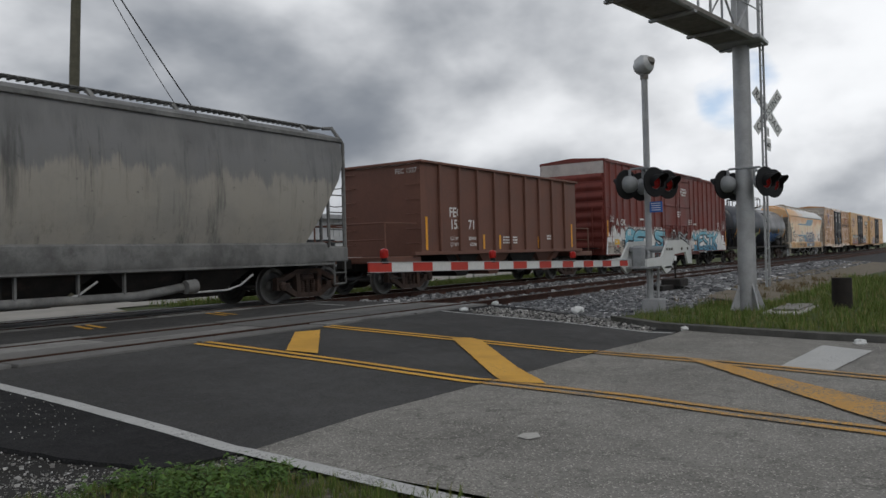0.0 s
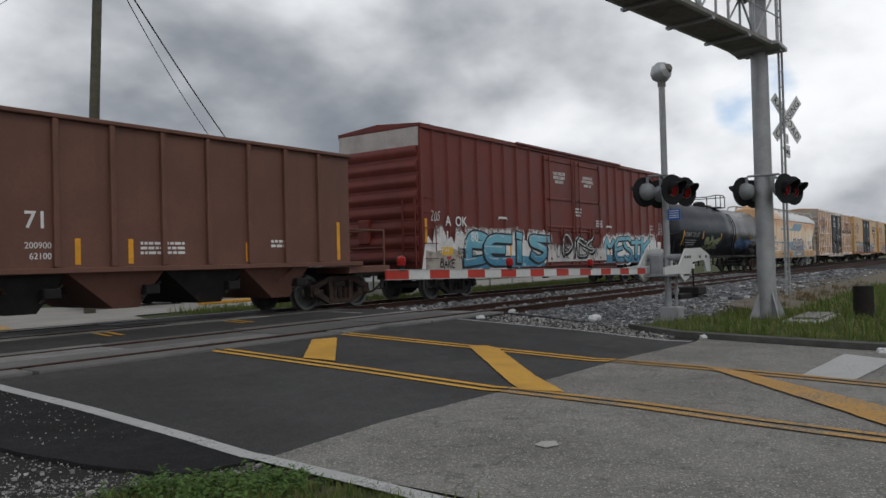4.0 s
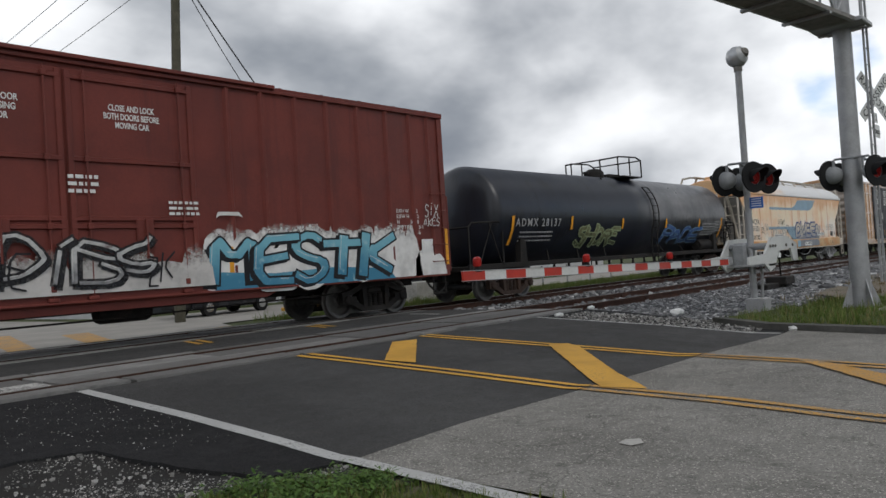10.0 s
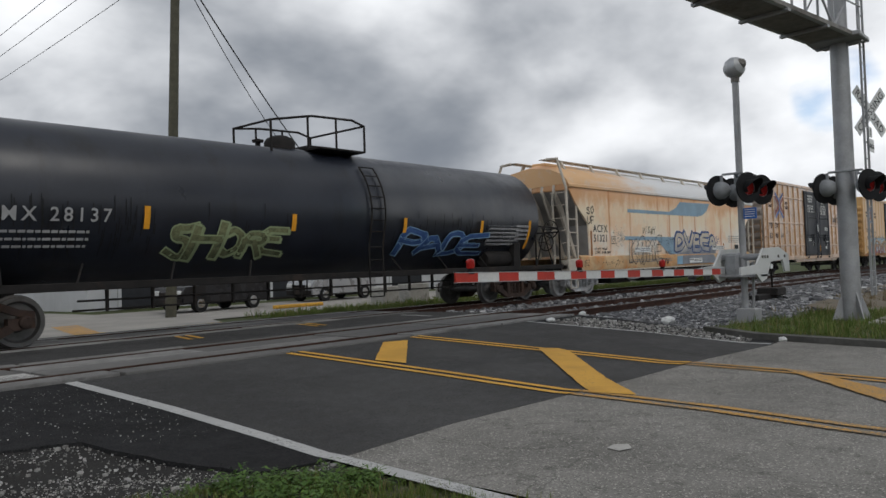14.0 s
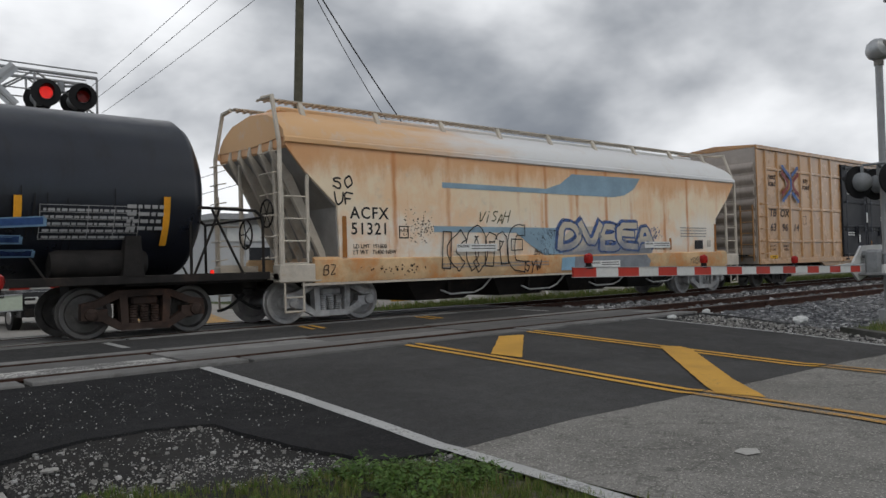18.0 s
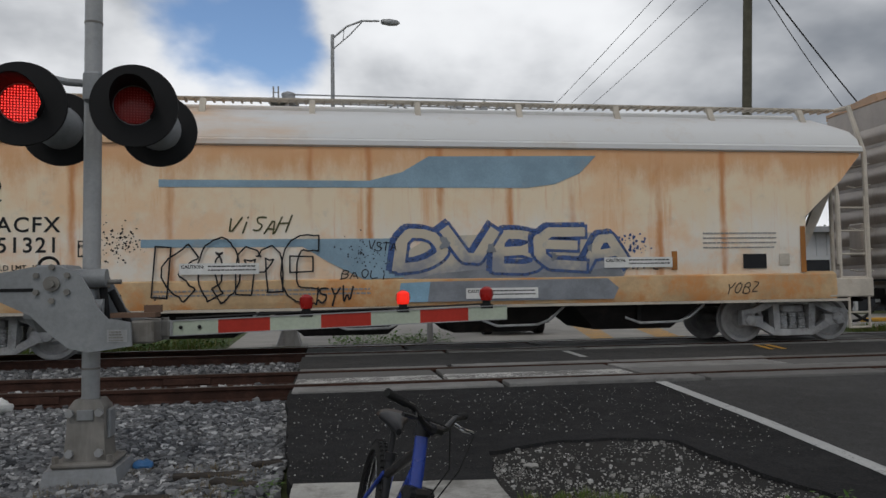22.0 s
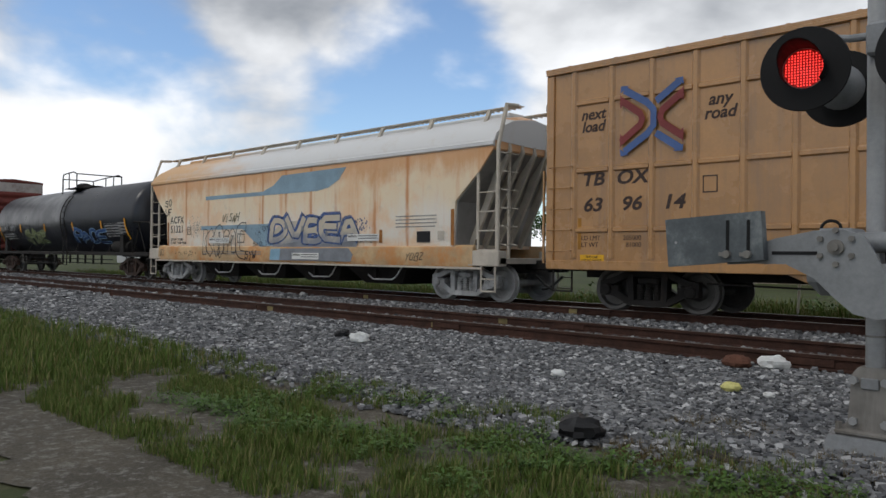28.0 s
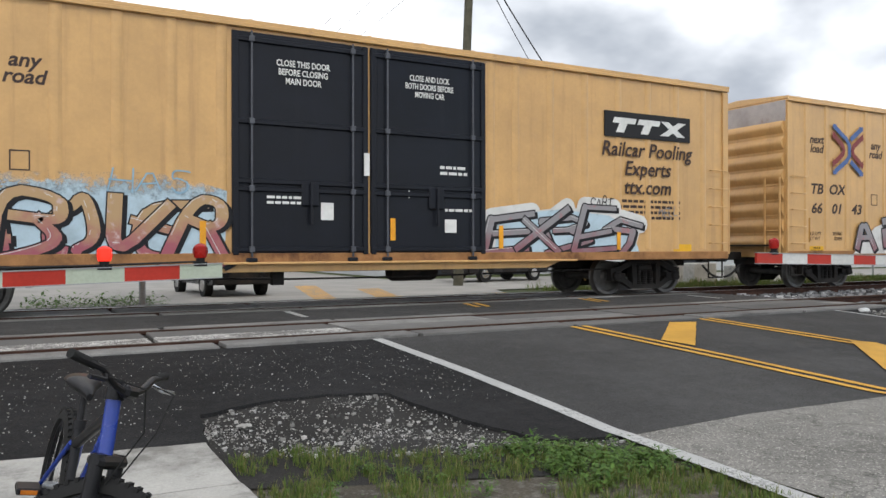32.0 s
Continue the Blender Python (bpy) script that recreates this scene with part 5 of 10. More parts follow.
def fade_paint(name, low, high, z0, z1, fleck=None, thin=0.0, blotch=1.6):
    """Sprayed colour that goes over into another one upwards, in cloudy blotches, and is worn thin."""
    m, nt, bsdf = nodes_of(name)
    sep = nt.nodes.new("ShaderNodeSeparateXYZ")
    nt.links.new(nt.nodes.new("ShaderNodeTexCoord").outputs["Object"], sep.inputs[0])
    mist = nt.nodes.new("ShaderNodeMath")
    mist.operation = "MULTIPLY_ADD"
    nt.links.new(noise_of(nt, coords(nt), blotch, 5, 0.6), mist.inputs[0])
    mist.inputs[1].default_value = 1.1
    nt.links.new(sep.outputs[2], mist.inputs[2])
    c = mixed(nt, ramp_of(nt, mist.outputs[0], z0 + 0.55, z1 + 0.55), low, high)
    if fleck:
        c = mixed(nt, ramp_of(nt, noise_of(nt, coords(nt), 3.0, 6, 0.7), 0.56, 0.68, 0, 0.85), c, fleck)
    nt.links.new(c, bsdf.inputs["Base Color"])
    if thin:
        nt.links.new(ramp_of(nt, noise_of(nt, coords(nt), 9.0, 6, 0.75), 0.40, 0.62, 1, 1 - thin), bsdf.inputs["Alpha"])
    bsdf.inputs["Roughness"].default_value, bsdf.inputs["Specular IOR Level"].default_value = 0.6, 0.25
    return m


SPRAY_PUFF = puff_paint("white spray mist", (0.70, 0.69, 0.67), 1.75, 2.2)
SPRAY_PUFF_LOW = puff_paint("low white spray mist", (0.52, 0.50, 0.48), 1.3, 1.75)
BLUE_FADE = fade_paint("light blue spray paint over deeper blue", (0.05, 0.20, 0.31), (0.17, 0.41, 0.50), 0.95, 1.75, (0.30, 0.48, 0.53))
PINK_FADE = fade_paint("pink, olive and white spray paint", (0.34, 0.10, 0.13), (0.45, 0.30, 0.16), 0.95, 1.7, (0.55, 0.42, 0.40), 0.0, 2.8)
GREY_FADE = fade_paint("grey and pink spray paint", (0.26, 0.12, 0.14), (0.27, 0.26, 0.27), 0.9, 1.6, (0.40, 0.16, 0.18), 0.0, 2.6)
SCRAWL_FADE = fade_paint("dirty white and grey spray paint", (0.16, 0.16, 0.17), (0.50, 0.50, 0.49), 1.0, 1.7, (0.10, 0.06, 0.06), 0.3, 3.0)
OLIVE_FADE = fade_paint("worn olive spray paint", (0.10, 0.11, 0.06), (0.22, 0.23, 0.12), 1.3, 2.0, (0.05, 0.055, 0.045), 0.35, 3.0)
BLACK_THIN = fade_paint("thin black spray outline", (0.015, 0.015, 0.018), (0.02, 0.02, 0.022), 1.0, 2.0, None, 0.35)
SPRAY_BLACK = mat("black spray paint", (0.015, 0.015, 0.018), 0.55, var=0.2, bump=0)
SPRAY_GREEN = mat("pale green spray paint", (0.30, 0.36, 0.20), 0.55, var=0.2, scale=2, bump=0)
SPRAY_SKY_DEEP = mat("mid blue spray paint", (0.25, 0.42, 0.55), 0.6, var=0.15, bump=0)
ROD_GREY = mat("dull grey locking rod", (0.09, 0.095, 0.11), 0.55, var=0.2, bump=0.05)
SILL_RUST = mat("rusty sill paint", (0.34, 0.17, 0.07), 0.75, var=0.25, scale=2, bump=0.1, dirt=(0.10, 0.045, 0.025), dirt_amt=0.5, dirt_scale=1.4)
RUST_OCHRE = mat("ochre reflector strip", (0.36, 0.17, 0.03), 0.6, var=0.2, bump=0)
GATE_RED_LABEL = mat("red label", (0.45, 0.03, 0.03), 0.5, var=0.1, bump=0)
YELLOW_LABEL = mat("yellow notice label", (0.75, 0.42, 0.03), 0.5, var=0.1, bump=0)


def arrows_logo(car, x, z, s, y):
    """Two crossed double arrows of red and blue bars."""
    blue = [[(-0.86, 0.88), (-0.12, 0.44), (0.08, 0.22), (0.08, -0.22), (-0.12, -0.44), (-0.86, -0.88)], [(0.16, 0.44), (0.88, 0.90)], [(0.16, -0.44), (0.88, -0.90)]]
    red = [[(-0.98, 0.60), (-0.34, 0.16), (-0.28, 0.0), (-0.34, -0.16), (-0.98, -0.60)], [(0.98, 0.60), (0.36, 0.18), (0.28, 0.0), (0.36, -0.18), (0.98, -0.60)]]
    for lines, colour in ((blue, LOGO_BLUE), (red, LOGO_RED)):
        m = Mesh()
        for line in lines:
            plate(m, [(x + a * s * 0.64, z + b * s * 0.66) for a, b in band(line, 0.20)], y, 0.002)
        for sx, sz in ((-1, 1), (-1, -1), (1, 1), (1, -1)):
            tip = [(0.70, 0.98), (1.0, 0.80), (0.98, 1.0)] if colour is LOGO_BLUE else [(1.0, 0.78), (1.0, 0.36), (0.86, 0.50)]
            plate(m, [(x + sx * a * s * 0.64, z + sz * b * s * 0.66) for a, b in tip], y - 0.0005, 0.002)
        part("arrow_emblem", m, colour, car, smooth=0)


def boxcar_notices(car, y, x_txt, dark, door, zt):
    """Door stencils."""
    mid = (door[0] + door[1]) / 2
    sign_text("CLOSE THIS DOOR\nBEFORE CLOSING\nMAIN DOOR", 0.15, (door[0] + mid) / 2, y - 0.002, zt, WHITE_PAINT, car, bold=0.003, wide=0.74)
    sign_text("CLOSE AND LOCK\nBOTH DOORS BEFORE\nMOVING CAR", 0.15, (door[1] + mid) / 2, y - 0.002, zt, WHITE_PAINT, car, bold=0.003, wide=0.66)


# mineral red boxcar with graffiti
POSTS_RED = [-8.74, -8.03, -7.32, -6.49, -5.64, -4.93, -4.15, -3.28, 3.1, 3.9, 4.75, 5.6, 6.5, 7.4, 8.2, 8.85]
DOOR_RED = (-2.33, 2.33, 0.98, 4.72)
red = boxcar(-39.83, 9.35, 0.84, 4.93, BOX_RED, BOX_RED, BOX_RED, BOX_RED, POSTS_RED, (), DOOR_RED,
             "mineral red boxcar with light blue and white graffiti", posts_w=0.08, proud=0.055, cap=CAP_WHITE, truck_x=7.15, cast=STEEL_DARK)
Y = -1.532
boxcar_notices(red, -1.51, 0, False, DOOR_RED, 4.1)
for txt, x, z in (("A", -8.15, 2.12), ("OK", -7.5, 2.12), ("11", -8.3, 1.68), ("90", -7.58, 1.68), ("80", -6.8, 1.68)):
    sign_text(txt, 0.40, x, -1.536, z, WHITE_PAINT, red, bold=0.006)
sign_text("LD LMT\nLT WT", 0.15, -8.36, -1.536, 1.5, WHITE_PAINT, red)
for x, z0, z1 in ((-9.2, 1.6, 2.3), (-4.7, 1.15, 1.7), (0.35, 1.15, 1.7), (3.0, 1.1, 1.7), (5.9, 1.15, 1.75), (9.28, 1.1, 2.0)):
    stripe(red, x, z0, z1, -1.522)
part("notice_label", Mesh().box(-8.5, -7.95, -1.532, -1.528, 1.28, 1.5), YELLOW_LABEL, red)
part("notice_label", Mesh().box(-8.25, -8.05, -1.532, -1.528, 1.16, 1.24), GATE_RED_LABEL, red)
sign_text("FRAGILE\nDO NOT\nHUMP", 0.13, -7.45, -1.531, 1.42, BLACK_PAINT, red, bold=0.003)
sign_text("2046.0\n81400", 0.15, -7.45, -1.536, 1.62, WHITE_PAINT, red)
part("notice_label", Mesh().box(8.35, 8.75, -1.535, -1.53, 1.45, 1.75), WHITE_PAINT, red)
sign_text("EXH W    8-2\nEXW H   15-2\nH          16-10\nEMPTY C.G.  5-1\nFLOOR H  3-8", 0.13, 7.6, -1.474, 2.4, WHITE_PAINT, red, align="LEFT")
bars(red, 0.0, 0.5, 2.9, -1.545, 3, 0.12, 0.06, WHITE_PAINT, 3)
bars(red, 1.75, 2.35, 2.5, -1.55, 3, 0.10, 0.05, WHITE_PAINT, 4)
cones(red, -9.3, -2.75, 0.87, 1.7, 2.45, -1.5225, 4, SPRAY_PUFF)
cones(red, 2.75, 8.1, 0.87, 1.7, 2.3, -1.5225, 5, SPRAY_PUFF)
part("graffiti_fill", plate(Mesh(), [(-9.25, 0.88), (-6.7, 0.88), (-6.75, 1.35), (-7.2, 1.5), (-7.7, 1.42), (-8.2, 1.5), (-8.8, 1.36), (-9.22, 1.42)], -1.5265, 0.001), SPRAY_CREAM, red, "drab cream paint under graffiti", smooth=0)
part("graffiti_fill", plate(Mesh(), [(-7.1, 0.86), (-2.45, 0.86), (-2.5, 1.15), (-4.3, 1.24), (-5.6, 1.2), (-7.0, 1.3)], -1.5275, 0.001), BLUE_FADE, red, smooth=0)
part("graffiti_fill", plate(Mesh(), [(2.6, 0.86), (7.4, 0.86), (7.2, 1.1), (5.6, 1.2), (4.0, 1.14), (2.7, 1.22)], -1.5275, 0.001), BLUE_FADE, red, smooth=0)
piece(red, "BEIS", -7.2, -2.36, 0.84, 2.08, -1.530, 11, 0.34, 0.05, SPRAY_BLACK, BLUE_FADE, SPRAY_WHITE, SPRAY_PUFF, 0.05, 0.10, (-0.06, -0.04), 2, 0.3, 0.16)
piece(red, "MESTK", 2.55, 7.25, 0.86, 2.0, -1.530, 14, 0.25, 0.04, SPRAY_BLACK, BLUE_FADE, SPRAY_WHITE, SPRAY_PUFF, 0.08, 0.07, (-0.08, -0.05))
tag(red, "BAKE", -8.6, -7.85, 0.93, 1.17, -1.530, 0.04, SPRAY_BLACK, 5)
part("eave_cover", Mesh().box(-4.2, 4.2, -1.60, -1.50, 4.885, 4.96, 0.01), BOX_RED, red)
cones(red, -2.2, -0.2, 0.99, 1.5, 2.0, -1.583, 6, SPRAY_PUFF_LOW)
cones(red, 0.1, 2.1, 0.99, 1.4, 1.95, -1.583, 8, SPRAY_PUFF_LOW)
piece(red, "DIBS", -1.05, 1.25, 1.08, 1.95, -1.60, 37, 0.085, 0.04, BLACK_THIN, SCRAWL_FADE, SPRAY_WHITE, loose=0.2, lean=0.1, cast=(0.05, -0.06), lap=0.25)
tag(red, "UCE", -1.75, -0.7, 1.15, 1.7, -1.605, 0.035, SPRAY_BLACK, 8)
tag(red, "ZK", 1.2, 1.75, 1.1, 1.6, -1.605, 0.035, SPRAY_BLACK, 28)
cones(red, 7.2, 9.0, 0.87, 1.3, 2.0, -1.5225, 15, SPRAY_PUFF)
for x, z in ((-5.15, 2.35), (3.0, 2.25)):
    m = Mesh()
    plate(m, [(x - 0.3, z), (x - 0.24, z + 0.12), (x + 0.22, z + 0.12), (x + 0.3, z + 0.02), (x + 0.2, z + 0.05), (x - 0.2, z + 0.05)], -1.530, 0.001)
    part("graffiti_stroke", m, SPRAY_WHITE, red, smooth=0)
tag(red, "SIX", 8.5, 9.0, 2.3, 2.62, -1.535, 0.025, SPRAY_WHITE, 9)
tag(red, "AKES", 8.45, 9.05, 2.08, 2.28, -1.535, 0.02, SPRAY_WHITE, 29)
tag(red, "ZOS", -9.0, -8.55, 2.25, 2.5, -1.535, 0.025, SPRAY_WHITE, 19)


# yellow boxcars
def yellow_lettering(car, numbers, seed, old, posts, proud):
    y = -1.474
    f = LETTER_BROWN
    p = posts[:5]
    c1, c2, c3, c5 = (p[0] + p[1]) / 2, (p[1] + p[2]) / 2, (p[2] + p[3]) / 2, (p[3] + p[4]) / 2
    sign_text("next\nload", 0.30, c1, y, 3.74, f, car, bold=0.007, shear=0.25, line=0.8)
    sign_text("any\nroad", 0.30, c5, y, 3.72, f, car, bold=0.007, shear=0.25, line=0.8)
    arrows_logo(car, p[2], 3.62, 1.0, -1.472 - proud)
    sign_text("TB", 0.36, c1, y, 2.45, f, car, bold=0.010, shear=0.2, wide=1.2)
    sign_text("OX", 0.36, c2, y, 2.45, f, car, bold=0.010, shear=0.2, wide=1.2)
    for txt, x in zip(numbers, (c1, c2, c3)):
        sign_text(txt, 0.36, x, y, 1.95, f, car, bold=0.010, shear=0.2, wide=1.2)
    m = Mesh()
    for a, b, c, d in ((-5.67, -5.40, 2.20, 2.22), (-5.67, -5.40, 2.48, 2.50), (-5.67, -5.65, 2.22, 2.48), (-5.42, -5.40, 2.22, 2.48)):
        m.box(a, b, -1.476, -1.471, c, d)
    part("plate_mark", m, f, car)
    sign_text("LD LMT\nLT WT", 0.13, c1 - 0.25, y, 1.38, f, car, align="LEFT")
    sign_text("205000\n81000", 0.13, c2 + 0.22, y, 1.38, f, car, align="RIGHT")
    part("notice_label", Mesh().box(c1 - 0.27, c1 + 0.27, -1.478, -1.471, 0.92, 1.10), YELLOW_LABEL, car)
    sign_text("THIS CAR\nEXCESS HEIGHT", 0.065, c1, -1.480, 1.03, BLACK_PAINT, car)
    part("painted_strip", Mesh().box(c1 - 0.33, c1 - 0.25, -1.474, -1.4715, 1.2, 1.82), RUST_OCHRE, car)
    part("notice_label", Mesh().box(7.4, 7.95, -1.478, -1.471, 0.98, 1.14), YELLOW_LABEL, car)
    bars(car, -1.9, -1.2, 1.9, -1.512, 2, 0.09, 0.045, WHITE_PAINT, seed)
    bars(car, 1.4, 2.0, 2.55, -1.512, 2, 0.11, 0.055, WHITE_PAINT, seed + 1)
    bars(car, 1.5, 2.1, 1.75, -1.512, 1, 0.09, 0.05, WHITE_PAINT, seed + 2)
    sign_text("1", 0.22, 0.75, -1.512, 1.98, WHITE_PAINT, car)
    part("notice_label", Mesh().box(-0.95, -0.72, -1.516, -1.508, 1.55, 1.85), WHITE_PAINT, car)
    part("notice_label", Mesh().box(1.5, 1.75, -1.516, -1.508, 1.35, 1.6), WHITE_PAINT, car)
    part("door_seal", Mesh().box(-0.16, -0.06, -1.57, -1.55, 2.35, 2.75), WHITE_PAINT, car)
    stripe(car, 0.42, 1.2, 1.6, -1.512)
    if old:
        bars(car, 5.9, 6.4, 2.25, y, 7, 0.10, 0.055, f, seed + 3)
        bars(car, 6.9, 7.4, 2.27, y, 5, 0.10, 0.055, f, seed + 4)
    else:
        bars(car, 5.6, 7.6, 2.05, y, 4, 0.12, 0.06, f, seed + 3)


DOOR_Y = (-2.48, 2.40, 0.93, 4.66)
tb1 = boxcar(16.35, 8.99, 0.82, 4.85, ROAD_YELLOW_OLD, BOXCAR_GREY, ROAD_YELLOW_OLD, BOX_DOOR,
             [-8.35, -7.5, -6.65, -5.8, -4.95, -4.1, -3.25, 3.11, 3.95, 4.87, 5.75, 6.66, 7.5, 8.29], (4.08, 2.75, 1.58), (-2.38, 2.34, 0.95, 4.6),
             "weathered brownish yellow boxcar with grid ribs and dark doors", posts_w=0.09, proud=0.05, truck_x=6.95)
boxcar_notices(tb1, -1.512, 0, True, DOOR_Y, 4.28)
sign_text("CIERRE ESTA PUERTA\nANTES DE CERRAR\nLA PUERTA PRINCIPAL", 0.145, -1.25, -1.514, 3.72, WHITE_PAINT, tb1, wide=0.85)
sign_text("CIERRE Y PONGA\nEL SEGURO EN AMBAS\nPUERTAS ANTES DE\nMOVER EL CARRO", 0.145, 1.2, -1.514, 3.78, WHITE_PAINT, tb1, wide=0.85)
yellow_lettering(tb1, ("63", "96", "14"), 50, True, (-8.35, -7.5, -6.65, -5.8, -4.95), 0.055)
sign_text("RAILCAR POOLING EXPERTS", 0.44, 5.8, -1.53, 2.95, LETTER_BROWN, tb1, bold=0.004, wide=0.93)
m = Mesh()
for q in ([(5.25, 3.78), (5.25, 3.92), (6.05, 3.92), (6.05, 3.78), (5.75, 3.78), (5.75, 3.35), (5.55, 3.35), (5.55, 3.78)], [(6.05, 3.92), (6.25, 3.92), (6.8, 3.35), (6.6, 3.35)], [(6.6, 3.92), (6.8, 3.92), (6.25, 3.35), (6.05, 3.35)]):
    plate(m, q, -1.529 - 0.003 * len(m.v) / 40)
part("emblem", m, LOGO_RED, tb1, smooth=0)
sign_text("XGH61B", 0.16, 5.2, -1.53, 0.86, LETTER_BROWN, tb1)

POSTS_Y2 = [-8.35, -7.55, -6.72, -5.9, -5.07, -4.22, -3.42, -2.64, 2.55, 3.13, 3.98, 4.87, 5.78, 6.63, 7.48, 8.33]
tb2 = boxcar(36.32, 9.1, 0.82, 4.85, ROAD_YELLOW, ROAD_YELLOW, ROAD_YELLOW, BOX_DOOR, POSTS_Y2, (), DOOR_Y,
             "yellow boxcar with black plug doors and pink graffiti", posts_w=0.12, proud=0.026, truck_x=6.95)
boxcar_notices(tb2, -1.512, 0, True, DOOR_Y, 4.15)
yellow_lettering(tb2, ("66", "09", "08"), 70, False, POSTS_Y2, 0.032)
part("emblem_panel", Mesh().box(5.38, 7.88, -1.508, -1.486, 3.45, 4.0), BLACK_PAINT, tb2)
m = Mesh()
for k, x0 in enumerate((5.55, 6.25)):
    plate(m, [(x0 + 0.1, 3.87), (x0 + 0.72, 3.87), (x0 + 0.68, 3.75), (x0 + 0.46, 3.75), (x0 + 0.36, 3.55), (x0 + 0.14, 3.55), (x0 + 0.24, 3.75), (x0 + 0.04, 3.75)], -1.509)
plate(m, [(6.98, 3.87), (7.22, 3.87), (7.72, 3.55), (7.48, 3.55)], -1.509)
plate(m, [(7.5, 3.87), (7.75, 3.87), (7.2, 3.55), (6.95, 3.55)], -1.513)
part("emblem", m, WHITE_PAINT, tb2, smooth=0)
sign_text("Railcar Pooling\nExperts\nttx.com", 0.44, 6.6, -1.504, 3.05, LETTER_BROWN, tb2, bold=0.006, shear=0.2, line=0.92)
SKY_MIST = puff_paint("pale blue spray mist", (0.45, 0.58, 0.66), 1.8, 2.2)
part("graffiti", plate(Mesh(), [(-7.6, 0.86), (-2.6, 0.86), (-2.56, 2.0), (-3.4, 2.25), (-5.0, 2.22), (-6.9, 2.1), (-7.5, 1.6)], -1.5045, 0.001), SKY_MIST, tb2, "pale blue sprayed haze", smooth=0)
part("graffiti", plate(Mesh(), [(2.6, 0.86), (6.4, 0.86), (6.3, 1.1), (6.0, 1.5), (5.5, 1.75), (4.2, 1.85), (2.7, 1.7)], -1.5045, 0.001), SKY_MIST, tb2, "pale blue sprayed haze", smooth=0)
piece(tb2, "SKABOVER", -7.55, -2.65, 0.84, 1.88, -1.508, 81, 0.19, 0.022, SPRAY_BLACK, PINK_FADE, SPRAY_WHITE, None, 0.2, 0.17, (0.05, -0.04), 2, 0.3, 0.34)
tag(tb2, "HAS", -4.4, -3.1, 1.95, 2.3, -1.507, 0.025, SPRAY_SKY_DEEP, 82)
piece(tb2, "EXBES", 2.6, 6.0, 0.84, 1.85, -1.508, 95, 0.17, 0.025, SPRAY_BLACK, GREY_FADE, SPRAY_WHITE, SPRAY_WHITE, 0.15, 0.19, (0.05, -0.04), 0, 0.4, 0.32)
tag(tb2, "SABT", 4.95, 5.6, 1.85, 2.12, -1.507, 0.022, SPRAY_BLACK, 96)
tag(tb2, "ACHO", -9.0, -7.85, 3.05, 3.38, -1.504, 0.022, LOGO_RED, 15, 0.1)
tag(tb2, "SEZ", -8.6, -8.05, 2.78, 2.98, -1.504, 0.016, LOGO_RED, 16, 0.2)
tag(tb2, "MELL", 6.9, 7.5, 1.75, 1.95, -1.504, 0.02, SPRAY_GREY, 17)
for x, z0, z1 in ((-6.2, 1.05, 1.5), (-2.95, 1.05, 1.5), (2.75, 1.05, 1.5), (5.75, 1.02, 1.4)):
    stripe(tb2, x, z0, z1, -1.525, 0.10)

tb3 = boxcar(56.65, 9.1, 0.82, 4.85, ROAD_YELLOW, ROAD_YELLOW, ROAD_YELLOW, BOX_DOOR, POSTS_Y2, (), DOOR_Y,
             "yellow boxcar with corrugated end and small graffiti", posts_w=0.12, proud=0.03, cap=CAP_WHITE, truck_x=6.95)
yellow_lettering(tb3, ("66", "01", "43"), 90, False, POSTS_Y2, 0.045)
boxcar_notices(tb3, -1.512, 0, True, DOOR_Y, 4.15)
part("graffiti_fill", plate(Mesh(), [(-6.5, 0.9), (-3.2, 0.9), (-3.3, 1.7), (-4.4, 1.95), (-5.6, 1.6)], -1.521, 0.001), SPRAY_WHITE, tb3, "white sprayed ground", smooth=0)
piece(tb3, "AIHO", -6.4, -3.2, 0.9, 1.9, -1.525, 105, 0.2, 0.035, SPRAY_BLACK, GREY_FADE, SPRAY_WHITE)


# ---- covered hoppers ----
def hopper_section(x, zb, roof, eave, w, zfloor, bulge=0.0, n=7):
    """Half-open ring of a covered hopper at x: from the lower edge zb up the side, over the roof, and down."""
    side = []
    for k in range(n):
        s = k / (n - 1)
        z = zb + (eave - zb) * s
        f = (z - zfloor) / (eave - zfloor)
        side.append((w - bulge * (1 - 4 * (f - 0.5) ** 2) * -1 - (0.06 + bulge) * max(0, 0.12 - f) * 3, z))
    top = [(w * 0.93, eave + (roof - eave) * 0.30), (w * 0.78, eave + (roof - eave) * 0.58), (w * 0.5, eave + (roof - eave) * 0.85), (0.0, roof)]
    right = side + top
    return [(x, -a, z) for a, z in right] + [(x, a, z) for a, z in right[::-1][1:]]


SEAM_W = 0.012          # half the width of a weld


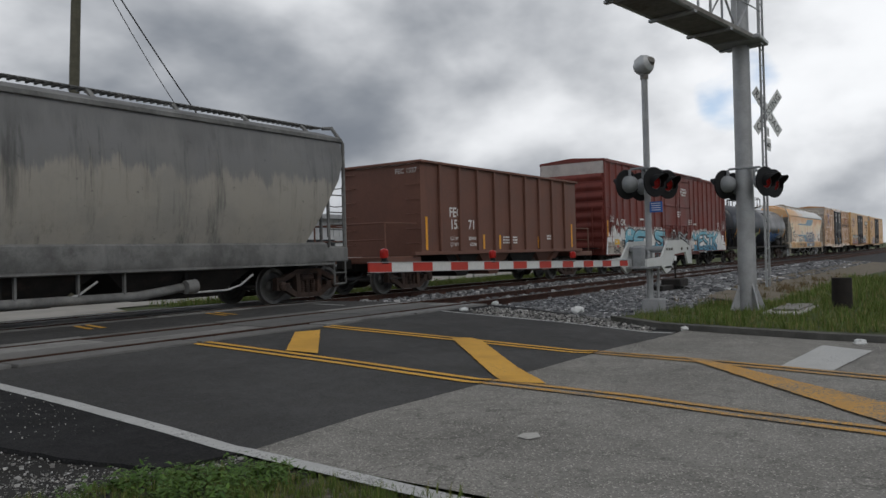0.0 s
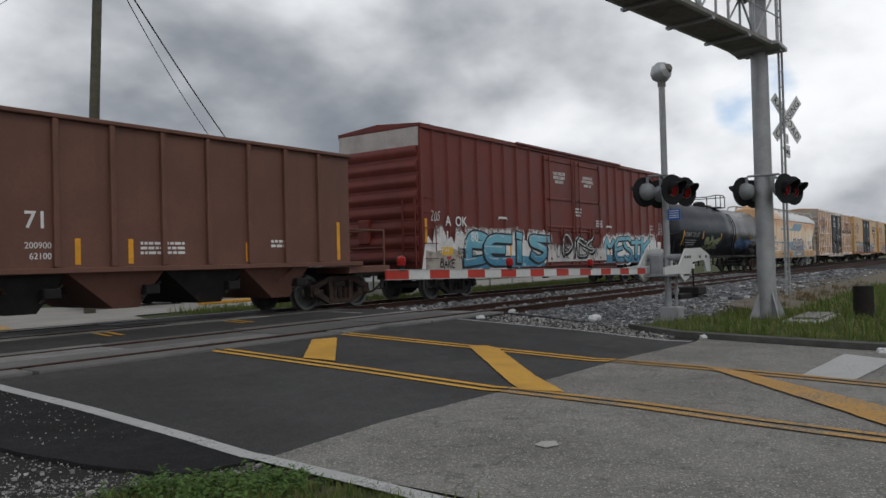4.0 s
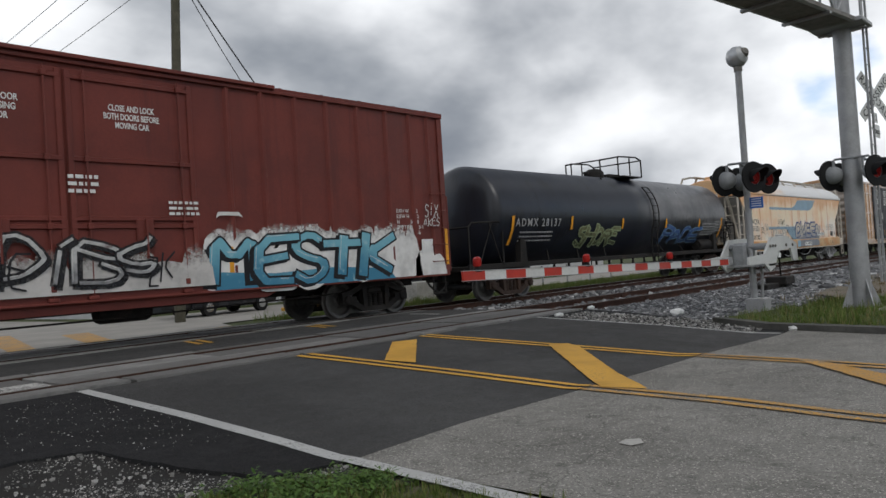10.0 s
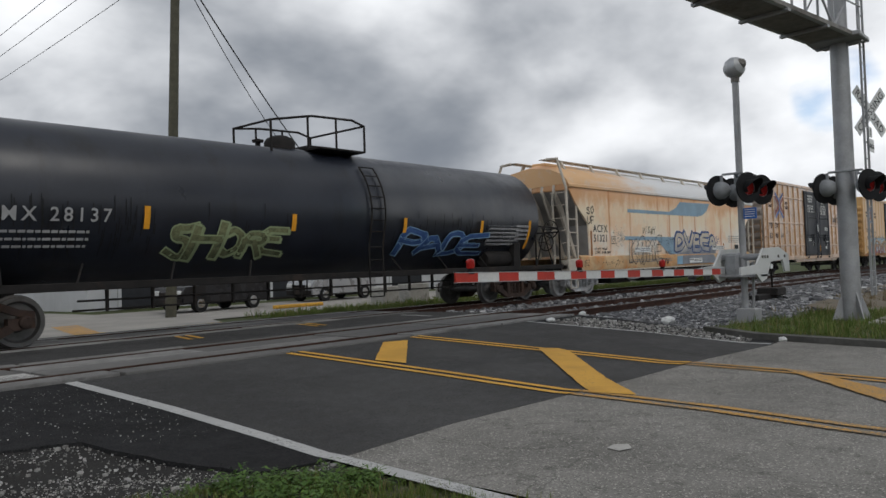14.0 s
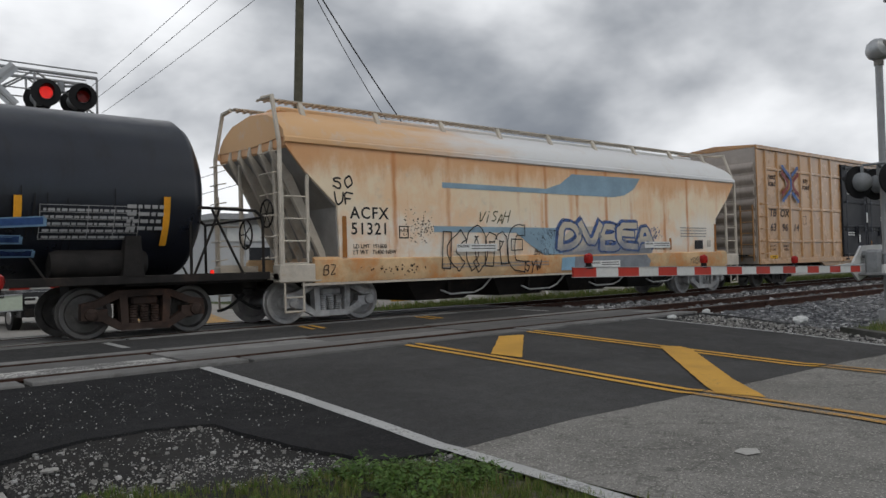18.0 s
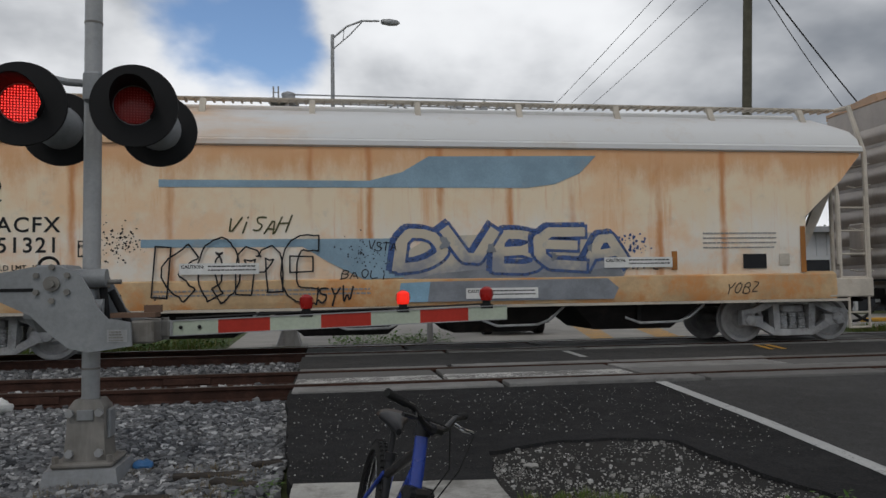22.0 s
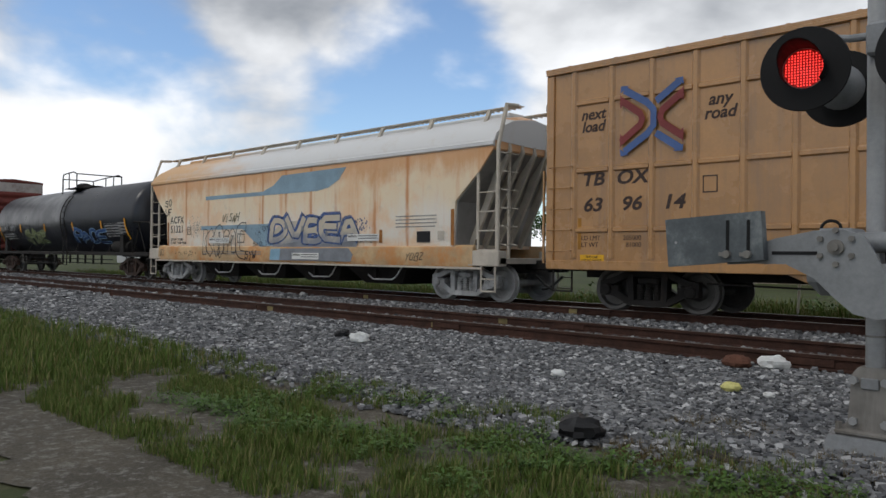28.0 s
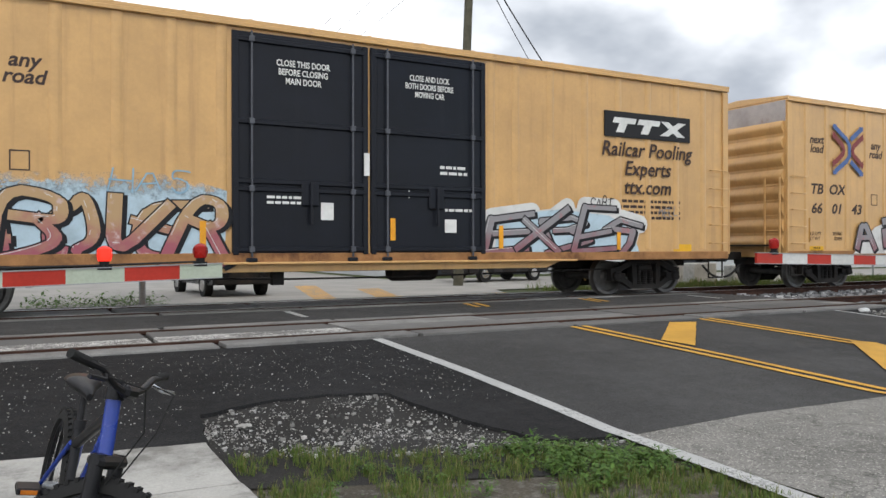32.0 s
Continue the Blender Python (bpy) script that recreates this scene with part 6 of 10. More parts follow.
def covered_hopper(u, half, paint, roof_paint, frame_paint, cut, roof, eave, zfloor, seams, truck_x, label, cast, wheel, key, bulge, sill_paint=None, end=None, bays=4, w=1.45):
    """cut: (x from the middle, lower edge z) of the end slopes."""
    car = empty("covered_hopper_car", None, label, "hopper car", group="cars of the freight train")
    stations = [(-x, z) for x, z in cut] + [(x, z) for x, z in cut[::-1]]
    part("body", Mesh().loft([hopper_section(x, z, roof - (0.12 if abs(x) > cut[0][0] - 0.05 else 0), eave, w, zfloor, bulge) for x, z in stations]), paint, car, smooth=40)
    xe = cut[0][0]
    rf = Mesh()
    prof = [(w * 0.985, 0.10), (w * 0.95, 0.30), (w * 0.80, 0.58), (w * 0.52, 0.85), (0.0, 1.0)]
    rings = []
    for x, k in ((-xe - 0.02, 0.82), (-xe + 0.5, 1.0), (xe - 0.5, 1.0), (xe + 0.02, 0.82)):
        pr = [(a + 0.012, eave + (roof - eave) * h * k + 0.012) for a, h in prof]
        rings.append([(x, -a, z) for a, z in pr] + [(x, a, z) for a, z in pr[::-1][1:]] + [(x, 0, eave + 0.02)])
    part("roof", rf.loft(rings), roof_paint, car, smooth=40)
    for s in (-1, 1):
        part("eave_channel", Mesh().prism([(s * (w - 0.01), eave - 0.06), (s * (w + 0.05), eave - 0.03), (s * (w + 0.05), eave + 0.05), (s * (w - 0.01), eave + 0.09)], "x", -xe - 0.04, xe + 0.04), roof_paint if paint is CREAM else frame_paint, car)
        yb = s * (w + 0.02)
        prof = [(yb - s * 0.10, zfloor + 0.08), (yb, zfloor + 0.02), (yb + s * 0.02, zfloor - 0.30), (yb - s * 0.02, zfloor - 0.42), (yb - s * 0.12, zfloor - 0.42)]
        part("side_sill", Mesh().prism(prof, "x", -half + 0.75, half - 0.75), sill_paint or paint, car)
        for e in (-1, 1):
            part("end_sill", Mesh().box(min(e * half, e * (half - 0.9)), max(e * half, e * (half - 0.9)), min(yb, yb - s * 0.3), max(yb, yb - s * 0.3), zfloor - 0.40, zfloor - 0.05, 0.02), frame_paint, car)
        part("sill_rail", Mesh().box(-half + 0.5, half - 0.5, min(yb, yb - s * 0.12), max(yb, yb - s * 0.12), zfloor - 0.47, zfloor - 0.425), frame_paint, car)
        for x in seams:
            pts = [hopper_section(x, cut[-1][1] + 0.02, roof, eave, w + 0.006, zfloor, bulge)[k] for k in range(7)]
            m = Mesh()
            for (ax, ay, az), (bx, by, bz) in zip(pts, pts[1:]):
                m.add([(x - SEAM_W, s * -ay * -1 if s < 0 else -ay, az), (x + SEAM_W, s * -ay * -1 if s < 0 else -ay, az), (x + SEAM_W, s * -by * -1 if s < 0 else -by, bz), (x - SEAM_W, s * -by * -1 if s < 0 else -by, bz)], [(0, 1, 2, 3)])
            part("weld_seam", m, SEAM_RUST if paint is CREAM else SEAM_DARK, car)
    # running boards on posts
    zr = roof + 0.12
    for s in (-1, 1):
        m = Mesh()
        for k in range(3):
            m.box(-half + 0.1, half - 0.1, s * 0.62 + 0.10 * k - 0.12, s * 0.62 + 0.10 * k - 0.06, zr - 0.02, zr)
        nslat = int(2 * half / 0.16)
        for k in range(nslat):
            x = -half + 0.12 + k * (2 * half - 0.24) / nslat
            m.box(x, x + 0.035, s * 0.62 - 0.14, s * 0.62 + 0.22, zr - 0.035, zr - 0.005)
        part("running_board", m, frame_paint, car, smooth=0)
        for k in range(9):
            x = -half + 0.9 + k * (2 * half - 1.8) / 8
            part("board_support", Mesh().prism([(s * 0.78, zr - 0.04), (s * 1.02, eave + (roof - eave) * 0.50), (s * 0.96, eave + (roof - eave) * 0.50), (s * 0.70, zr - 0.04)], "x", x - 0.05, x + 0.05), frame_paint, car)
    part("hatch_cover", Mesh().box(-xe + 0.5, xe - 0.5, -0.28, 0.28, roof - 0.03, roof + 0.09, 0.03), roof_paint, car)
    # ends: slope sheet ribs, corner posts, ladders, platform
    for e in (-1, 1):
        part("end_platform", Mesh().box(min(e * (half - 1.7), e * half), max(e * (half - 1.7), e * half), -w + 0.05, w - 0.05, zfloor - 0.34, zfloor - 0.22), frame_paint, car)
        a, b = cut[0], cut[-1]
        for yy in (-0.9, -0.45, 0, 0.45, 0.9):
            part("end_slope_rib", Mesh().prism([(e * (a[0] - 0.02), a[1] + 0.35), (e * (a[0] + 0.06), a[1] - 0.05), (e * (b[0] + 0.10), b[1] + 0.0), (e * (b[0] + 0.0), b[1] + 0.1)], "y", yy - 0.04, yy + 0.04), frame_paint, car)
        for s in (-1, 1):
            part("corner_post", Mesh().tube([(e * (half - 0.06), s * (w - 0.03), zfloor - 0.3), (e * (half - 0.06), s * (w - 0.03), eave - 0.05), (e * (half - 0.10), s * (w - 0.35), zr - 0.05), (e * (half - 0.10), s * 0.7, zr - 0.02)], 0.045, 8), frame_paint, car)
            part("side_ladder", ladder_mesh(e * (half - 0.36), s * (w - 0.03), zfloor - 0.25, zfloor + 1.45, 0.52, 4, 0.016), frame_paint, car)
            part("diagonal_post", Mesh().tube([(e * (half - 0.64), s * (w - 0.04), zfloor + 0.2), (e * (half - 0.64), s * (w - 0.04), eave - 0.75), (e * (half - 0.75), s * (w - 0.06), eave - 0.2)], 0.04, 6), frame_paint, car)
            part("sill_step", Mesh().tube([(e * (half - 0.1), s * w, zfloor - 0.4), (e * (half - 0.1), s * w, zfloor - 0.95), (e * (half - 0.5), s * w, zfloor - 0.95), (e * (half - 0.5), s * w, zfloor - 0.4)], 0.022, 6).cyl((e * (half - 0.1), s * w, zfloor - 0.68), (e * (half - 0.5), s * w, zfloor - 0.68), 0.016, n=6), frame_paint, car)
            m = Mesh()
            for k in range(6):
                z = zfloor + 0.1 + k * (eave - zfloor - 0.3) / 5
                m.tube([(e * (half - 0.06), s * (w - 0.10), z), (e * (half + 0.10), s * (w - 0.12), z - 0.03), (e * (half + 0.10), s * (w - 0.52), z - 0.03), (e * (half - 0.06), s * (w - 0.54), z)], 0.013, 6)
            part("end_ladder", m, frame_paint, car)
        for yy in (-0.75, 0.75):
            part("end_stay", Mesh().cyl((e * (half - 0.3), yy, zfloor - 0.25), (e * (half - 0.3), yy, eave), 0.04, n=8), frame_paint, car)
    hw = Mesh().lathe([(-0.02, 0.26), (0.0, 0.29), (0.02, 0.26)], (-half + 0.12, -0.75, zfloor + 0.95), (1, 0, 0), 18, caps=False)
    for k in range(6):
        a = k * math.pi / 3
        hw.cyl((-half + 0.12, -0.75, zfloor + 0.95), (-half + 0.12, -0.75 + 0.27 * math.cos(a), zfloor + 0.95 + 0.27 * math.sin(a)), 0.012, n=5)
    part("hand_brake_wheel", hw, STEEL_DARK, car)
    # discharge bays under the sill
    span = 2 * (truck_x - 1.75)
    for k in range(bays):
        x = -span / 2 + span * (k + 0.5) / bays
        h = span / bays / 2
        top, bot = zfloor - 0.40, 0.30
        m = Mesh().loft([[(x - h, -1.2, top), (x + h, -1.2, top), (x + h, 1.2, top), (x - h, 1.2, top)], [(x - h * 0.55, -0.85, bot), (x + h * 0.55, -0.85, bot), (x + h * 0.55, 0.85, bot), (x - h * 0.55, 0.85, bot)]])
        part("discharge_bay", m, STEEL_DARK, car, smooth=0)
        part("gate_rail", Mesh().tube([(x - h * 0.2, -1.15, 0.52), (x + h * 0.0, -1.2, 0.42), (x + h * 0.55, -1.2, 0.43), (x + h * 0.72, -1.25, 0.52), (x + h * 0.9, -1.3, 0.74)], 0.022, 7), STEEL_GREY, car)
        part("bay_rib", Mesh().prism([(x - 0.04, top), (x + 0.04, top), (x + 0.03, bot + 0.1), (x - 0.03, bot + 0.1)], "y", -1.16, -1.04), STEEL_DARK, car)
    part("centre_sill", Mesh().box(-half + 0.3, half - 0.3, -0.3, 0.3, 0.66, zfloor - 0.3), STEEL_DARK, car)
    truck(car, -truck_x, cast, wheel, key)
    truck(car, truck_x, cast, wheel, key)
    couplers(car, half, end or half + 0.75)
    CARS.append((car, u))
    return car


def stained(name, low, high, z0, z1, bloom, bloom_amt, top, top_z, streak, streak_amt, rough=0.6, drip=0.5, crust=0.25):
    """Old paint: one tone below a ragged line and another above, blooms of rust or dirt, a stained upper edge, vertical streaks."""
    m, nt, bsdf = nodes_of(name)
    vec = coords(nt)
    tc = nt.nodes.new("ShaderNodeTexCoord")
    sep = nt.nodes.new("ShaderNodeSeparateXYZ")
    nt.links.new(tc.outputs["Object"], sep.inputs[0])
    ragged = noise_of(nt, coords(nt, (1.4, 1.4, drip)), 1.2, 8, 0.7)
    hgt = nt.nodes.new("ShaderNodeMath")
    hgt.operation = "MULTIPLY_ADD"
    nt.links.new(ragged, hgt.inputs[0])
    hgt.inputs[1].default_value = 1.6
    nt.links.new(sep.outputs[2], hgt.inputs[2])
    c = mixed(nt, ramp_of(nt, hgt.outputs[0], z0 + 0.8, z1 + 0.8), low, high)
    patch = noise_of(nt, vec, 0.55, 9, 0.68)
    c = mixed(nt, ramp_of(nt, patch, 0.42, 0.60, 0, bloom_amt), c, bloom)
    c = mixed(nt, ramp_of(nt, noise_of(nt, vec, 3.0, 6, 0.7), 0.55, 0.75, 0, 0.35), c, tuple(v * 0.6 for v in low))
    s1 = noise_of(nt, coords(nt, (2.2, 2.2, 0.16)), 1.0, 7, 0.7)
    c = mixed(nt, ramp_of(nt, s1, 0.52, 0.72, 0, streak_amt), c, streak)
    s2 = noise_of(nt, coords(nt, (9, 9, 0.5)), 1.0, 5, 0.7)
    c = mixed(nt, ramp_of(nt, s2, 0.58, 0.75, 0, streak_amt * 0.7), c, streak)
    c = mixed(nt, ramp_of(nt, noise_of(nt, coords(nt, (1.6, 1.6, 2.4)), 2.2, 10, 0.78), 0.60, 0.68, 0, crust), c, streak)
    c = mixed(nt, ramp_of(nt, hgt.outputs[0], top_z + 0.7, top_z + 1.25, 0, 0.75), c, top)
    nt.links.new(c, bsdf.inputs["Base Color"])
    nt.links.new(ramp_of(nt, ragged, 0.2, 0.8, rough - 0.12, rough + 0.15), bsdf.inputs["Roughness"])
    bsdf.inputs["Specular IOR Level"].default_value = 0.4
    b = add_node(nt, "ShaderNodeBump", Strength=0.06, Distance=0.01)
    nt.links.new(noise_of(nt, vec, 14, 4, 0.7), b.inputs["Height"])
    nt.links.new(b.outputs["Normal"], bsdf.inputs["Normal"])
    return m


def rusting_roof(name):
    """Chalky white, stained orange towards one end and along the eaves."""
    m, nt, bsdf = nodes_of(name)
    tc = nt.nodes.new("ShaderNodeTexCoord")
    sep = nt.nodes.new("ShaderNodeSeparateXYZ")
    nt.links.new(tc.outputs["Object"], sep.inputs[0])
    mix = nt.nodes.new("ShaderNodeMath")
    mix.operation = "MULTIPLY_ADD"
    nt.links.new(noise_of(nt, coords(nt, (0.5, 1.5, 2.5)), 1.0, 7, 0.65), mix.inputs[0])
    mix.inputs[1].default_value = 9.0
    nt.links.new(sep.outputs[0], mix.inputs[2])
    c = mixed(nt, ramp_of(nt, mix.outputs[0], -2.5, 3.5), (0.66, 0.40, 0.20), (0.66, 0.66, 0.66))
    c = mixed(nt, ramp_of(nt, noise_of(nt, coords(nt), 1.6, 7, 0.7), 0.52, 0.72, 0, 0.5), c, (0.56, 0.50, 0.44))
    nt.links.new(c, bsdf.inputs["Base Color"])
    bsdf.inputs["Roughness"].default_value = 0.6
    return m


def seam_rust(m, xs, col, amount):
    """Rust that bleeds from upright seams at the given places along the car."""
    nt = m.node_tree
    bsdf = nt.nodes["Principled BSDF"]
    tc = nt.nodes.new("ShaderNodeTexCoord")
    sep = nt.nodes.new("ShaderNodeSeparateXYZ")
    nt.links.new(tc.outputs["Object"], sep.inputs[0])
    wob = nt.nodes.new("ShaderNodeMath")
    wob.operation = "MULTIPLY_ADD"
    nt.links.new(noise_of(nt, coords(nt, (3, 3, 1.2)), 1.0, 5, 0.7), wob.inputs[0])
    wob.inputs[1].default_value = 0.16
    nt.links.new(sep.outputs[0], wob.inputs[2])
    fade = ramp_of(nt, noise_of(nt, coords(nt, (1.2, 1.2, 0.5)), 1.0, 4, 0.6), 0.38, 0.62, 0, amount)
    c = bsdf.inputs["Base Color"].links[0].from_socket
    for x in xs:
        d = nt.nodes.new("ShaderNodeMath")
        d.operation = "SUBTRACT"
        nt.links.new(wob.outputs[0], d.inputs[0])
        d.inputs[1].default_value = x + 0.08
        a = nt.nodes.new("ShaderNodeMath")
        a.operation = "ABSOLUTE"
        nt.links.new(d.outputs[0], a.inputs[0])
        k = nt.nodes.new("ShaderNodeMath")
        k.operation = "MULTIPLY"
        nt.links.new(ramp_of(nt, a.outputs[0], 0.0, 0.10, 1, 0), k.inputs[0])
        nt.links.new(fade, k.inputs[1])
        c = mixed(nt, k.outputs[0], c, col)
    nt.links.new(c, bsdf.inputs["Base Color"])


def dusty_glare(m, weight, coat=1.0, tint=(0.75, 0.75, 0.74)):
    """Film of pale dust: sheen and coat put in for sky glare at a slant."""
    b = m.node_tree.nodes["Principled BSDF"]
    b.inputs["Sheen Weight"].default_value, b.inputs["Sheen Roughness"].default_value = weight, 0.35
    b.inputs["Sheen Tint"].default_value = rgb(tint)
    b.inputs["Coat Weight"].default_value, b.inputs["Coat Roughness"].default_value, b.inputs["Coat IOR"].default_value = coat, 0.30, 1.6


ACF_SEAMS = (-5.6, -4.1, -1.9, -0.9, 0.3, 1.5, 2.6, 4.2, 5.4)
CREAM = stained("cream paint with rust bloom", (0.79, 0.735, 0.65), (0.81, 0.67, 0.48), 1.7, 2.6, (0.80, 0.52, 0.30), 0.75, (0.62, 0.29, 0.11), 2.9, (0.66, 0.29, 0.10), 0.75, 0.5)
seam_rust(CREAM, ACF_SEAMS, (0.55, 0.22, 0.07), 0.9)
for paint in (ROAD_YELLOW_OLD, BOX_DOOR, BOXCAR_GREY):
    dusty_glare(paint, 0.08 if paint is BOX_DOOR else 0.3, 0.2 if paint is BOX_DOOR else 0.7)
dusty_glare(ROAD_YELLOW, 0.2, 0.2)
SEAM_RUST = mat("rusted weld seam", (0.50, 0.24, 0.09), 0.7, var=0.3, scale=2, bump=0.05, dirt=(0.62, 0.45, 0.27), dirt_amt=0.5, dirt_scale=1.5)
SEAM_DARK = mat("grimy weld seam", (0.10, 0.10, 0.098), 0.8, var=0.4, scale=2, bump=0.05)
CREAM_SILL = mat("rust-stained sill", (0.60, 0.42, 0.24), 0.65, var=0.2, scale=1.2, fine=14, fine_var=0.15, bump=0.05, dirt=(0.58, 0.26, 0.09), dirt_amt=0.6, dirt_scale=1.0)
CREAM_ROOF = rusting_roof("chalky white roof, rusting towards one end")
CREAM_FRAME = mat("pale grey-cream frame", (0.52, 0.47, 0.40), 0.6, var=0.15, scale=2, bump=0.05, dirt=(0.34, 0.2, 0.1), dirt_amt=0.2)
SLOPE_GREY = mat("grey slope sheet", (0.28, 0.27, 0.26), 0.6, var=0.15, bump=0.04)
HOP_GREY = stained("dirty grey cement hopper", (0.29, 0.27, 0.235), (0.175, 0.175, 0.175), 2.75, 2.95, (0.20, 0.197, 0.187), 0.5, (0.12, 0.12, 0.12), 3.35, (0.06, 0.06, 0.058), 0.85, 0.62, 0.25, 0.7)
HOP_FRAME = mat("grimy grey steel frame", (0.17, 0.17, 0.165), 0.75, var=0.3, scale=2, bump=0.1, dirt=(0.09, 0.09, 0.088), dirt_amt=0.5, dirt_scale=1.5, streak=(0.1, 0.1, 0.1), streak_amt=0.5)
HOP_ROOF = mat("dark dusty roof sheet", (0.16, 0.16, 0.16), 0.8, var=0.25, scale=1, bump=0.08)
PALE_BLUE = mat("faded blue band", (0.26, 0.38, 0.47), 0.6, var=0.12, scale=1.5, bump=0, dirt=(0.4, 0.3, 0.2), dirt_amt=0.15)
SPRAY_MOSS = mat("dark mossy spray paint", (0.09, 0.085, 0.04), 0.6, var=0.2, bump=0)
SPRAY_NAVY = mat("navy spray paint", (0.055, 0.10, 0.26), 0.55, var=0.25, bump=0)

ACF_CUT = [(8.12, 3.42), (7.72, 2.95), (7.0, 2.30), (6.96, 1.22)]
acf = covered_hopper(-2.25, 8.3, CREAM, CREAM_ROOF, CREAM_FRAME, ACF_CUT, 4.33, 3.52, 1.22, ACF_SEAMS, 6.94,
                     "cream covered hopper car with rust bloom, blue bands and graffiti", STEEL_GREY, WHEEL_GREY, "grey", 0.0, CREAM_SILL)
Y = -1.455
for e in (-1, 1):
    part("slope_sheet", Mesh().prism([(e * 8.06, 3.38), (e * 8.09, 3.38), (e * 7.72, 2.93), (e * 7.03, 2.28), (e * 6.99, 1.30), (e * 6.965, 1.30), (e * 7.0, 2.30), (e * 7.70, 2.95)], "y", -1.40, 1.40), SLOPE_GREY, acf, smooth=0)
sign_text("ACFX", 0.34, -6.24, Y, 2.06, BLACK_PAINT, acf, bold=0.004, spacing=1.15)
sign_text("51321", 0.34, -6.24, Y, 1.74, BLACK_PAINT, acf, bold=0.004, spacing=1.12)
sign_text("LD LMT  191600\nLT WT   71400 NEW", 0.12, -6.66, Y, 1.46, BLACK_PAINT, acf, align="LEFT")
tag(acf, "SO", -7.12, -6.6, 2.68, 2.9, Y, 0.035, SPRAY_BLACK, 31, 0.0)
tag(acf, "UF", -7.08, -6.62, 2.36, 2.6, Y, 0.035, SPRAY_BLACK, 32, 0.0)
m = Mesh()
for a, b, c, d in ((-5.5, -5.25, 1.66, 1.68), (-5.5, -5.25, 1.90, 1.92), (-5.5, -5.48, 1.68, 1.90), (-5.27, -5.25, 1.68, 1.90)):
    m.box(a, b, Y - 0.002, Y + 0.004, c, d)
part("plate_mark", m, BLACK_PAINT, acf)
sign_text("PLATE\nC", 0.08, -5.375, Y, 1.80, BLACK_PAINT, acf)
m = Mesh()
plate(m, [(-4.28, 2.78), (-4.28, 2.90), (-0.9, 2.90), (-0.35, 3.05), (0.1, 3.32), (3.05, 3.36), (2.75, 3.05), (2.3, 2.86), (1.8, 2.79)], Y)
part("painted_band", m, PALE_BLUE, acf, smooth=0)
m = Mesh()
plate(m, [(-4.55, 1.80), (-4.55, 1.93), (-0.3, 1.93), (-0.15, 1.60), (-0.3, 1.28), (-1.0, 1.25), (-1.6, 1.55), (-2.0, 1.80)], Y)
part("painted_band", m, PALE_BLUE, acf, smooth=0)
GRAFF_CREAM = fade_paint("pale cream spray paint over slate", (0.25, 0.26, 0.29), (0.54, 0.48, 0.38), 1.36, 1.75, (0.36, 0.36, 0.36), 0.0, 2.2)
NAVY_THIN = fade_paint("worn navy spray outline", (0.07, 0.11, 0.23), (0.06, 0.11, 0.28), 1.0, 2.0, (0.16, 0.20, 0.30), 0.45)
SLATE = mat("slate grey-blue spray paint", (0.22, 0.235, 0.26), 0.6, var=0.2, scale=2, bump=0, dirt=(0.45, 0.35, 0.25), dirt_amt=0.15)
part("graffiti_fill", plate(Mesh(), [(-0.35, 1.24), (3.5, 1.24), (3.62, 1.5), (3.35, 1.9), (3.0, 2.02), (2.2, 1.98), (1.2, 2.0), (0.1, 1.95), (-0.3, 1.7)], Y - 0.003, 0.001), GRAFF_CREAM, acf, smooth=0)
part("graffiti_fill", plate(Mesh(), [(-0.15, 1.24), (3.5, 1.24), (3.45, 1.42), (2.3, 1.32), (1.0, 1.40), (0.2, 1.33)], Y - 0.0045, 0.001), SLATE, acf, smooth=0)
piece(acf, "DVBEA", -0.35, 3.6, 1.26, 2.2, Y - 0.007, 141, 0.20, 0.05, NAVY_THIN, GRAFF_CREAM, None, None, 0.0, 0.07, (-0.05, 0.05), 1, 0.25, 0.12)
for k, (x, z, w, h) in enumerate(((0.35, 1.85, 0.16, 0.2), (1.15, 1.75, 0.14, 0.16), (2.9, 1.75, 0.08, 0.12), (2.25, 1.6, 0.09, 0.14))):
    part("graffiti_shade", plate(Mesh(), blob(x, z, w, h, 400 + k, 12, 0.25), Y - 0.022, 0.001), SLATE, acf, smooth=0)
part("graffiti", plate(Mesh(), [(-0.2, 0.86), (3.3, 0.86), (3.4, 1.05), (3.2, 1.22), (0.1, 1.2)], -1.492, 0.002), SLATE, acf, smooth=0)
part("graffiti", plate(Mesh(), [(-0.45, 0.86), (0.05, 0.86), (0.1, 1.2), (-0.4, 1.18)], -1.493, 0.002), SPRAY_SKY_DEEP, acf, smooth=0)
hollow(acf, "KOME", -4.35, -1.7, 0.9, 1.98, -1.4975, 7, 0.26, 0.026, SPRAY_BLACK)
tag(acf, "VISAH", -3.25, -2.25, 2.03, 2.28, Y, 0.028, SPRAY_MOSS, 4, 0.4)
tag(acf, "SYW", -1.8, -1.2, 0.86, 1.12, -1.494, 0.03, SPRAY_BLACK, 6)
tag(acf, "YOBZ", 5.35, 6.0, 0.92, 1.1, -1.494, 0.018, SPRAY_BLACK, 8, 0.4)
tag(acf, "BZ", -7.4, -7.1, 0.94, 1.12, -1.494, 0.018, SPRAY_BLACK, 33)
tag(acf, "VSTA", -0.95, -0.45, 1.72, 1.88, Y - 0.006, 0.018, SPRAY_BLACK, 34)
tag(acf, "BAOLI", -1.4, -0.6, 1.27, 1.4, Y - 0.006, 0.018, SPRAY_BLACK, 35)
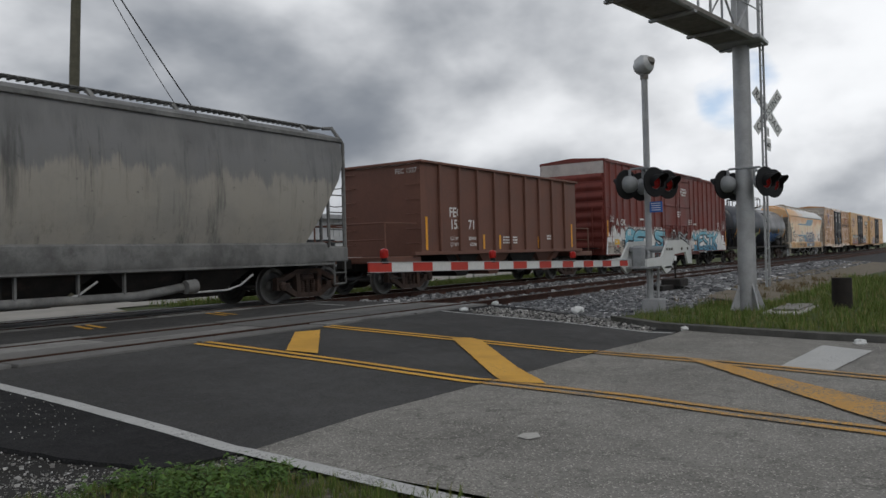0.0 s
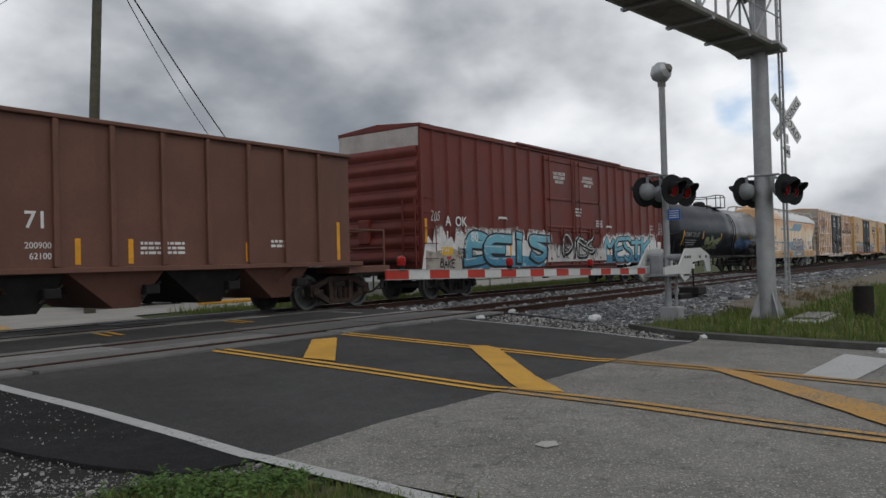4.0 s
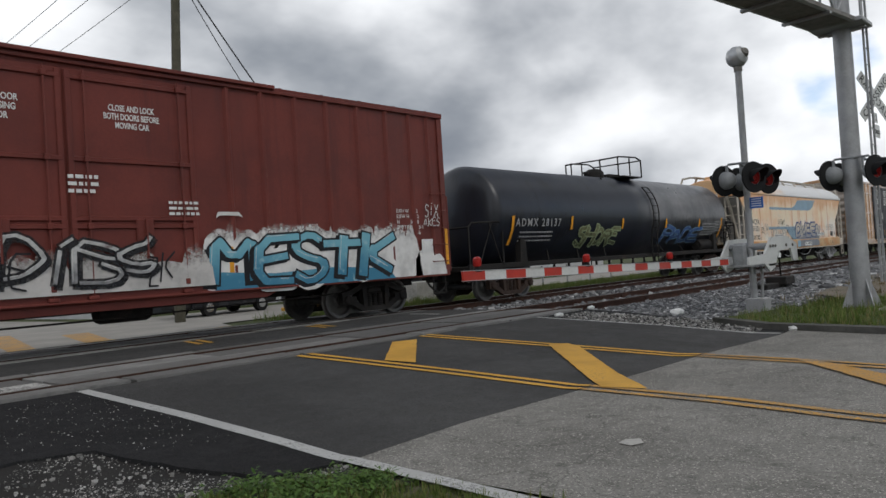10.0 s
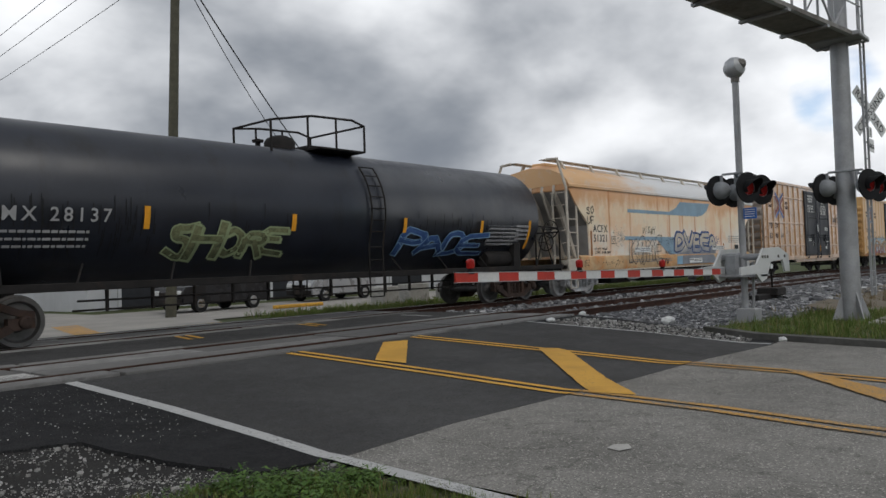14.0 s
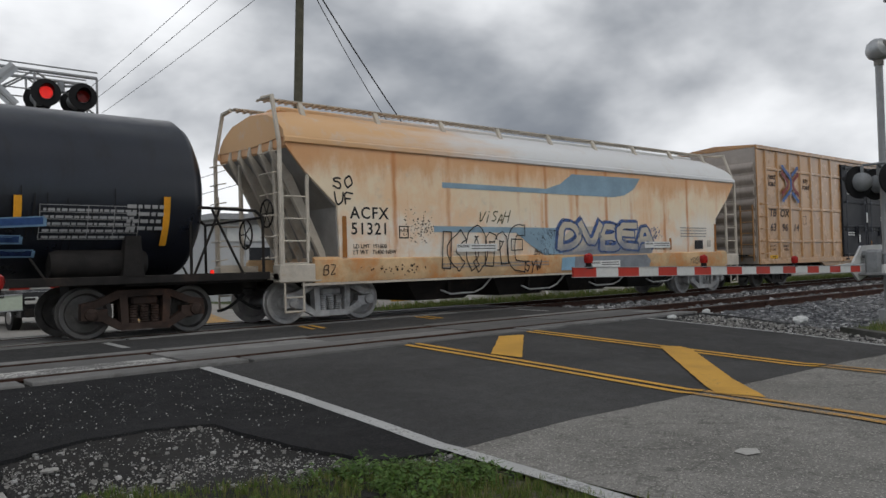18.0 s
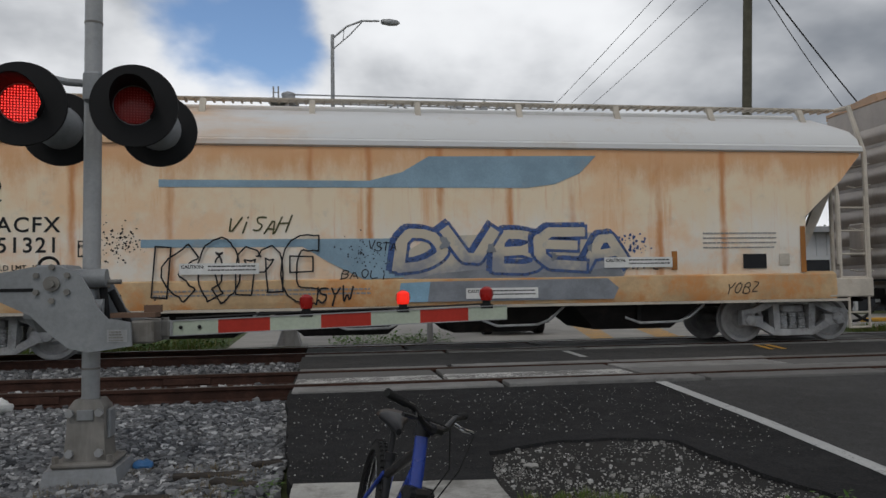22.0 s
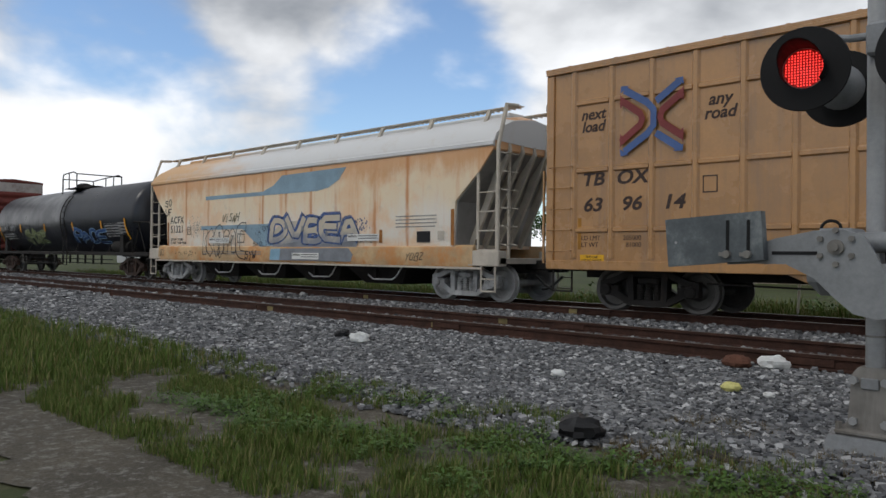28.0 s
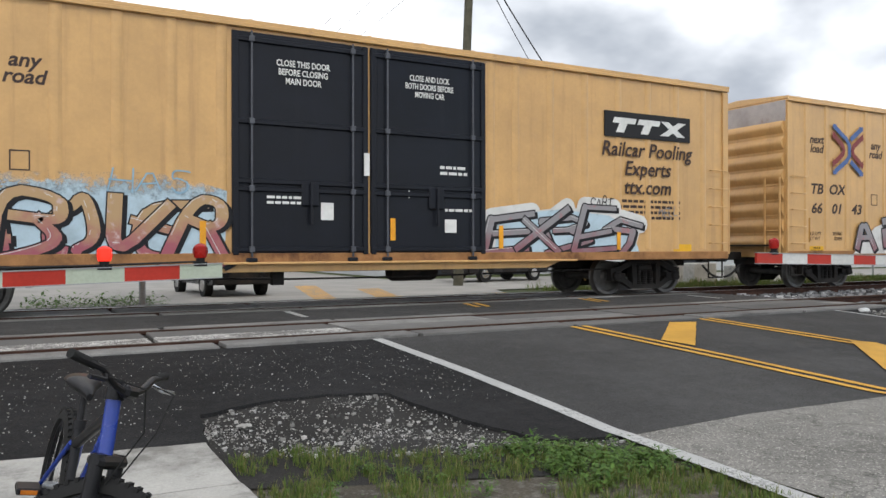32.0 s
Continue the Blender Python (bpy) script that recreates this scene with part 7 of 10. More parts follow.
specks(acf, -5.3, -4.5, 1.6, 2.2, Y - 0.002, 130, 36, SPRAY_BLACK, 0.006, 0.02)
specks(acf, -1.4, -0.5, 1.4, 1.95, Y - 0.005, 70, 37, SPRAY_BLACK, 0.006, 0.018)
tag(acf, "OANZ", 3.62, 4.15, 1.38, 1.52, Y - 0.006, 0.018, SPRAY_BLACK, 38)
specks(acf, 3.3, 4.0, 1.6, 2.0, Y - 0.005, 60, 39, SPRAY_NAVY, 0.008, 0.035)
specks(acf, -6.3, -4.6, 0.92, 1.15, -1.494, 45, 40, STEEL_DARK, 0.01, 0.03)
for x0, z in ((-3.95, 1.46), (3.15, 1.50), (0.7, 1.0)):
    yy = -1.508 if z < 1.48 else Y - 0.024
    part("notice_label", Mesh().box(x0, x0 + 1.25, yy - 0.003, yy, z - 0.1, z + 0.08), WHITE_PAINT, acf)
    sign_text("CAUTION:", 0.075, x0 + 0.03, yy - 0.004, z, BLACK_PAINT, acf, align="LEFT", bold=0.002)
    bars(acf, x0 + 0.45, x0 + 1.2, z + 0.02, yy - 0.003, 2, 0.06, 0.022, BLACK_PAINT, 5)
bars(acf, 5.0, 6.4, 1.98, Y - 0.001, 4, 0.085, 0.026, SLOPE_GREY, 21)
part("notice_label", Mesh().box(5.75, 6.2, Y - 0.003, Y, 1.36, 1.62), BLACK_PAINT, acf)
part("notice_label", Mesh().box(6.45, 6.65, Y - 0.003, Y, 1.42, 1.62), CREAM_FRAME, acf)
bars(acf, -4.35, -0.9, 1.08, -1.492, 2, 0.07, 0.03, SLOPE_GREY, 22)
RUST_STRIP = mat("faded orange strip", (0.36, 0.15, 0.04), 0.6, var=0.2, bump=0)
for x, z0, z1 in ((-6.86, 1.28, 2.1), (0.25, 1.5, 1.75), (4.45, 1.35, 1.68), (6.92, 1.28, 2.12)):
    stripe(acf, x, z0, z1, Y - 0.002, 0.10, RUST_STRIP)

GREY_CUT = [(8.1, 3.4), (7.9, 2.95), (7.25, 2.0), (6.85, 1.36)]
gry = covered_hopper(-73.55, 8.3, HOP_GREY, HOP_ROOF, HOP_FRAME, GREY_CUT, 4.25, 3.95, 1.36, (-6.7, -5.0, -3.4, -1.75, -0.15, 1.75, 3.4, 5.0, 6.7), 7.2,
                     "dirty grey rounded covered hopper car stained with cement", STEEL_BROWN, WHEEL, "brown", 0.12, HOP_FRAME, bays=3, w=1.36)
part("unloading_pipe", Mesh().cyl((-6.5, -1.25, 0.92), (5.0, -1.25, 0.92), 0.05, n=10), HOP_FRAME, gry)
part("unloading_pipe", Mesh().cyl((-6.0, -1.2, 0.42), (2.5, -1.2, 0.42), 0.09, n=12).cyl((2.5, -1.2, 0.42), (3.6, -1.2, 0.55), 0.09, n=12).cyl((3.5, -1.3, 0.54), (3.75, -1.3, 0.56), 0.14, n=12), HOP_FRAME, gry)
for x in (-5.0, -2.5, 0.2, 1.3, 2.2):
    part("pipe_hanger", Mesh().box(x - 0.02, x + 0.02, -1.27, -1.2, 0.40, 1.0), HOP_FRAME, gry)


# ---- open rock hopper ----
ROCK_BROWN = mat("oxide brown paint", (0.155, 0.075, 0.055), 0.6, var=0.12, scale=0.9, fine=16, fine_var=0.15, bump=0.05, streak=(0.09, 0.05, 0.04), streak_amt=0.35, streak_scale=3)


def rock_hopper(u):
    car = empty("open_hopper_car", None, "oxide brown open rock hopper car with ribbed sides", "hopper car", group="cars of the freight train")
    half, y, z0, z1 = 5.1, 1.45, 1.15, 3.68
    for s in (-1, 1):
        part("side_sheet", Mesh().box(-half, half, min(s * y, s * (y - 0.03)), max(s * y, s * (y - 0.03)), z0, z1), ROCK_BROWN, car)
        part("top_rail", Mesh().box(-half - 0.08, half + 0.08, min(s * (y - 0.05), s * (y + 0.09)), max(s * (y - 0.05), s * (y + 0.09)), z1, z1 + 0.08, 0.015), ROCK_BROWN, car)
        part("side_sill", Mesh().box(-half - 0.4, half + 0.4, min(s * (y - 0.05), s * (y + 0.07)), max(s * (y - 0.05), s * (y + 0.07)), z0 - 0.10, z0, 0.012), ROCK_BROWN, car)
    rib = Mesh().box(-0.05, 0.05, -y - 0.085, -y - 0.001, z0 + 0.01, z1 - 0.005, 0.01).data("side_rib", ROCK_BROWN)
    for k in range(9):
        x = -half + 0.9 + k * 1.03
        part("side_rib", rib, None, car, at=pose(x, 0, 0))
        part("side_rib", rib, None, car, at=pose(x, 0, 0, 0, 0, 180))
    for e in (-1, 1):
        part("end_sheet", Mesh().box(min(e * half, e * (half - 0.03)), max(e * half, e * (half - 0.03)), -y + 0.03, y - 0.03, z0 - 0.1, z1), ROCK_BROWN, car)
        part("top_rail", Mesh().box(min(e * half, e * (half + 0.1)), max(e * half, e * (half + 0.1)), -y, y, z1 - 0.001, z1 + 0.078, 0.015), ROCK_BROWN, car)
        part("end_floor", Mesh().box(min(e * half, e * (half + 1.55)), max(e * half, e * (half + 1.55)), -1.42, 1.42, 0.86, 1.04, 0.02), ROCK_BROWN, car)
        m = Mesh()
        for yy in (-1.3, 1.3):
            m.tube([(e * (half + 1.45), yy, 1.0), (e * (half + 1.45), yy, 1.95), (e * (half + 0.05), yy, 1.95)], 0.025, 7)
        m.cyl((e * (half + 1.45), -1.3, 1.95), (e * (half + 1.45), 1.3, 1.95), 0.025, n=7).cyl((e * (half + 1.45), -1.3, 1.5), (e * (half + 1.45), 1.3, 1.5), 0.02, n=7)
        part("end_railing", m, ROCK_BROWN, car)
        m = Mesh()
        for yy in (-1.2, 1.2):
            for k in range(6):
                z = 1.4 + k * 0.42
                m.tube([(e * half, yy - 0.22, z), (e * (half + 0.08), yy - 0.22, z), (e * (half + 0.08), yy + 0.22, z), (e * half, yy + 0.22, z)], 0.013, 6)
        part("end_ladder", m, ROCK_BROWN, car)
        part("sill_step", Mesh().tube([(e * (half + 1.4), -1.4, 0.9), (e * (half + 1.4), -1.4, 0.45), (e * (half + 0.9), -1.4, 0.45), (e * (half + 0.9), -1.4, 0.9)], 0.022, 6), STEEL_DARK, car)
        part("slope_sheet", Mesh().add([(e * half, -y + 0.05, 2.6), (e * half, y - 0.05, 2.6), (e * 2.9, y - 0.05, 0.75), (e * 2.9, -y + 0.05, 0.75)], [(0, 1, 2, 3)]), ROCK_BROWN, car)
    for k in range(4):
        x = -2.85 + k * 1.9
        m = Mesh().loft([[(x - 0.95, -1.35, 1.06), (x + 0.95, -1.35, 1.06), (x + 0.95, 1.35, 1.06), (x - 0.95, 1.35, 1.06)], [(x + 0.05, -1.1, 0.38), (x + 0.55, -1.1, 0.38), (x + 0.55, 1.1, 0.38), (x + 0.05, 1.1, 0.38)]])
        part("discharge_bay", m, ROCK_BROWN if k % 2 else STEEL_DARK, car, smooth=0)
        part("bay_latch", Mesh().box(x + 0.55, x + 0.85, -1.38, -1.18, 0.62, 0.80, 0.02).cyl((x + 0.5, -1.3, 0.55), (x + 0.9, -1.3, 0.85), 0.03, n=7), STEEL_DARK, car)
    part("load_floor", Mesh().box(-half + 0.04, half - 0.04, -y + 0.04, y - 0.04, 2.2, 2.25), STEEL_DARK, car)
    part("centre_sill", Mesh().box(-half - 1.5, half + 1.5, -0.3, 0.3, 0.66, 0.95), STEEL_DARK, car)
    yy = -y - 0.002
    sign_text("FEC", 0.40, -3.35, yy, 2.18, WHITE_PAINT, car, bold=0.006)
    sign_text("153", 0.40, -3.35, yy, 1.82, WHITE_PAINT, car, bold=0.006)
    sign_text("71", 0.40, -2.45, yy, 1.82, WHITE_PAINT, car, bold=0.006)
    sign_text("LD LMT\nLT WT", 0.15, -3.65, yy, 1.48, WHITE_PAINT, car, align="LEFT", line=1.2)
    sign_text("200900\n62100", 0.15, -2.2, yy, 1.48, WHITE_PAINT, car, align="RIGHT", line=1.2)
    t = sign_text("FEC 1537", 0.2, 0, 0, 0, WHITE_PAINT, car)
    t.matrix_basis = pose(-half - 0.004, -0.95, 3.42, 0, 0, -90)
    bars(car, -0.55, 0.4, 1.55, yy, 3, 0.09, 0.05, WHITE_PAINT, 31)
    bars(car, 2.6, 3.1, 1.6, yy, 2, 0.1, 0.06, WHITE_PAINT, 32)
    for x, z0_, z1_ in ((-4.85, 1.2, 2.15), (-1.75, 1.2, 1.65), (-0.75, 1.2, 1.65), (1.95, 1.2, 1.6), (4.7, 1.2, 2.1)):
        stripe(car, x, z0_, z1_, yy, 0.1)
    truck(car, -5.15, STEEL_BROWN, WHEEL, "brown")
    truck(car, 5.15, STEEL_BROWN, WHEEL, "brown")
    couplers(car, half + 1.5, half + 1.85)
    CARS.append((car, u))


rock_hopper(-57.13)


# ---- tank car ----
TANK_BLACK = mat("black tank paint", (0.014, 0.017, 0.026), 0.36, var=0.2, scale=0.7, fine=14, fine_var=0.15, bump=0.03, dirt=(0.036, 0.037, 0.042), dirt_amt=0.25, dirt_scale=0.5,
                 streak=(0.006, 0.006, 0.007), streak_amt=0.8, streak_scale=1.6, spec=0.5)
SPRAY_PALE_BLUE = mat("pale blue spray lines", (0.22, 0.36, 0.52), 0.55, var=0.2, bump=0)
NAVY_FILL = fade_paint("navy and blue spray paint", (0.012, 0.02, 0.07), (0.05, 0.11, 0.28), 1.2, 1.9, None, 0.2, 3.0)
TANK_TEXT = mat("chalky grey lettering", (0.36, 0.36, 0.36), 0.6, var=0.15, bump=0)


def tank_car(u):
    car = empty("tank_car", None, "black cylindrical tank car with green and blue graffiti", "tank car", group="cars of the freight train")
    r, zc, half = 1.47, 2.44, 8.4
    prof = [(-half, 0.02), (-half + 0.03, 0.45), (-half + 0.10, 0.85), (-half + 0.20, 1.17), (-half + 0.32, 1.37), (-half + 0.47, r), (-3.0, r), (-2.98, r + 0.008), (-0.3, r + 0.008), (-0.25, r + 0.03), (1.7, r + 0.03), (1.75, r + 0.008), (4.6, r + 0.008), (4.62, r), (half - 0.47, r), (half - 0.32, 1.37), (half - 0.20, 1.17), (half - 0.10, 0.85), (half - 0.03, 0.45), (half, 0.02)]
    part("tank", Mesh().lathe(prof, (0, 0, zc), (1, 0, 0), 64), TANK_BLACK, car, smooth=50)
    for s in (-1, 1):
        part("side_rail", Mesh().box(-half - 1.0, half + 1.0, min(s * 1.28, s * 1.36), max(s * 1.28, s * 1.36), 0.90, 1.04, 0.01), STEEL_DARK, car)
    for e in (-1, 1):
        part("end_sill", Mesh().box(min(e * (half - 1.6), e * (half + 1.0)), max(e * (half - 1.6), e * (half + 1.0)), -1.28, 1.28, 0.86, 1.0, 0.02).box(min(e * (half - 2.2), e * (half + 0.95)), max(e * (half - 2.2), e * (half + 0.95)), -0.3, 0.3, 0.62, 0.92), STEEL_DARK, car)
        for s in (-1, 1):
            part("saddle", Mesh().prism([(e * 6.75, 1.02), (e * 7.1, 1.02), (e * 7.05, 1.7), (e * 6.8, 1.7)], "y", s * 1.18, s * 1.36), STEEL_DARK, car)
            part("end_railing", Mesh().tube([(e * (half + 0.9), s * 1.3, 1.0), (e * (half + 0.9), s * 1.3, 2.05), (e * (half + 0.75), s * 1.3, 2.17), (e * (half - 0.35), s * 1.36, 2.2), (e * (half - 0.5), s * 1.36, 2.05), (e * (half - 0.5), s * 1.36, 1.0)], 0.028, 7)
                 .tube([(e * (half + 0.5), s * 1.3, 1.0), (e * (half - 0.1), s * 1.33, 2.18)], 0.022, 6).tube([(e * (half - 0.45), s * 1.34, 1.0), (e * (half + 0.05), s * 1.33, 2.18)], 0.022, 6), STEEL_DARK, car)
            for k in range(3):
                x = e * (2.2 + k * 1.7)
                part("tank_brace", Mesh().tube([(x, s * 1.32, 1.0), (x - e * 0.18, s * 1.15, 1.35)], 0.022, 6), STEEL_DARK, car)
        part("end_cross_rail", Mesh().cyl((e * (half + 0.9), -1.3, 2.05), (e * (half + 0.9), 1.3, 2.05), 0.026, n=7), STEEL_DARK, car)
    hw = Mesh().lathe([(-0.02, 0.26), (0.0, 0.29), (0.02, 0.26)], (half + 0.75, -0.9, 1.75), (1, 0, 0), 18, caps=False)
    for k in range(5):
        a = k * 2 * math.pi / 5
        hw.cyl((half + 0.75, -0.9, 1.75), (half + 0.75, -0.9 + 0.27 * math.cos(a), 1.75 + 0.27 * math.sin(a)), 0.012, n=5)
    part("hand_brake_wheel", hw, STEEL_DARK, car)
    part("brake_cylinder", Mesh().lathe([(-0.9, 0.02), (-0.9, 0.2), (-0.8, 0.24), (0.5, 0.24), (0.6, 0.2), (0.6, 0.02)], (6.6, -1.05, 1.25), (1, 0, 0), 16), STEEL_DARK, car)
    # top platform with railing, manway, valves and ladders
    part("top_platform", Mesh().box(0.0, 1.4, -1.0, 1.0, 3.86, 3.90), STEEL_DARK, car)
    part("manway", Mesh().lathe([(0, 0.36), (0.26, 0.36), (0.36, 0.30), (0.42, 0.18), (0.44, 0.02)], (-0.35, 0, 3.80), (0, 0, 1), 20), STEEL_DARK, car)
    part("relief_valve", Mesh().cyl((-0.95, 0, 3.78), (-0.95, 0, 4.1), 0.06, n=10).cyl((-0.95, 0, 4.03), (-0.95, 0, 4.08), 0.13, n=10), STEEL_DARK, car)
    part("valve_box", Mesh().box(0.25, 1.1, -0.3, 0.3, 3.88, 4.05, 0.03), STEEL_DARK, car)
    for s in (-1, 1):
        part("platform_railing", Mesh().tube([(-1.1, s * 0.7, 3.70), (-1.1, s * 0.7, 4.42), (-0.2, s * 0.98, 4.56), (1.0, s * 1.0, 4.60), (1.38, s * 1.0, 4.5), (1.38, s * 1.0, 3.88)], 0.028, 7)
             .cyl((-0.3, s * 0.97, 3.80), (-0.3, s * 0.97, 4.53), 0.026, n=7).cyl((0.5, s * 1.0, 3.88), (0.5, s * 1.0, 4.60), 0.026, n=7), STEEL_DARK, car)
        m = Mesh()
        pts = []
        for k in range(9):
            a = radians(42 - k * 10)
            pts.append((s * (r + 0.09) * math.cos(a), zc + (r + 0.09) * math.sin(a)))
        pts += [(s * 1.42, 1.6), (s * 1.42, 0.45)]
        pts = [p for p in pts if p[1] > 1.9 or p[1] in (1.6, 0.45)]
        for x in (1.02, 1.46):
            m.tube([(x, a, b) for a, b in pts], 0.022, 6)
        for a, b in pts:
            m.cyl((1.02, a, b), (1.46, a, b), 0.014, n=6)
        for b in (1.3, 1.0, 0.72):
            m.cyl((1.02, s * 1.42, b), (1.46, s * 1.42, b), 0.014, n=6)
        part("side_ladder", m, STEEL_DARK, car)
    part("platform_railing", Mesh().cyl((1.38, -1.0, 4.5), (1.38, 1.0, 4.5), 0.026, n=7), STEEL_DARK, car)
    part("platform_railing", Mesh().cyl((-1.1, -0.7, 4.42), (-1.1, 0.7, 4.42), 0.026, n=7), STEEL_DARK, car)
    part("brake_rod", Mesh().tube([(-5.5, -1.1, 0.72), (5.5, -1.1, 0.72)], 0.02, 6).tube([(-5.5, -0.9, 0.55), (5.5, -0.9, 0.55)], 0.02, 6), STEEL_DARK, car)
    for k in range(12):
        part("rod_hanger", Mesh().box(-5.0 + k * 0.85, -4.96 + k * 0.85, -1.12, -1.05, 0.52, 0.92), STEEL_DARK, car)

    def wrap(ob):
        """Lay flat paint on the round tank."""
        me = ob.data.copy()
        off = ob.matrix_basis.translation.copy()
        for v in me.vertices:
            p = v.co + off
            a = (p.z - zc) / r
            lift = r + 0.035 - (p.y + r) * 1.0
            v.co = Vector((p.x, -lift * math.cos(a), zc + lift * math.sin(a)))
        ob.data = me
        ob.matrix_basis = Matrix.Identity(4)

    def painted(make):
        before = set(car.children)
        make()
        for ob in set(car.children) - before:
            bm = bmesh.new()
            bm.from_mesh(ob.data)
            bmesh.ops.triangulate(bm, faces=bm.faces[:])
            for _ in range(2):
                long = [e for e in bm.edges if e.calc_length() > 0.22]
                if long:
                    bmesh.ops.subdivide_edges(bm, edges=long, cuts=1)
                    bmesh.ops.triangulate(bm, faces=[f for f in bm.faces if len(f.verts) > 3])
            bm.to_mesh(ob.data)
            bm.free()
            wrap(ob)

    yy = -r
    painted(lambda: sign_text("ADMX 28137", 0.32, -6.2, yy, 2.06, TANK_TEXT, car, spacing=1.35, bold=0.003))
    painted(lambda: bars(car, -7.1, -5.4, 1.86, yy, 3, 0.13, 0.045, TANK_TEXT, 41))
    painted(lambda: bars(car, 6.8, 7.4, 2.15, yy, 4, 0.12, 0.06, TANK_TEXT, 42))
    painted(lambda: piece(car, "SHORE", -4.0, -1.4, 1.3, 2.06, yy, 152, 0.15, 0.03, SPRAY_GREEN, OLIVE_FADE, None, lean=0.12, loose=0.1, lap=0.16))
    painted(lambda: piece(car, "PADE", 2.1, 5.2, 1.28, 2.05, yy, 161, 0.20, 0.018, SPRAY_PALE_BLUE, NAVY_FILL, SPRAY_PALE_BLUE, lean=0.15, loose=0.1, lap=0.2, cast=(0.03, -0.02)))
    for x, z0, z1 in ((-7.5, 1.5, 2.35), (-4.4, 1.95, 2.35), (-1.15, 1.95, 2.3), (2.2, 1.95, 2.3), (5.2, 1.95, 2.3), (7.45, 1.5, 2.35)):
        painted(lambda: stripe(car, x, z0, z1, yy, 0.11))
    def drips():
        rng = random.Random(77)
        lines = []
        for x0, x1, n in ((-7.4, -4.2, 70), (-3.9, -1.2, 22), (1.8, 4.9, 40), (5.2, 7.4, 24), (-0.3, 1.7, 26)):
            for _ in range(n):
                x, z = rng.uniform(x0, x1), rng.uniform(1.75, 2.5)
                lines.append([(x, z), (x + rng.uniform(-0.01, 0.01), z - rng.uniform(0.12, 0.5))])
        part("paint_drip", ink(lines, yy + 0.012, 0.022, taper=0.3), HOSE, car, "black runs of tar down the tank", smooth=0)["kind"] = "stuff"
    painted(drips)
    # inspection table
    def table():
        m = Mesh()
        for k in range(6):
            m.box(5.5, 7.0, yy - 0.003, yy, 1.62 + k * 0.11, 1.628 + k * 0.11)
        for x in (5.5, 6.2, 6.6, 6.99):
            m.box(x, x + 0.008, yy - 0.003, yy, 1.62, 2.18)
        part("inspection_table", m, TANK_TEXT, car, smooth=0)
        bars(car, 5.55, 6.95, 2.08, yy, 5, 0.11, 0.04, TANK_TEXT, 43)
    painted(table)
    truck(car, -7.2, STEEL_BROWN, WHEEL, "brown")
    truck(car, 7.2, STEEL_BROWN, WHEEL, "brown")
    couplers(car, half + 1.0, half + 1.3)
    CARS.append((car, u))


tank_car(-20.1)


# ---- crossing signals ----
GALV = mat("galvanised steel", (0.34, 0.345, 0.35), 0.5, 0.35, var=0.14, scale=3, fine=30, fine_var=0.15, bump=0.06, dirt=(0.22, 0.22, 0.21), dirt_amt=0.25, streak=(0.2, 0.2, 0.2), streak_amt=0.3)
CAST_GREY = mat("painted cast grey", (0.25, 0.26, 0.27), 0.55, 0.1, var=0.14, scale=3, fine=30, fine_var=0.2, bump=0.06, dirt=(0.13, 0.13, 0.125), dirt_amt=0.3)
CAST_DARK = mat("grimy cast base", (0.20, 0.19, 0.175), 0.7, 0.1, var=0.25, scale=5, bump=0.12, dirt=(0.09, 0.075, 0.06), dirt_amt=0.4, streak=(0.3, 0.29, 0.27), streak_amt=0.4, streak_scale=8)
PLATE_GREY = mat("blotched counterweight plate", (0.12, 0.135, 0.145), 0.6, 0.2, var=0.3, scale=3, bump=0.08, dirt=(0.26, 0.28, 0.28), dirt_amt=0.4, dirt_scale=3)
HOOD = mat("matt black hood", (0.012, 0.012, 0.013), 0.7, var=0.2, bump=0.03)
RED_GLASS = mat("dark red lens", (0.20, 0.012, 0.010), 0.2, var=0.2, bump=0)
LED_ON = glow("lit red diodes", (1.0, 0.06, 0.05), 1.5)
LED_DIM = glow("half-lit red diodes", (0.30, 0.012, 0.010), 0.10)
LENS_BACK_ON = glow("red lamp face, lit", (0.30, 0.006, 0.005), 0.22)
GATE_RED = mat("red reflective sheeting", (0.42, 0.035, 0.022), 0.45, var=0.12, scale=3, bump=0.02, dirt=(0.2, 0.05, 0.04), dirt_amt=0.15)
GATE_WHITE = mat("greenish white sheeting", (0.42, 0.47, 0.38), 0.5, var=0.08, scale=3, bump=0.02, dirt=(0.28, 0.3, 0.25), dirt_amt=0.2)
GATE_WHITE_FAR = mat("white reflective sheeting", (0.55, 0.56, 0.55), 0.5, var=0.08, bump=0.02)
SIGN_WHITE = mat("white sign face", (0.62, 0.63, 0.62), 0.5, var=0.08, bump=0.02)
SIGN_BACK = mat("bare aluminium sign back", (0.45, 0.46, 0.47), 0.45, 0.5, var=0.12, bump=0.03)
BLUE_SIGN = mat("blue enamel sign", (0.025, 0.12, 0.42), 0.45, var=0.1, bump=0)


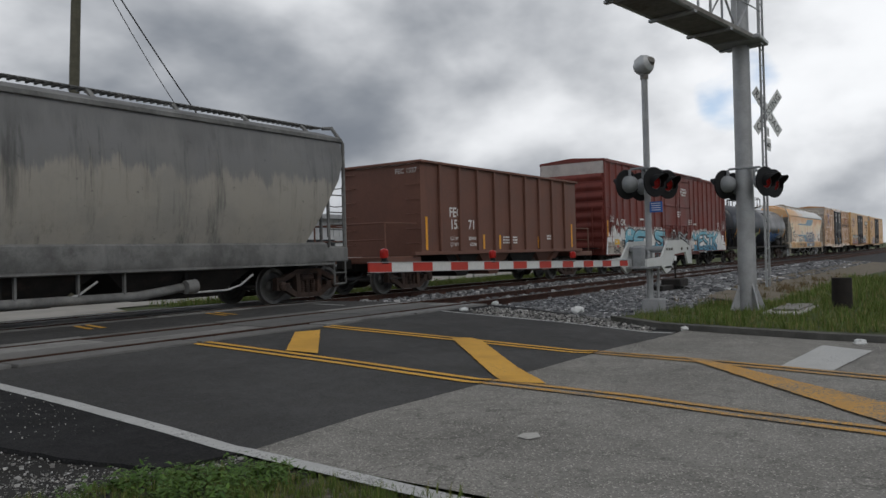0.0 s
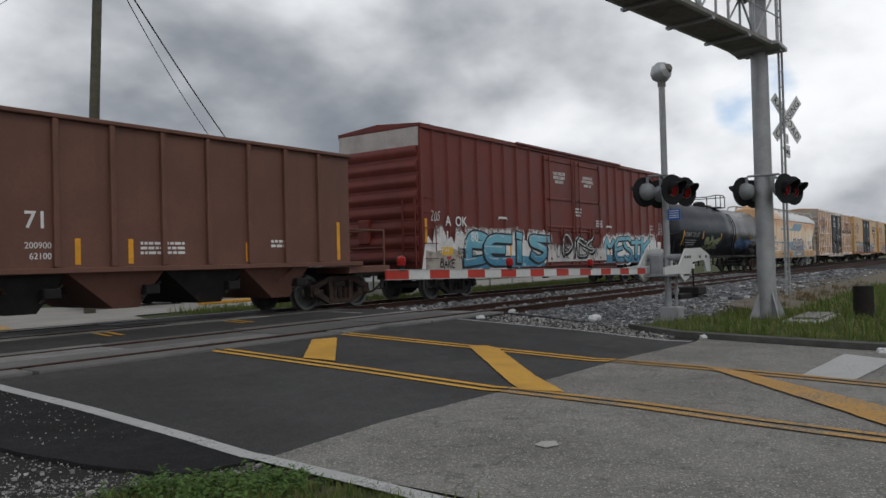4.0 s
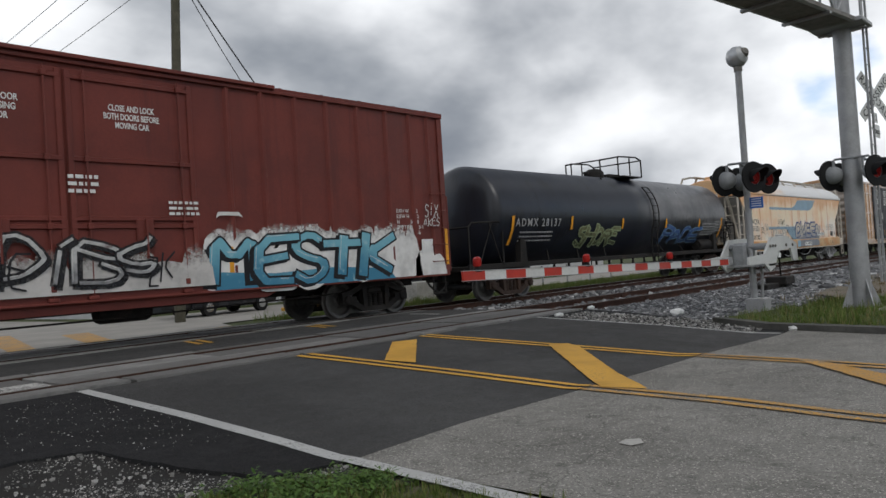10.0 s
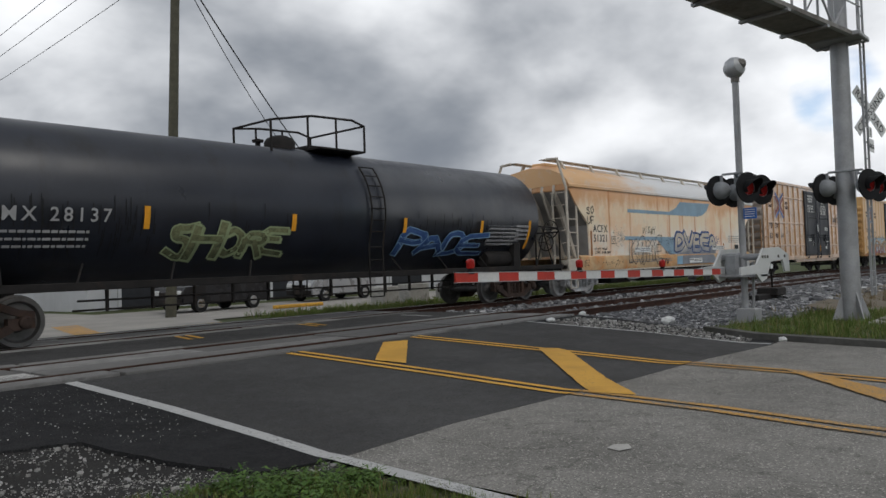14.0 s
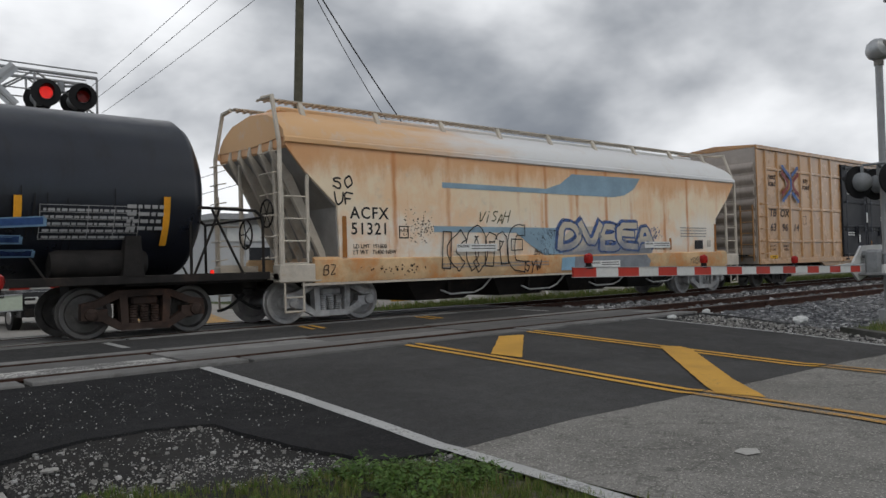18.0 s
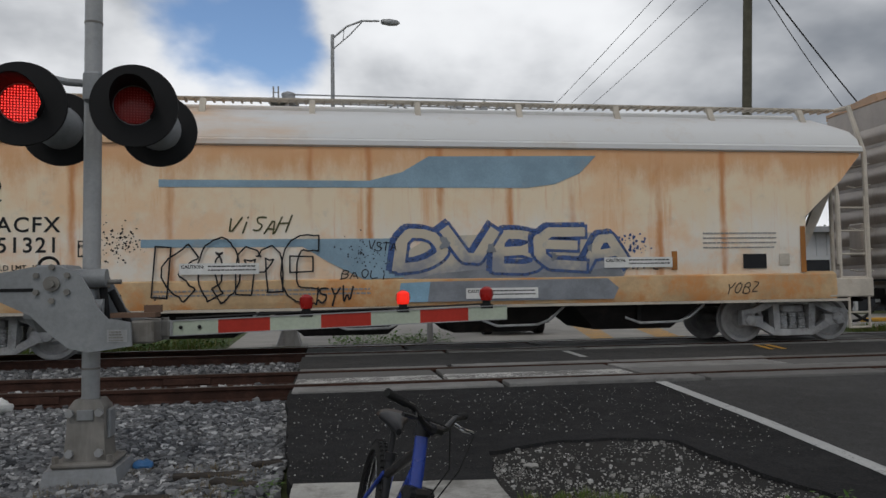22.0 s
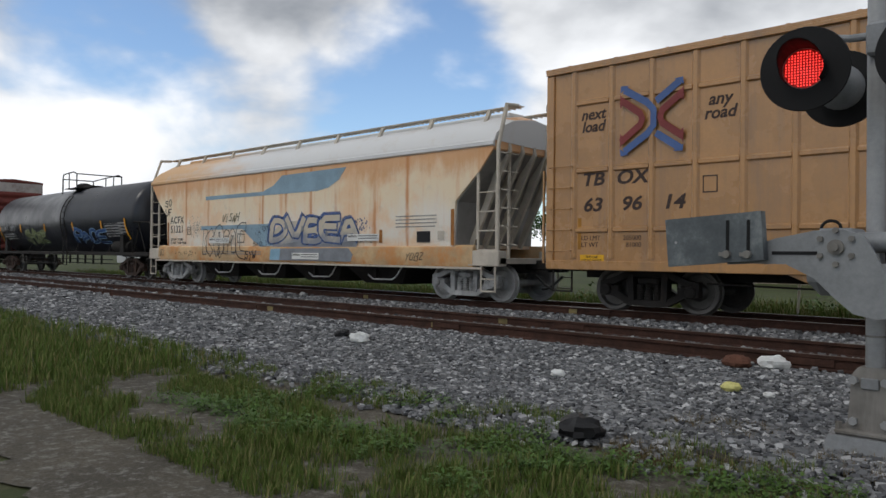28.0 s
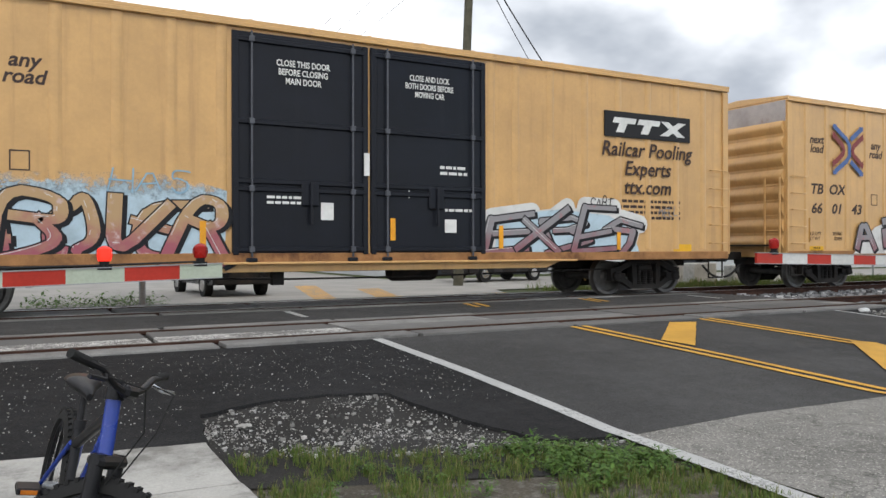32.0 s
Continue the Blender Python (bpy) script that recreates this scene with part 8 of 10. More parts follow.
def lamp_head(parent, x, y, z, turn, state):
    """One round signal: background disc with a deep hood, housing and diode lens, facing -y before it is turned."""
    rot = pose(x, y, z, 0, 0, turn)
    h = part("signal_head", Mesh().lathe([(0.02, 0.305), (0.0, 0.31), (-0.015, 0.305), (-0.02, 0.15), (0.0, 0.145)], (0, 0, 0), (0, 1, 0), 40, caps=False)
             .lathe([(0.022, 0.305), (0.03, 0.20), (0.05, 0.17)], (0, 0, 0), (0, 1, 0), 28, caps=False), [HOOD], parent)
    h.matrix_basis = rot
    part("housing", Mesh().lathe([(0.03, 0.18), (0.12, 0.175), (0.20, 0.14), (0.24, 0.08), (0.25, 0.02)], (0, 0, 0), (0, 1, 0), 24).cyl((0, 0.1, 0.15), (0, 0.1, 0.30), 0.03, n=8), CAST_GREY, h)
    m = Mesh()
    n = 28
    r, top = 0.155, []
    for k in range(n + 1):
        a = radians(-40 + 260 * k / n)
        d = 0.30 * (0.35 + 0.65 * max(0.0, math.sin(a)) ** 0.7) if math.sin(a) > 0 else 0.10
        top.append((a, d))
    for (a, d), (b, e) in zip(top, top[1:]):
        for rr, flip in ((r, False), (r - 0.006, True)):
            q = [(rr * math.cos(a), -0.015, rr * math.sin(a)), (rr * math.cos(b), -0.015, rr * math.sin(b)), (rr * math.cos(b), -0.015 - e, rr * math.sin(b) - 0.0), (rr * math.cos(a), -0.015 - d, rr * math.sin(a))]
            m.add(q, [(3, 2, 1, 0) if flip else (0, 1, 2, 3)])
    part("visor", m, HOOD, h)
    part("lens", Mesh().lathe([(0.0, 0.146), (-0.008, 0.10), (-0.012, 0.02)], (0, 0, 0), (0, 1, 0), 28), LENS_BACK_ON if state == 2 else RED_GLASS, h)
    part("lens_rim", Mesh().lathe([(-0.015, 0.150), (-0.022, 0.147), (-0.015, 0.142)], (0, 0, 0), (0, 1, 0), 28, caps=False), CAST_GREY, h)
    if state:
        d = Mesh()
        s = 0.0205
        for i in range(-6, 7):
            for j in range(-6, 7):
                if math.hypot(i, j) < 6.6:
                    d.box(i * s - 0.0046, i * s + 0.0046, -0.019, -0.013, j * s - 0.0046, j * s + 0.0046)
        part("diode_grid", d, LED_ON if state == 2 else LED_DIM, h, smooth=0)
    return h


def flasher(parent, x, y, z, lit=(2, 1), back=(0, 0), lens=0.39, reach=0.42, turn=8):
    """A pair of signals each way on a crossarm."""
    arm = Mesh().tube([(x - lens, y - 0.06, z + 0.30), (x - 0.2, y - 0.02, z + 0.27), (x, y - 0.02, z + 0.26), (x + 0.2, y - 0.02, z + 0.28), (x + lens, y - 0.06, z + 0.33)], 0.03, 10)
    arm.box(x - 0.07, x + 0.07, y - 0.12, y + 0.1, z + 0.10, z + 0.34, 0.02)
    for sx in (-1, 1):
        arm.box(x + sx * lens - 0.04, x + sx * lens + 0.04, y - reach + 0.1, y + reach - 0.1, z + 0.285, z + 0.325, 0.01)
    part("crossarm", arm, CAST_GREY, parent)
    for sx, s in ((-1, lit[0]), (1, lit[1])):
        lamp_head(parent, x + sx * lens, y - reach, z, turn, s)
    for sx, s in ((-1, back[0]), (1, back[1])):
        lamp_head(parent, x + sx * lens, y + reach, z - 0.01, 180 + turn, s)


def gate_light(parent, x, y, z, lit):
    g = part("gate_light", Mesh().lathe([(-0.03, 0.02), (-0.03, 0.045), (0.0, 0.052), (0.06, 0.05), (0.075, 0.03), (0.078, 0.01)], (x, y, z + 0.06), (0, 0, 1), 18), GATE_LAMP_ON if lit else RED_LAMP, parent)
    part("lamp_base", Mesh().cyl((x, y, z - 0.01), (x, y, z + 0.035), 0.035, n=10).box(x - 0.05, x + 0.05, y - 0.018, y + 0.018, z - 0.035, z + 0.0), HOOD, g)
    part("lamp_ring", Mesh().lathe([(-0.012, 0.056), (0.0, 0.06), (0.012, 0.056)], (x, y - 0.005, z + 0.085), (0, 1, 0.15), 18, caps=False), RED_LAMP, g)
    return g


GATE_LAMP_ON = glow("lit red gate lamp", (0.9, 0.02, 0.008), 0.7)
RED_LAMP = mat("red plastic lamp", (0.32, 0.015, 0.012), 0.25, var=0.1, bump=0)


def arm_stripes(parent, x0, x1, z0, z1, y, h, n, start, red, white, step):
    """A gate arm from x0 to x1 with red and white fields of equal length."""
    def zc(x):
        return z0 + (z1 - z0) * (x - x0) / (x1 - x0)
    x, k = x0, 0
    cuts = [x0] + [start + i * step for i in range(n) if min(x0, x1) < start + i * step < max(x0, x1)] + [x1]
    for a, b in zip(cuts, cuts[1:]):
        k += 1
        part("arm_field", Mesh().prism([(a, zc(a) - h / 2), (b, zc(b) - h / 2), (b, zc(b) + h / 2), (a, zc(a) + h / 2)], "y", y - 0.012, y + 0.012), white if k % 2 else red, parent, smooth=0)
    part("arm_rail", Mesh().prism([(x0, zc(x0) + h / 2), (x1, zc(x1) + h / 2), (x1, zc(x1) + h / 2 + 0.008), (x0, zc(x0) + h / 2 + 0.008)], "y", y - 0.02, y + 0.02)
         .prism([(x0, zc(x0) - h / 2 - 0.008), (x1, zc(x1) - h / 2 - 0.008), (x1, zc(x1) - h / 2), (x0, zc(x0) - h / 2)], "y", y - 0.02, y + 0.02), GALV, parent)


def bolts(parent, places, r, axis, material, depth=0.02):
    for p in places:
        part("bolt", Mesh().cyl(p, tuple(a + b * depth for a, b in zip(p, axis)), r, n=6), material, parent)


# near gate: signal mast with a counterweighted arm over the pavement
def near_gate():
    g = empty("crossing_gate", pose(-0.03, 0, 0), "grey crossing signal mast with lowered red-and-white gate arm", "crossing gate")
    px, py = -1.84, 5.93
    part("mast", Mesh().cyl((px, py, 0.1), (px, py, 5.6), 0.066, n=20), GALV, g)
    part("mast_joint", Mesh().cyl((px, py, 0.50), (px, py, 0.515), 0.069, n=20).cyl((px, py, 3.2), (px, py, 3.215), 0.069, n=20), CAST_DARK, g)
    b = part("junction_base", Mesh().loft([[(px - 0.15, py - 0.15, -0.17), (px + 0.15, py - 0.15, -0.17), (px + 0.15, py + 0.15, -0.17), (px - 0.15, py + 0.15, -0.17)],
                                       [(px - 0.135, py - 0.13, 0.05), (px + 0.135, py - 0.13, 0.05), (px + 0.135, py + 0.13, 0.05), (px - 0.135, py + 0.13, 0.05)],
                                       [(px - 0.13, py - 0.12, 0.22), (px + 0.13, py - 0.12, 0.22), (px + 0.13, py + 0.12, 0.22), (px - 0.13, py + 0.12, 0.22)],
                                       [(px - 0.09, py - 0.09, 0.28), (px + 0.09, py - 0.09, 0.28), (px + 0.09, py + 0.09, 0.28), (px - 0.09, py + 0.09, 0.28)]]), CAST_DARK, g, smooth=30)
    part("base_flange", Mesh().box(px - 0.22, px + 0.22, py - 0.22, py + 0.22, -0.21, -0.165, 0.015), CAST_DARK, b)
    part("base_door", Mesh().box(px - 0.06, px + 0.06, py - 0.145, py - 0.13, 0.13, 0.21, 0.005).box(px + 0.13, px + 0.16, py - 0.06, py + 0.1, -0.02, 0.2, 0.01), CAST_GREY, b)
    bolts(b, [(px + sx * 0.105, py - 0.14, z) for sx in (-1, 1) for z in (0.19, -0.11)], 0.032, (0, -1, 0), GALV, 0.035)
    bolts(b, [(px + sx * 0.19, py - 0.19, -0.17) for sx in (-1, 1)], 0.026, (0, 0, 1), CAST_DARK, 0.05)
    part("foundation", Mesh().loft([[(px - 0.31, py - 0.31, -0.5), (px + 0.31, py - 0.31, -0.5), (px + 0.31, py + 0.31, -0.5), (px - 0.31, py + 0.31, -0.5)],
                                    [(px - 0.25, py - 0.25, -0.212), (px + 0.25, py - 0.25, -0.212), (px + 0.25, py + 0.25, -0.212), (px - 0.25, py + 0.25, -0.212)]]), CAST_GREY, g, smooth=0)
    flasher(g, px + 0.02, py, 2.46, (2, 1))
    # mechanism box behind the cheek plate
    mech = part("gate_mechanism", Mesh().box(px - 0.42, px - 0.02, py - 0.30, py + 0.2, 0.80, 1.30, 0.10).cyl((px - 0.1, py - 0.1, 1.20), (px + 0.14, py - 0.1, 1.20), 0.07, n=16).cyl((px - 0.05, py - 0.1, 0.98), (px + 0.12, py - 0.1, 0.98), 0.06, n=14), CAST_GREY, g)
    part("lifting_ring", Mesh().tube([(px - 0.28 + 0.07 * math.cos(a), py - 0.1, 1.30 + 0.06 * math.sin(a)) for a in [math.pi * k / 8 for k in range(9)]], 0.012, 6), HOOD, mech)
    part("mast_clamp", Mesh().box(px - 0.10, px + 0.12, py - 0.09, py + 0.09, 1.12, 1.20, 0.01).cyl((px + 0.1, py - 0.08, 1.17), (px + 0.24, py - 0.08, 1.17), 0.018, n=8), CAST_DARK, mech)
    part("arm_spring", Mesh().cyl((px + 0.10, py - 0.06, 1.15), (px + 0.14, py - 0.06, 0.72), 0.03, n=10).cyl((px + 0.14, py + 0.02, 1.10), (px + 0.34, py - 0.0, 0.72), 0.03, n=10), HOOD, mech)
    y0, y1 = 5.47, 5.50
    cheek = [(-2.76, 1.10), (-2.40, 1.22), (-2.12, 1.275), (-1.93, 1.28), (-1.80, 1.24), (-1.72, 1.10), (-1.66, 0.97), (-1.60, 0.90), (-1.44, 0.87), (-1.43, 0.70), (-1.72, 0.66), (-1.86, 0.69), (-1.98, 0.79), (-2.12, 0.93), (-2.32, 1.03), (-2.60, 1.03), (-2.76, 1.02)]
    c = part("cheek_plate", Mesh().prism(cheek, "y", y0, y1), CAST_GREY, g, smooth=0)
    part("cheek_plate", Mesh().prism(cheek, "y", py + 0.26, py + 0.29), CAST_GREY, g, smooth=0)
    part("plate_slot", Mesh().box(-2.42, -2.10, y0 - 0.004, y0 - 0.001, 1.10, 1.125), HOOD, c)
    hx, hz = -1.975, 1.155
    part("pivot_hub", Mesh().cyl((hx, y0, hz), (hx, y0 - 0.02, hz), 0.055, n=18).cyl((hx, y0 - 0.02, hz), (hx, y0 - 0.05, hz), 0.03, n=6), CAST_DARK, c)
    bolts(c, [(hx + 0.12 * math.cos(a), y0, hz + 0.12 * math.sin(a)) for a in [k * math.pi / 3 + math.pi / 6 for k in range(6)]], 0.022, (0, -1, 0), CAST_DARK, 0.022)
    part("maker_plate", Mesh().box(-1.60, -1.46, y0 - 0.004, y0 - 0.001, 0.73, 0.82), GALV, c)
    bars(c, -1.585, -1.475, 0.80, y0 - 0.005, 4, 0.02, 0.008, CAST_DARK, 1, "plate_print")
    w = part("counterweight", Mesh().prism([(-3.24, 1.375), (-2.47, 1.425), (-2.445, 1.06), (-3.21, 0.995)], "y", y0 - 0.09, y0 - 0.005), PLATE_GREY, g, smooth=0)
    for sx in (-2.72, -2.56):
        part("weight_slot", Mesh().box(sx - 0.012, sx + 0.012, y0 - 0.096, y0 - 0.091, 1.10, 1.36), HOOD, w)
        part("weight_bolt", Mesh().cyl((sx, y0 - 0.09, 1.10), (sx, y0 - 0.13, 1.10), 0.03, n=8).box(sx - 0.06, sx + 0.02, y0 - 0.115, y0 - 0.1, 1.085, 1.115), CAST_DARK, w)
    part("weight_bolt", Mesh().cyl((-3.14, y0 - 0.09, 1.19), (-3.14, y0 - 0.10, 1.19), 0.012, n=8), GALV, w)
    # arm adapter and arm
    part("arm_adapter", Mesh().box(-1.46, -1.30, 5.55, 6.05, 0.71, 0.88, 0.015).box(-1.33, -1.24, 5.82, 5.92, 0.74, 0.87, 0.01).cyl((-1.28, 5.87, 0.72), (-1.28, 5.87, 0.89), 0.03, n=10), CAST_DARK, g)
    part("arm_board", Mesh().box(-1.62, -1.30, 5.62, 5.80, 0.90, 0.935).box(-1.40, -1.28, 5.70, 5.78, 0.935, 0.99), mat("rough brown board", (0.16, 0.10, 0.07), 0.85), g)
    arm = part("gate_arm", Mesh().box(-1.26, -1.22, 5.84, 5.90, 0.75, 0.86), GALV, g)
    arm_stripes(arm, -1.25, 1.432, 0.803, 0.879, 5.87, 0.105, 9, -0.88, GATE_RED, GATE_WHITE, 0.3975)
    bolts(arm, [(-1.16, 5.856, 0.81), (-1.02, 5.856, 0.812)], 0.016, (0, -1, 0), HOOD, 0.01)
    for x, lit in ((-0.2, False), (0.573, True), (1.264, False)):
        gate_light(arm, x, 5.87, 0.803 + (x + 1.25) / 2.682 * 0.076 + 0.075, lit)
    part("arm_cable", Mesh().tube([(-1.2, 5.885, 0.88), (-0.2, 5.885, 0.915), (0.57, 5.885, 0.93), (1.26, 5.885, 0.95)], 0.008, 5), HOSE, arm)


near_gate()


def crossbuck(parent, x, y, z, s, back=False, turn=0.0, words=False):
    """Two crossed boards."""
    col = SIGN_BACK if back else SIGN_WHITE
    for a, off in ((45, 0.0), (-45, 0.014)):
        b = part("crossbuck_board", Mesh().box(-s, s, -0.006, 0.006, -0.115, 0.115), col, parent)
        b.matrix_basis = pose(x, y - off, z, 0, 0, turn) @ pose(0, 0, 0, 0, a, 0)
        if back:
            part("board_rib", Mesh().box(-s, s, -0.03, -0.007, -0.03, 0.03), GALV, b)
        if words:
            t = sign_text("RAILROAD" if a > 0 else "CROSSING", 0.21, 0, -0.008, -0.075, BLACK_PAINT, b, spacing=1.15)
    return parent


# gate across the road, with its own signals, bell and blue notice
def road_gate():
    g = empty("crossing_gate", pose(0.01, -0.045, 0), "grey crossing signal with bell and long lowered gate arm", "crossing gate")
    px, py = 15.86, 5.27
    part("mast", Mesh().cyl((px, py, -0.32), (px, py, 4.72), 0.066, n=16), GALV, g)
    part("bell", Mesh().lathe([(-0.20, 0.02), (-0.19, 0.12), (-0.10, 0.20), (0.02, 0.22), (0.13, 0.17), (0.19, 0.06), (0.20, 0.01)], (px, py, 4.92), (-0.3, -0.9, 0.2), 22), SIGN_BACK, g)
    part("bell_mouth", Mesh().cyl((px - 0.03, py - 0.15, 4.98), (px - 0.06, py - 0.20, 5.0), 0.11, 0.07, n=16), CAST_DARK, g)
    part("bell_collar", Mesh().cyl((px, py, 4.62), (px, py, 4.76), 0.085, n=14), CAST_DARK, g)
    part("base_box", Mesh().box(px - 0.18, px + 0.18, py - 0.26, py + 0.12, -0.32, 0.02, 0.015), GALV, g)
    flasher(g, px, py, 2.42, (1, 1), reach=0.30, turn=-24)
    part("notice_sign", Mesh().box(px - 0.11, px - 0.085, py - 0.34, py - 0.08, 1.82, 2.04, 0.004), BLUE_SIGN, g)
    m = Mesh()
    for k in range(4):
        m.box(px - 0.114, px - 0.111, py - 0.31, py - 0.11, 1.86 + k * 0.045, 1.875 + k * 0.045)
    part("small_print", m, WHITE_PAINT, g, smooth=0)
    part("gate_mechanism", Mesh().box(px - 0.16, px + 0.16, py + 0.06, py + 0.34, 0.62, 1.14, 0.05).cyl((px, py - 0.36, 1.05), (px, py + 0.42, 1.05), 0.07, n=12), CAST_GREY, g)
    part("mounting_plate", Mesh().box(px - 0.25, px + 0.25, py - 0.42, py + 0.46, 0.66, 0.70), GALV, g)
    for sy in (-0.40, 0.44):
        part("cheek_plate", Mesh().prism([(px - 1.3, 0.72), (px - 1.3, 0.86), (px - 0.45, 0.90), (px - 0.05, 1.22), (px + 0.9, 1.24), (px + 1.5, 1.08), (px + 1.55, 0.72), (px + 1.25, 0.72), (px + 1.1, 0.98), (px + 0.35, 0.94), (px + 0.1, 0.62), (px - 0.2, 0.55), (px - 0.5, 0.72)], "y", py + sy - 0.02, py + sy + 0.02), GATE_WHITE_FAR, g, smooth=0)
    bolts(g, [(px + dx, py - 0.425, 1.05) for dx in (-0.15, 0.0, 0.15, 0.8, 1.2)], 0.03, (0, -1, 0), CAST_DARK)
    part("conduit", Mesh().tube([(px + 0.1, py - 0.12, -0.1), (px + 0.12, py - 0.14, 0.5), (px + 0.05, py - 0.16, 0.95)], 0.03, 8), GALV, g)
    arm = part("gate_arm", Mesh().box(px - 1.5, px - 1.15, py - 0.06, py + 0.02, 0.74, 0.88, 0.01), GALV, g)
    arm_stripes(arm, 6.72, px - 1.4, 0.945, 0.80, 5.2, 0.105, 24, 6.72 + 0.4, GATE_WHITE_FAR, GATE_RED, 0.406)
    for x in (7.0, 9.4, 12.0):
        gate_light(arm, x, 5.2, 0.945 - (x - 6.72) / 7.74 * 0.145 + 0.075, False)


road_gate()


# cantilever masts
def cantilever(px, py, base, top, z0, z1, ax, ay, length, label, near):
    g = empty("cantilever_mast", None, label, "signal mast")
    part("mast", Mesh().cyl((px, py, base), (px, py, top), 0.185, 0.165, n=24), GALV, g)
    part("mast_cap", Mesh().lathe([(0, 0.175), (0.05, 0.17), (0.09, 0.08), (0.1, 0.01)], (px, py, top), (0, 0, 1), 20), GALV, g)
    part("base_plate", Mesh().box(px - 0.45, px + 0.45, py - 0.45, py + 0.45, base - 0.02, base + 0.04, 0.01), CAST_DARK, g)
    for k in range(4):
        a = radians(45 + 90 * k)
        c, s = math.cos(a), math.sin(a)
        m = Mesh().add([(px + 0.18 * c - 0.012 * s, py + 0.18 * s + 0.012 * c, base + 0.04), (px + 0.42 * c - 0.012 * s, py + 0.42 * s + 0.012 * c, base + 0.04), (px + 0.18 * c - 0.012 * s, py + 0.18 * s + 0.012 * c, base + 0.62),
                        (px + 0.18 * c + 0.012 * s, py + 0.18 * s - 0.012 * c, base + 0.04), (px + 0.42 * c + 0.012 * s, py + 0.42 * s - 0.012 * c, base + 0.04), (px + 0.18 * c + 0.012 * s, py + 0.18 * s - 0.012 * c, base + 0.62)],
                       [(0, 1, 2), (5, 4, 3), (0, 3, 4, 1), (1, 4, 5, 2), (2, 5, 3, 0)])
        part("gusset", m, GALV, g, smooth=0)
    d = math.hypot(ax, ay)
    ux, uy = ax / d, ay / d
    nx, ny = -uy, ux

    def at(s, w, z):
        return (px + ux * s + nx * w, py + uy * s + ny * w, z)

    for w in (-0.38, 0.38):
        part("lower_chord", Mesh().cyl(at(-0.3, w, z0), at(length, w, z0), 0.05, n=10), GALV, g)
        part("upper_chord", Mesh().cyl(at(-0.3, w, z1), at(length, w, z1), 0.04, n=10), GALV, g)
        n = int(length / 1.15)
        for k in range(n + 1):
            s = k * length / n
            part("truss_post", Mesh().cyl(at(s, w, z0), at(s, w, z1), 0.026, n=6), GALV, g)
            if k < n:
                a, b = (z0, z1) if k % 2 else (z1, z0)
                part("truss_brace", Mesh().cyl(at(s, w, a), at(s + length / n, w, b), 0.022, n=6), GALV, g)
        part("hand_rail", Mesh().cyl(at(0, w * 1.15, z1 + 0.12), at(length, w * 1.15, z1 + 0.12), 0.018, n=6).cyl(at(0, w * 1.15, (z0 + z1) / 2), at(length, w * 1.15, (z0 + z1) / 2), 0.016, n=6), GALV, g)
    n = int(length / 1.5)
    for k in range(n + 1):
        s = k * length / n
        m = Mesh()
        m.add([at(s - 0.05, -0.45, z0 - 0.09), at(s + 0.05, -0.45, z0 - 0.09), at(s + 0.05, 0.45, z0 - 0.09), at(s - 0.05, 0.45, z0 - 0.09), at(s - 0.05, -0.45, z0 - 0.04), at(s + 0.05, -0.45, z0 - 0.04), at(s + 0.05, 0.45, z0 - 0.04), at(s - 0.05, 0.45, z0 - 0.04)],
              [(0, 1, 5, 4), (1, 2, 6, 5), (2, 3, 7, 6), (3, 0, 4, 7), (4, 5, 6, 7), (3, 2, 1, 0)])
        part("cross_member", m, GALV, g)
    part("walkway_grating", Mesh().add([at(-0.4, -0.43, z0 + 0.05), at(length, -0.43, z0 + 0.05), at(length, 0.43, z0 + 0.05), at(-0.4, 0.43, z0 + 0.05), at(-0.4, -0.43, z0 - 0.03), at(length, -0.43, z0 - 0.03), at(length, 0.43, z0 - 0.03), at(-0.4, 0.43, z0 - 0.03)],
                                       [(0, 1, 2, 3), (7, 6, 5, 4), (4, 5, 1, 0), (5, 6, 2, 1), (6, 7, 3, 2), (7, 4, 0, 3)]), CAST_DARK, g, smooth=0)
    part("mast_bracket", Mesh().box(px - 0.5, px + 0.3, py - 0.5, py + 0.5, z0 - 0.05, z0 + 0.05, 0.02), GALV, g)
    part("mast_bracket", Mesh().box(px - 0.45, px + 0.25, py - 0.42, py + 0.42, z1 - 0.05, z1 + 0.05, 0.02), GALV, g)
    return g


mr = cantilever(17.21, 3.59, -0.33, 8.2, 5.35, 6.55, -4.63, 0.64, 9.5, "tall grey cantilever signal mast beside the road with crossbuck", True)
part("ladder", ladder_mesh(17.42, 3.22, 0.2, 8.6, 0.30, 26, 0.012), GALV, mr)
crossbuck(mr, 17.8, 3.22, 3.95, 0.62, turn=-22, words=True)
crossbuck(mr, 14.6, 3.55, 6.3, 0.62, turn=0, words=True)
part("track_count_sign", Mesh().box(17.55, 18.05, 3.215, 3.23, 3.12, 3.38).box(17.68, 17.92, 3.215, 3.23, 3.42, 3.62), SIGN_WHITE, mr)
sign_text("TRACKS", 0.13, 17.8, 3.212, 3.19, BLACK_PAINT, mr)
sign_text("2", 0.17, 17.8, 3.212, 3.46, BLACK_PAINT, mr)
part("sign_bracket", Mesh().cyl((17.45, 3.25, 3.95), (17.85, 3.25, 3.95), 0.02, n=6).cyl((17.45, 3.25, 3.3), (17.8, 3.25, 3.3), 0.02, n=6), GALV, mr)
flasher(mr, 17.45, 3.55, 2.40, (1, 1), reach=0.42, turn=-24)

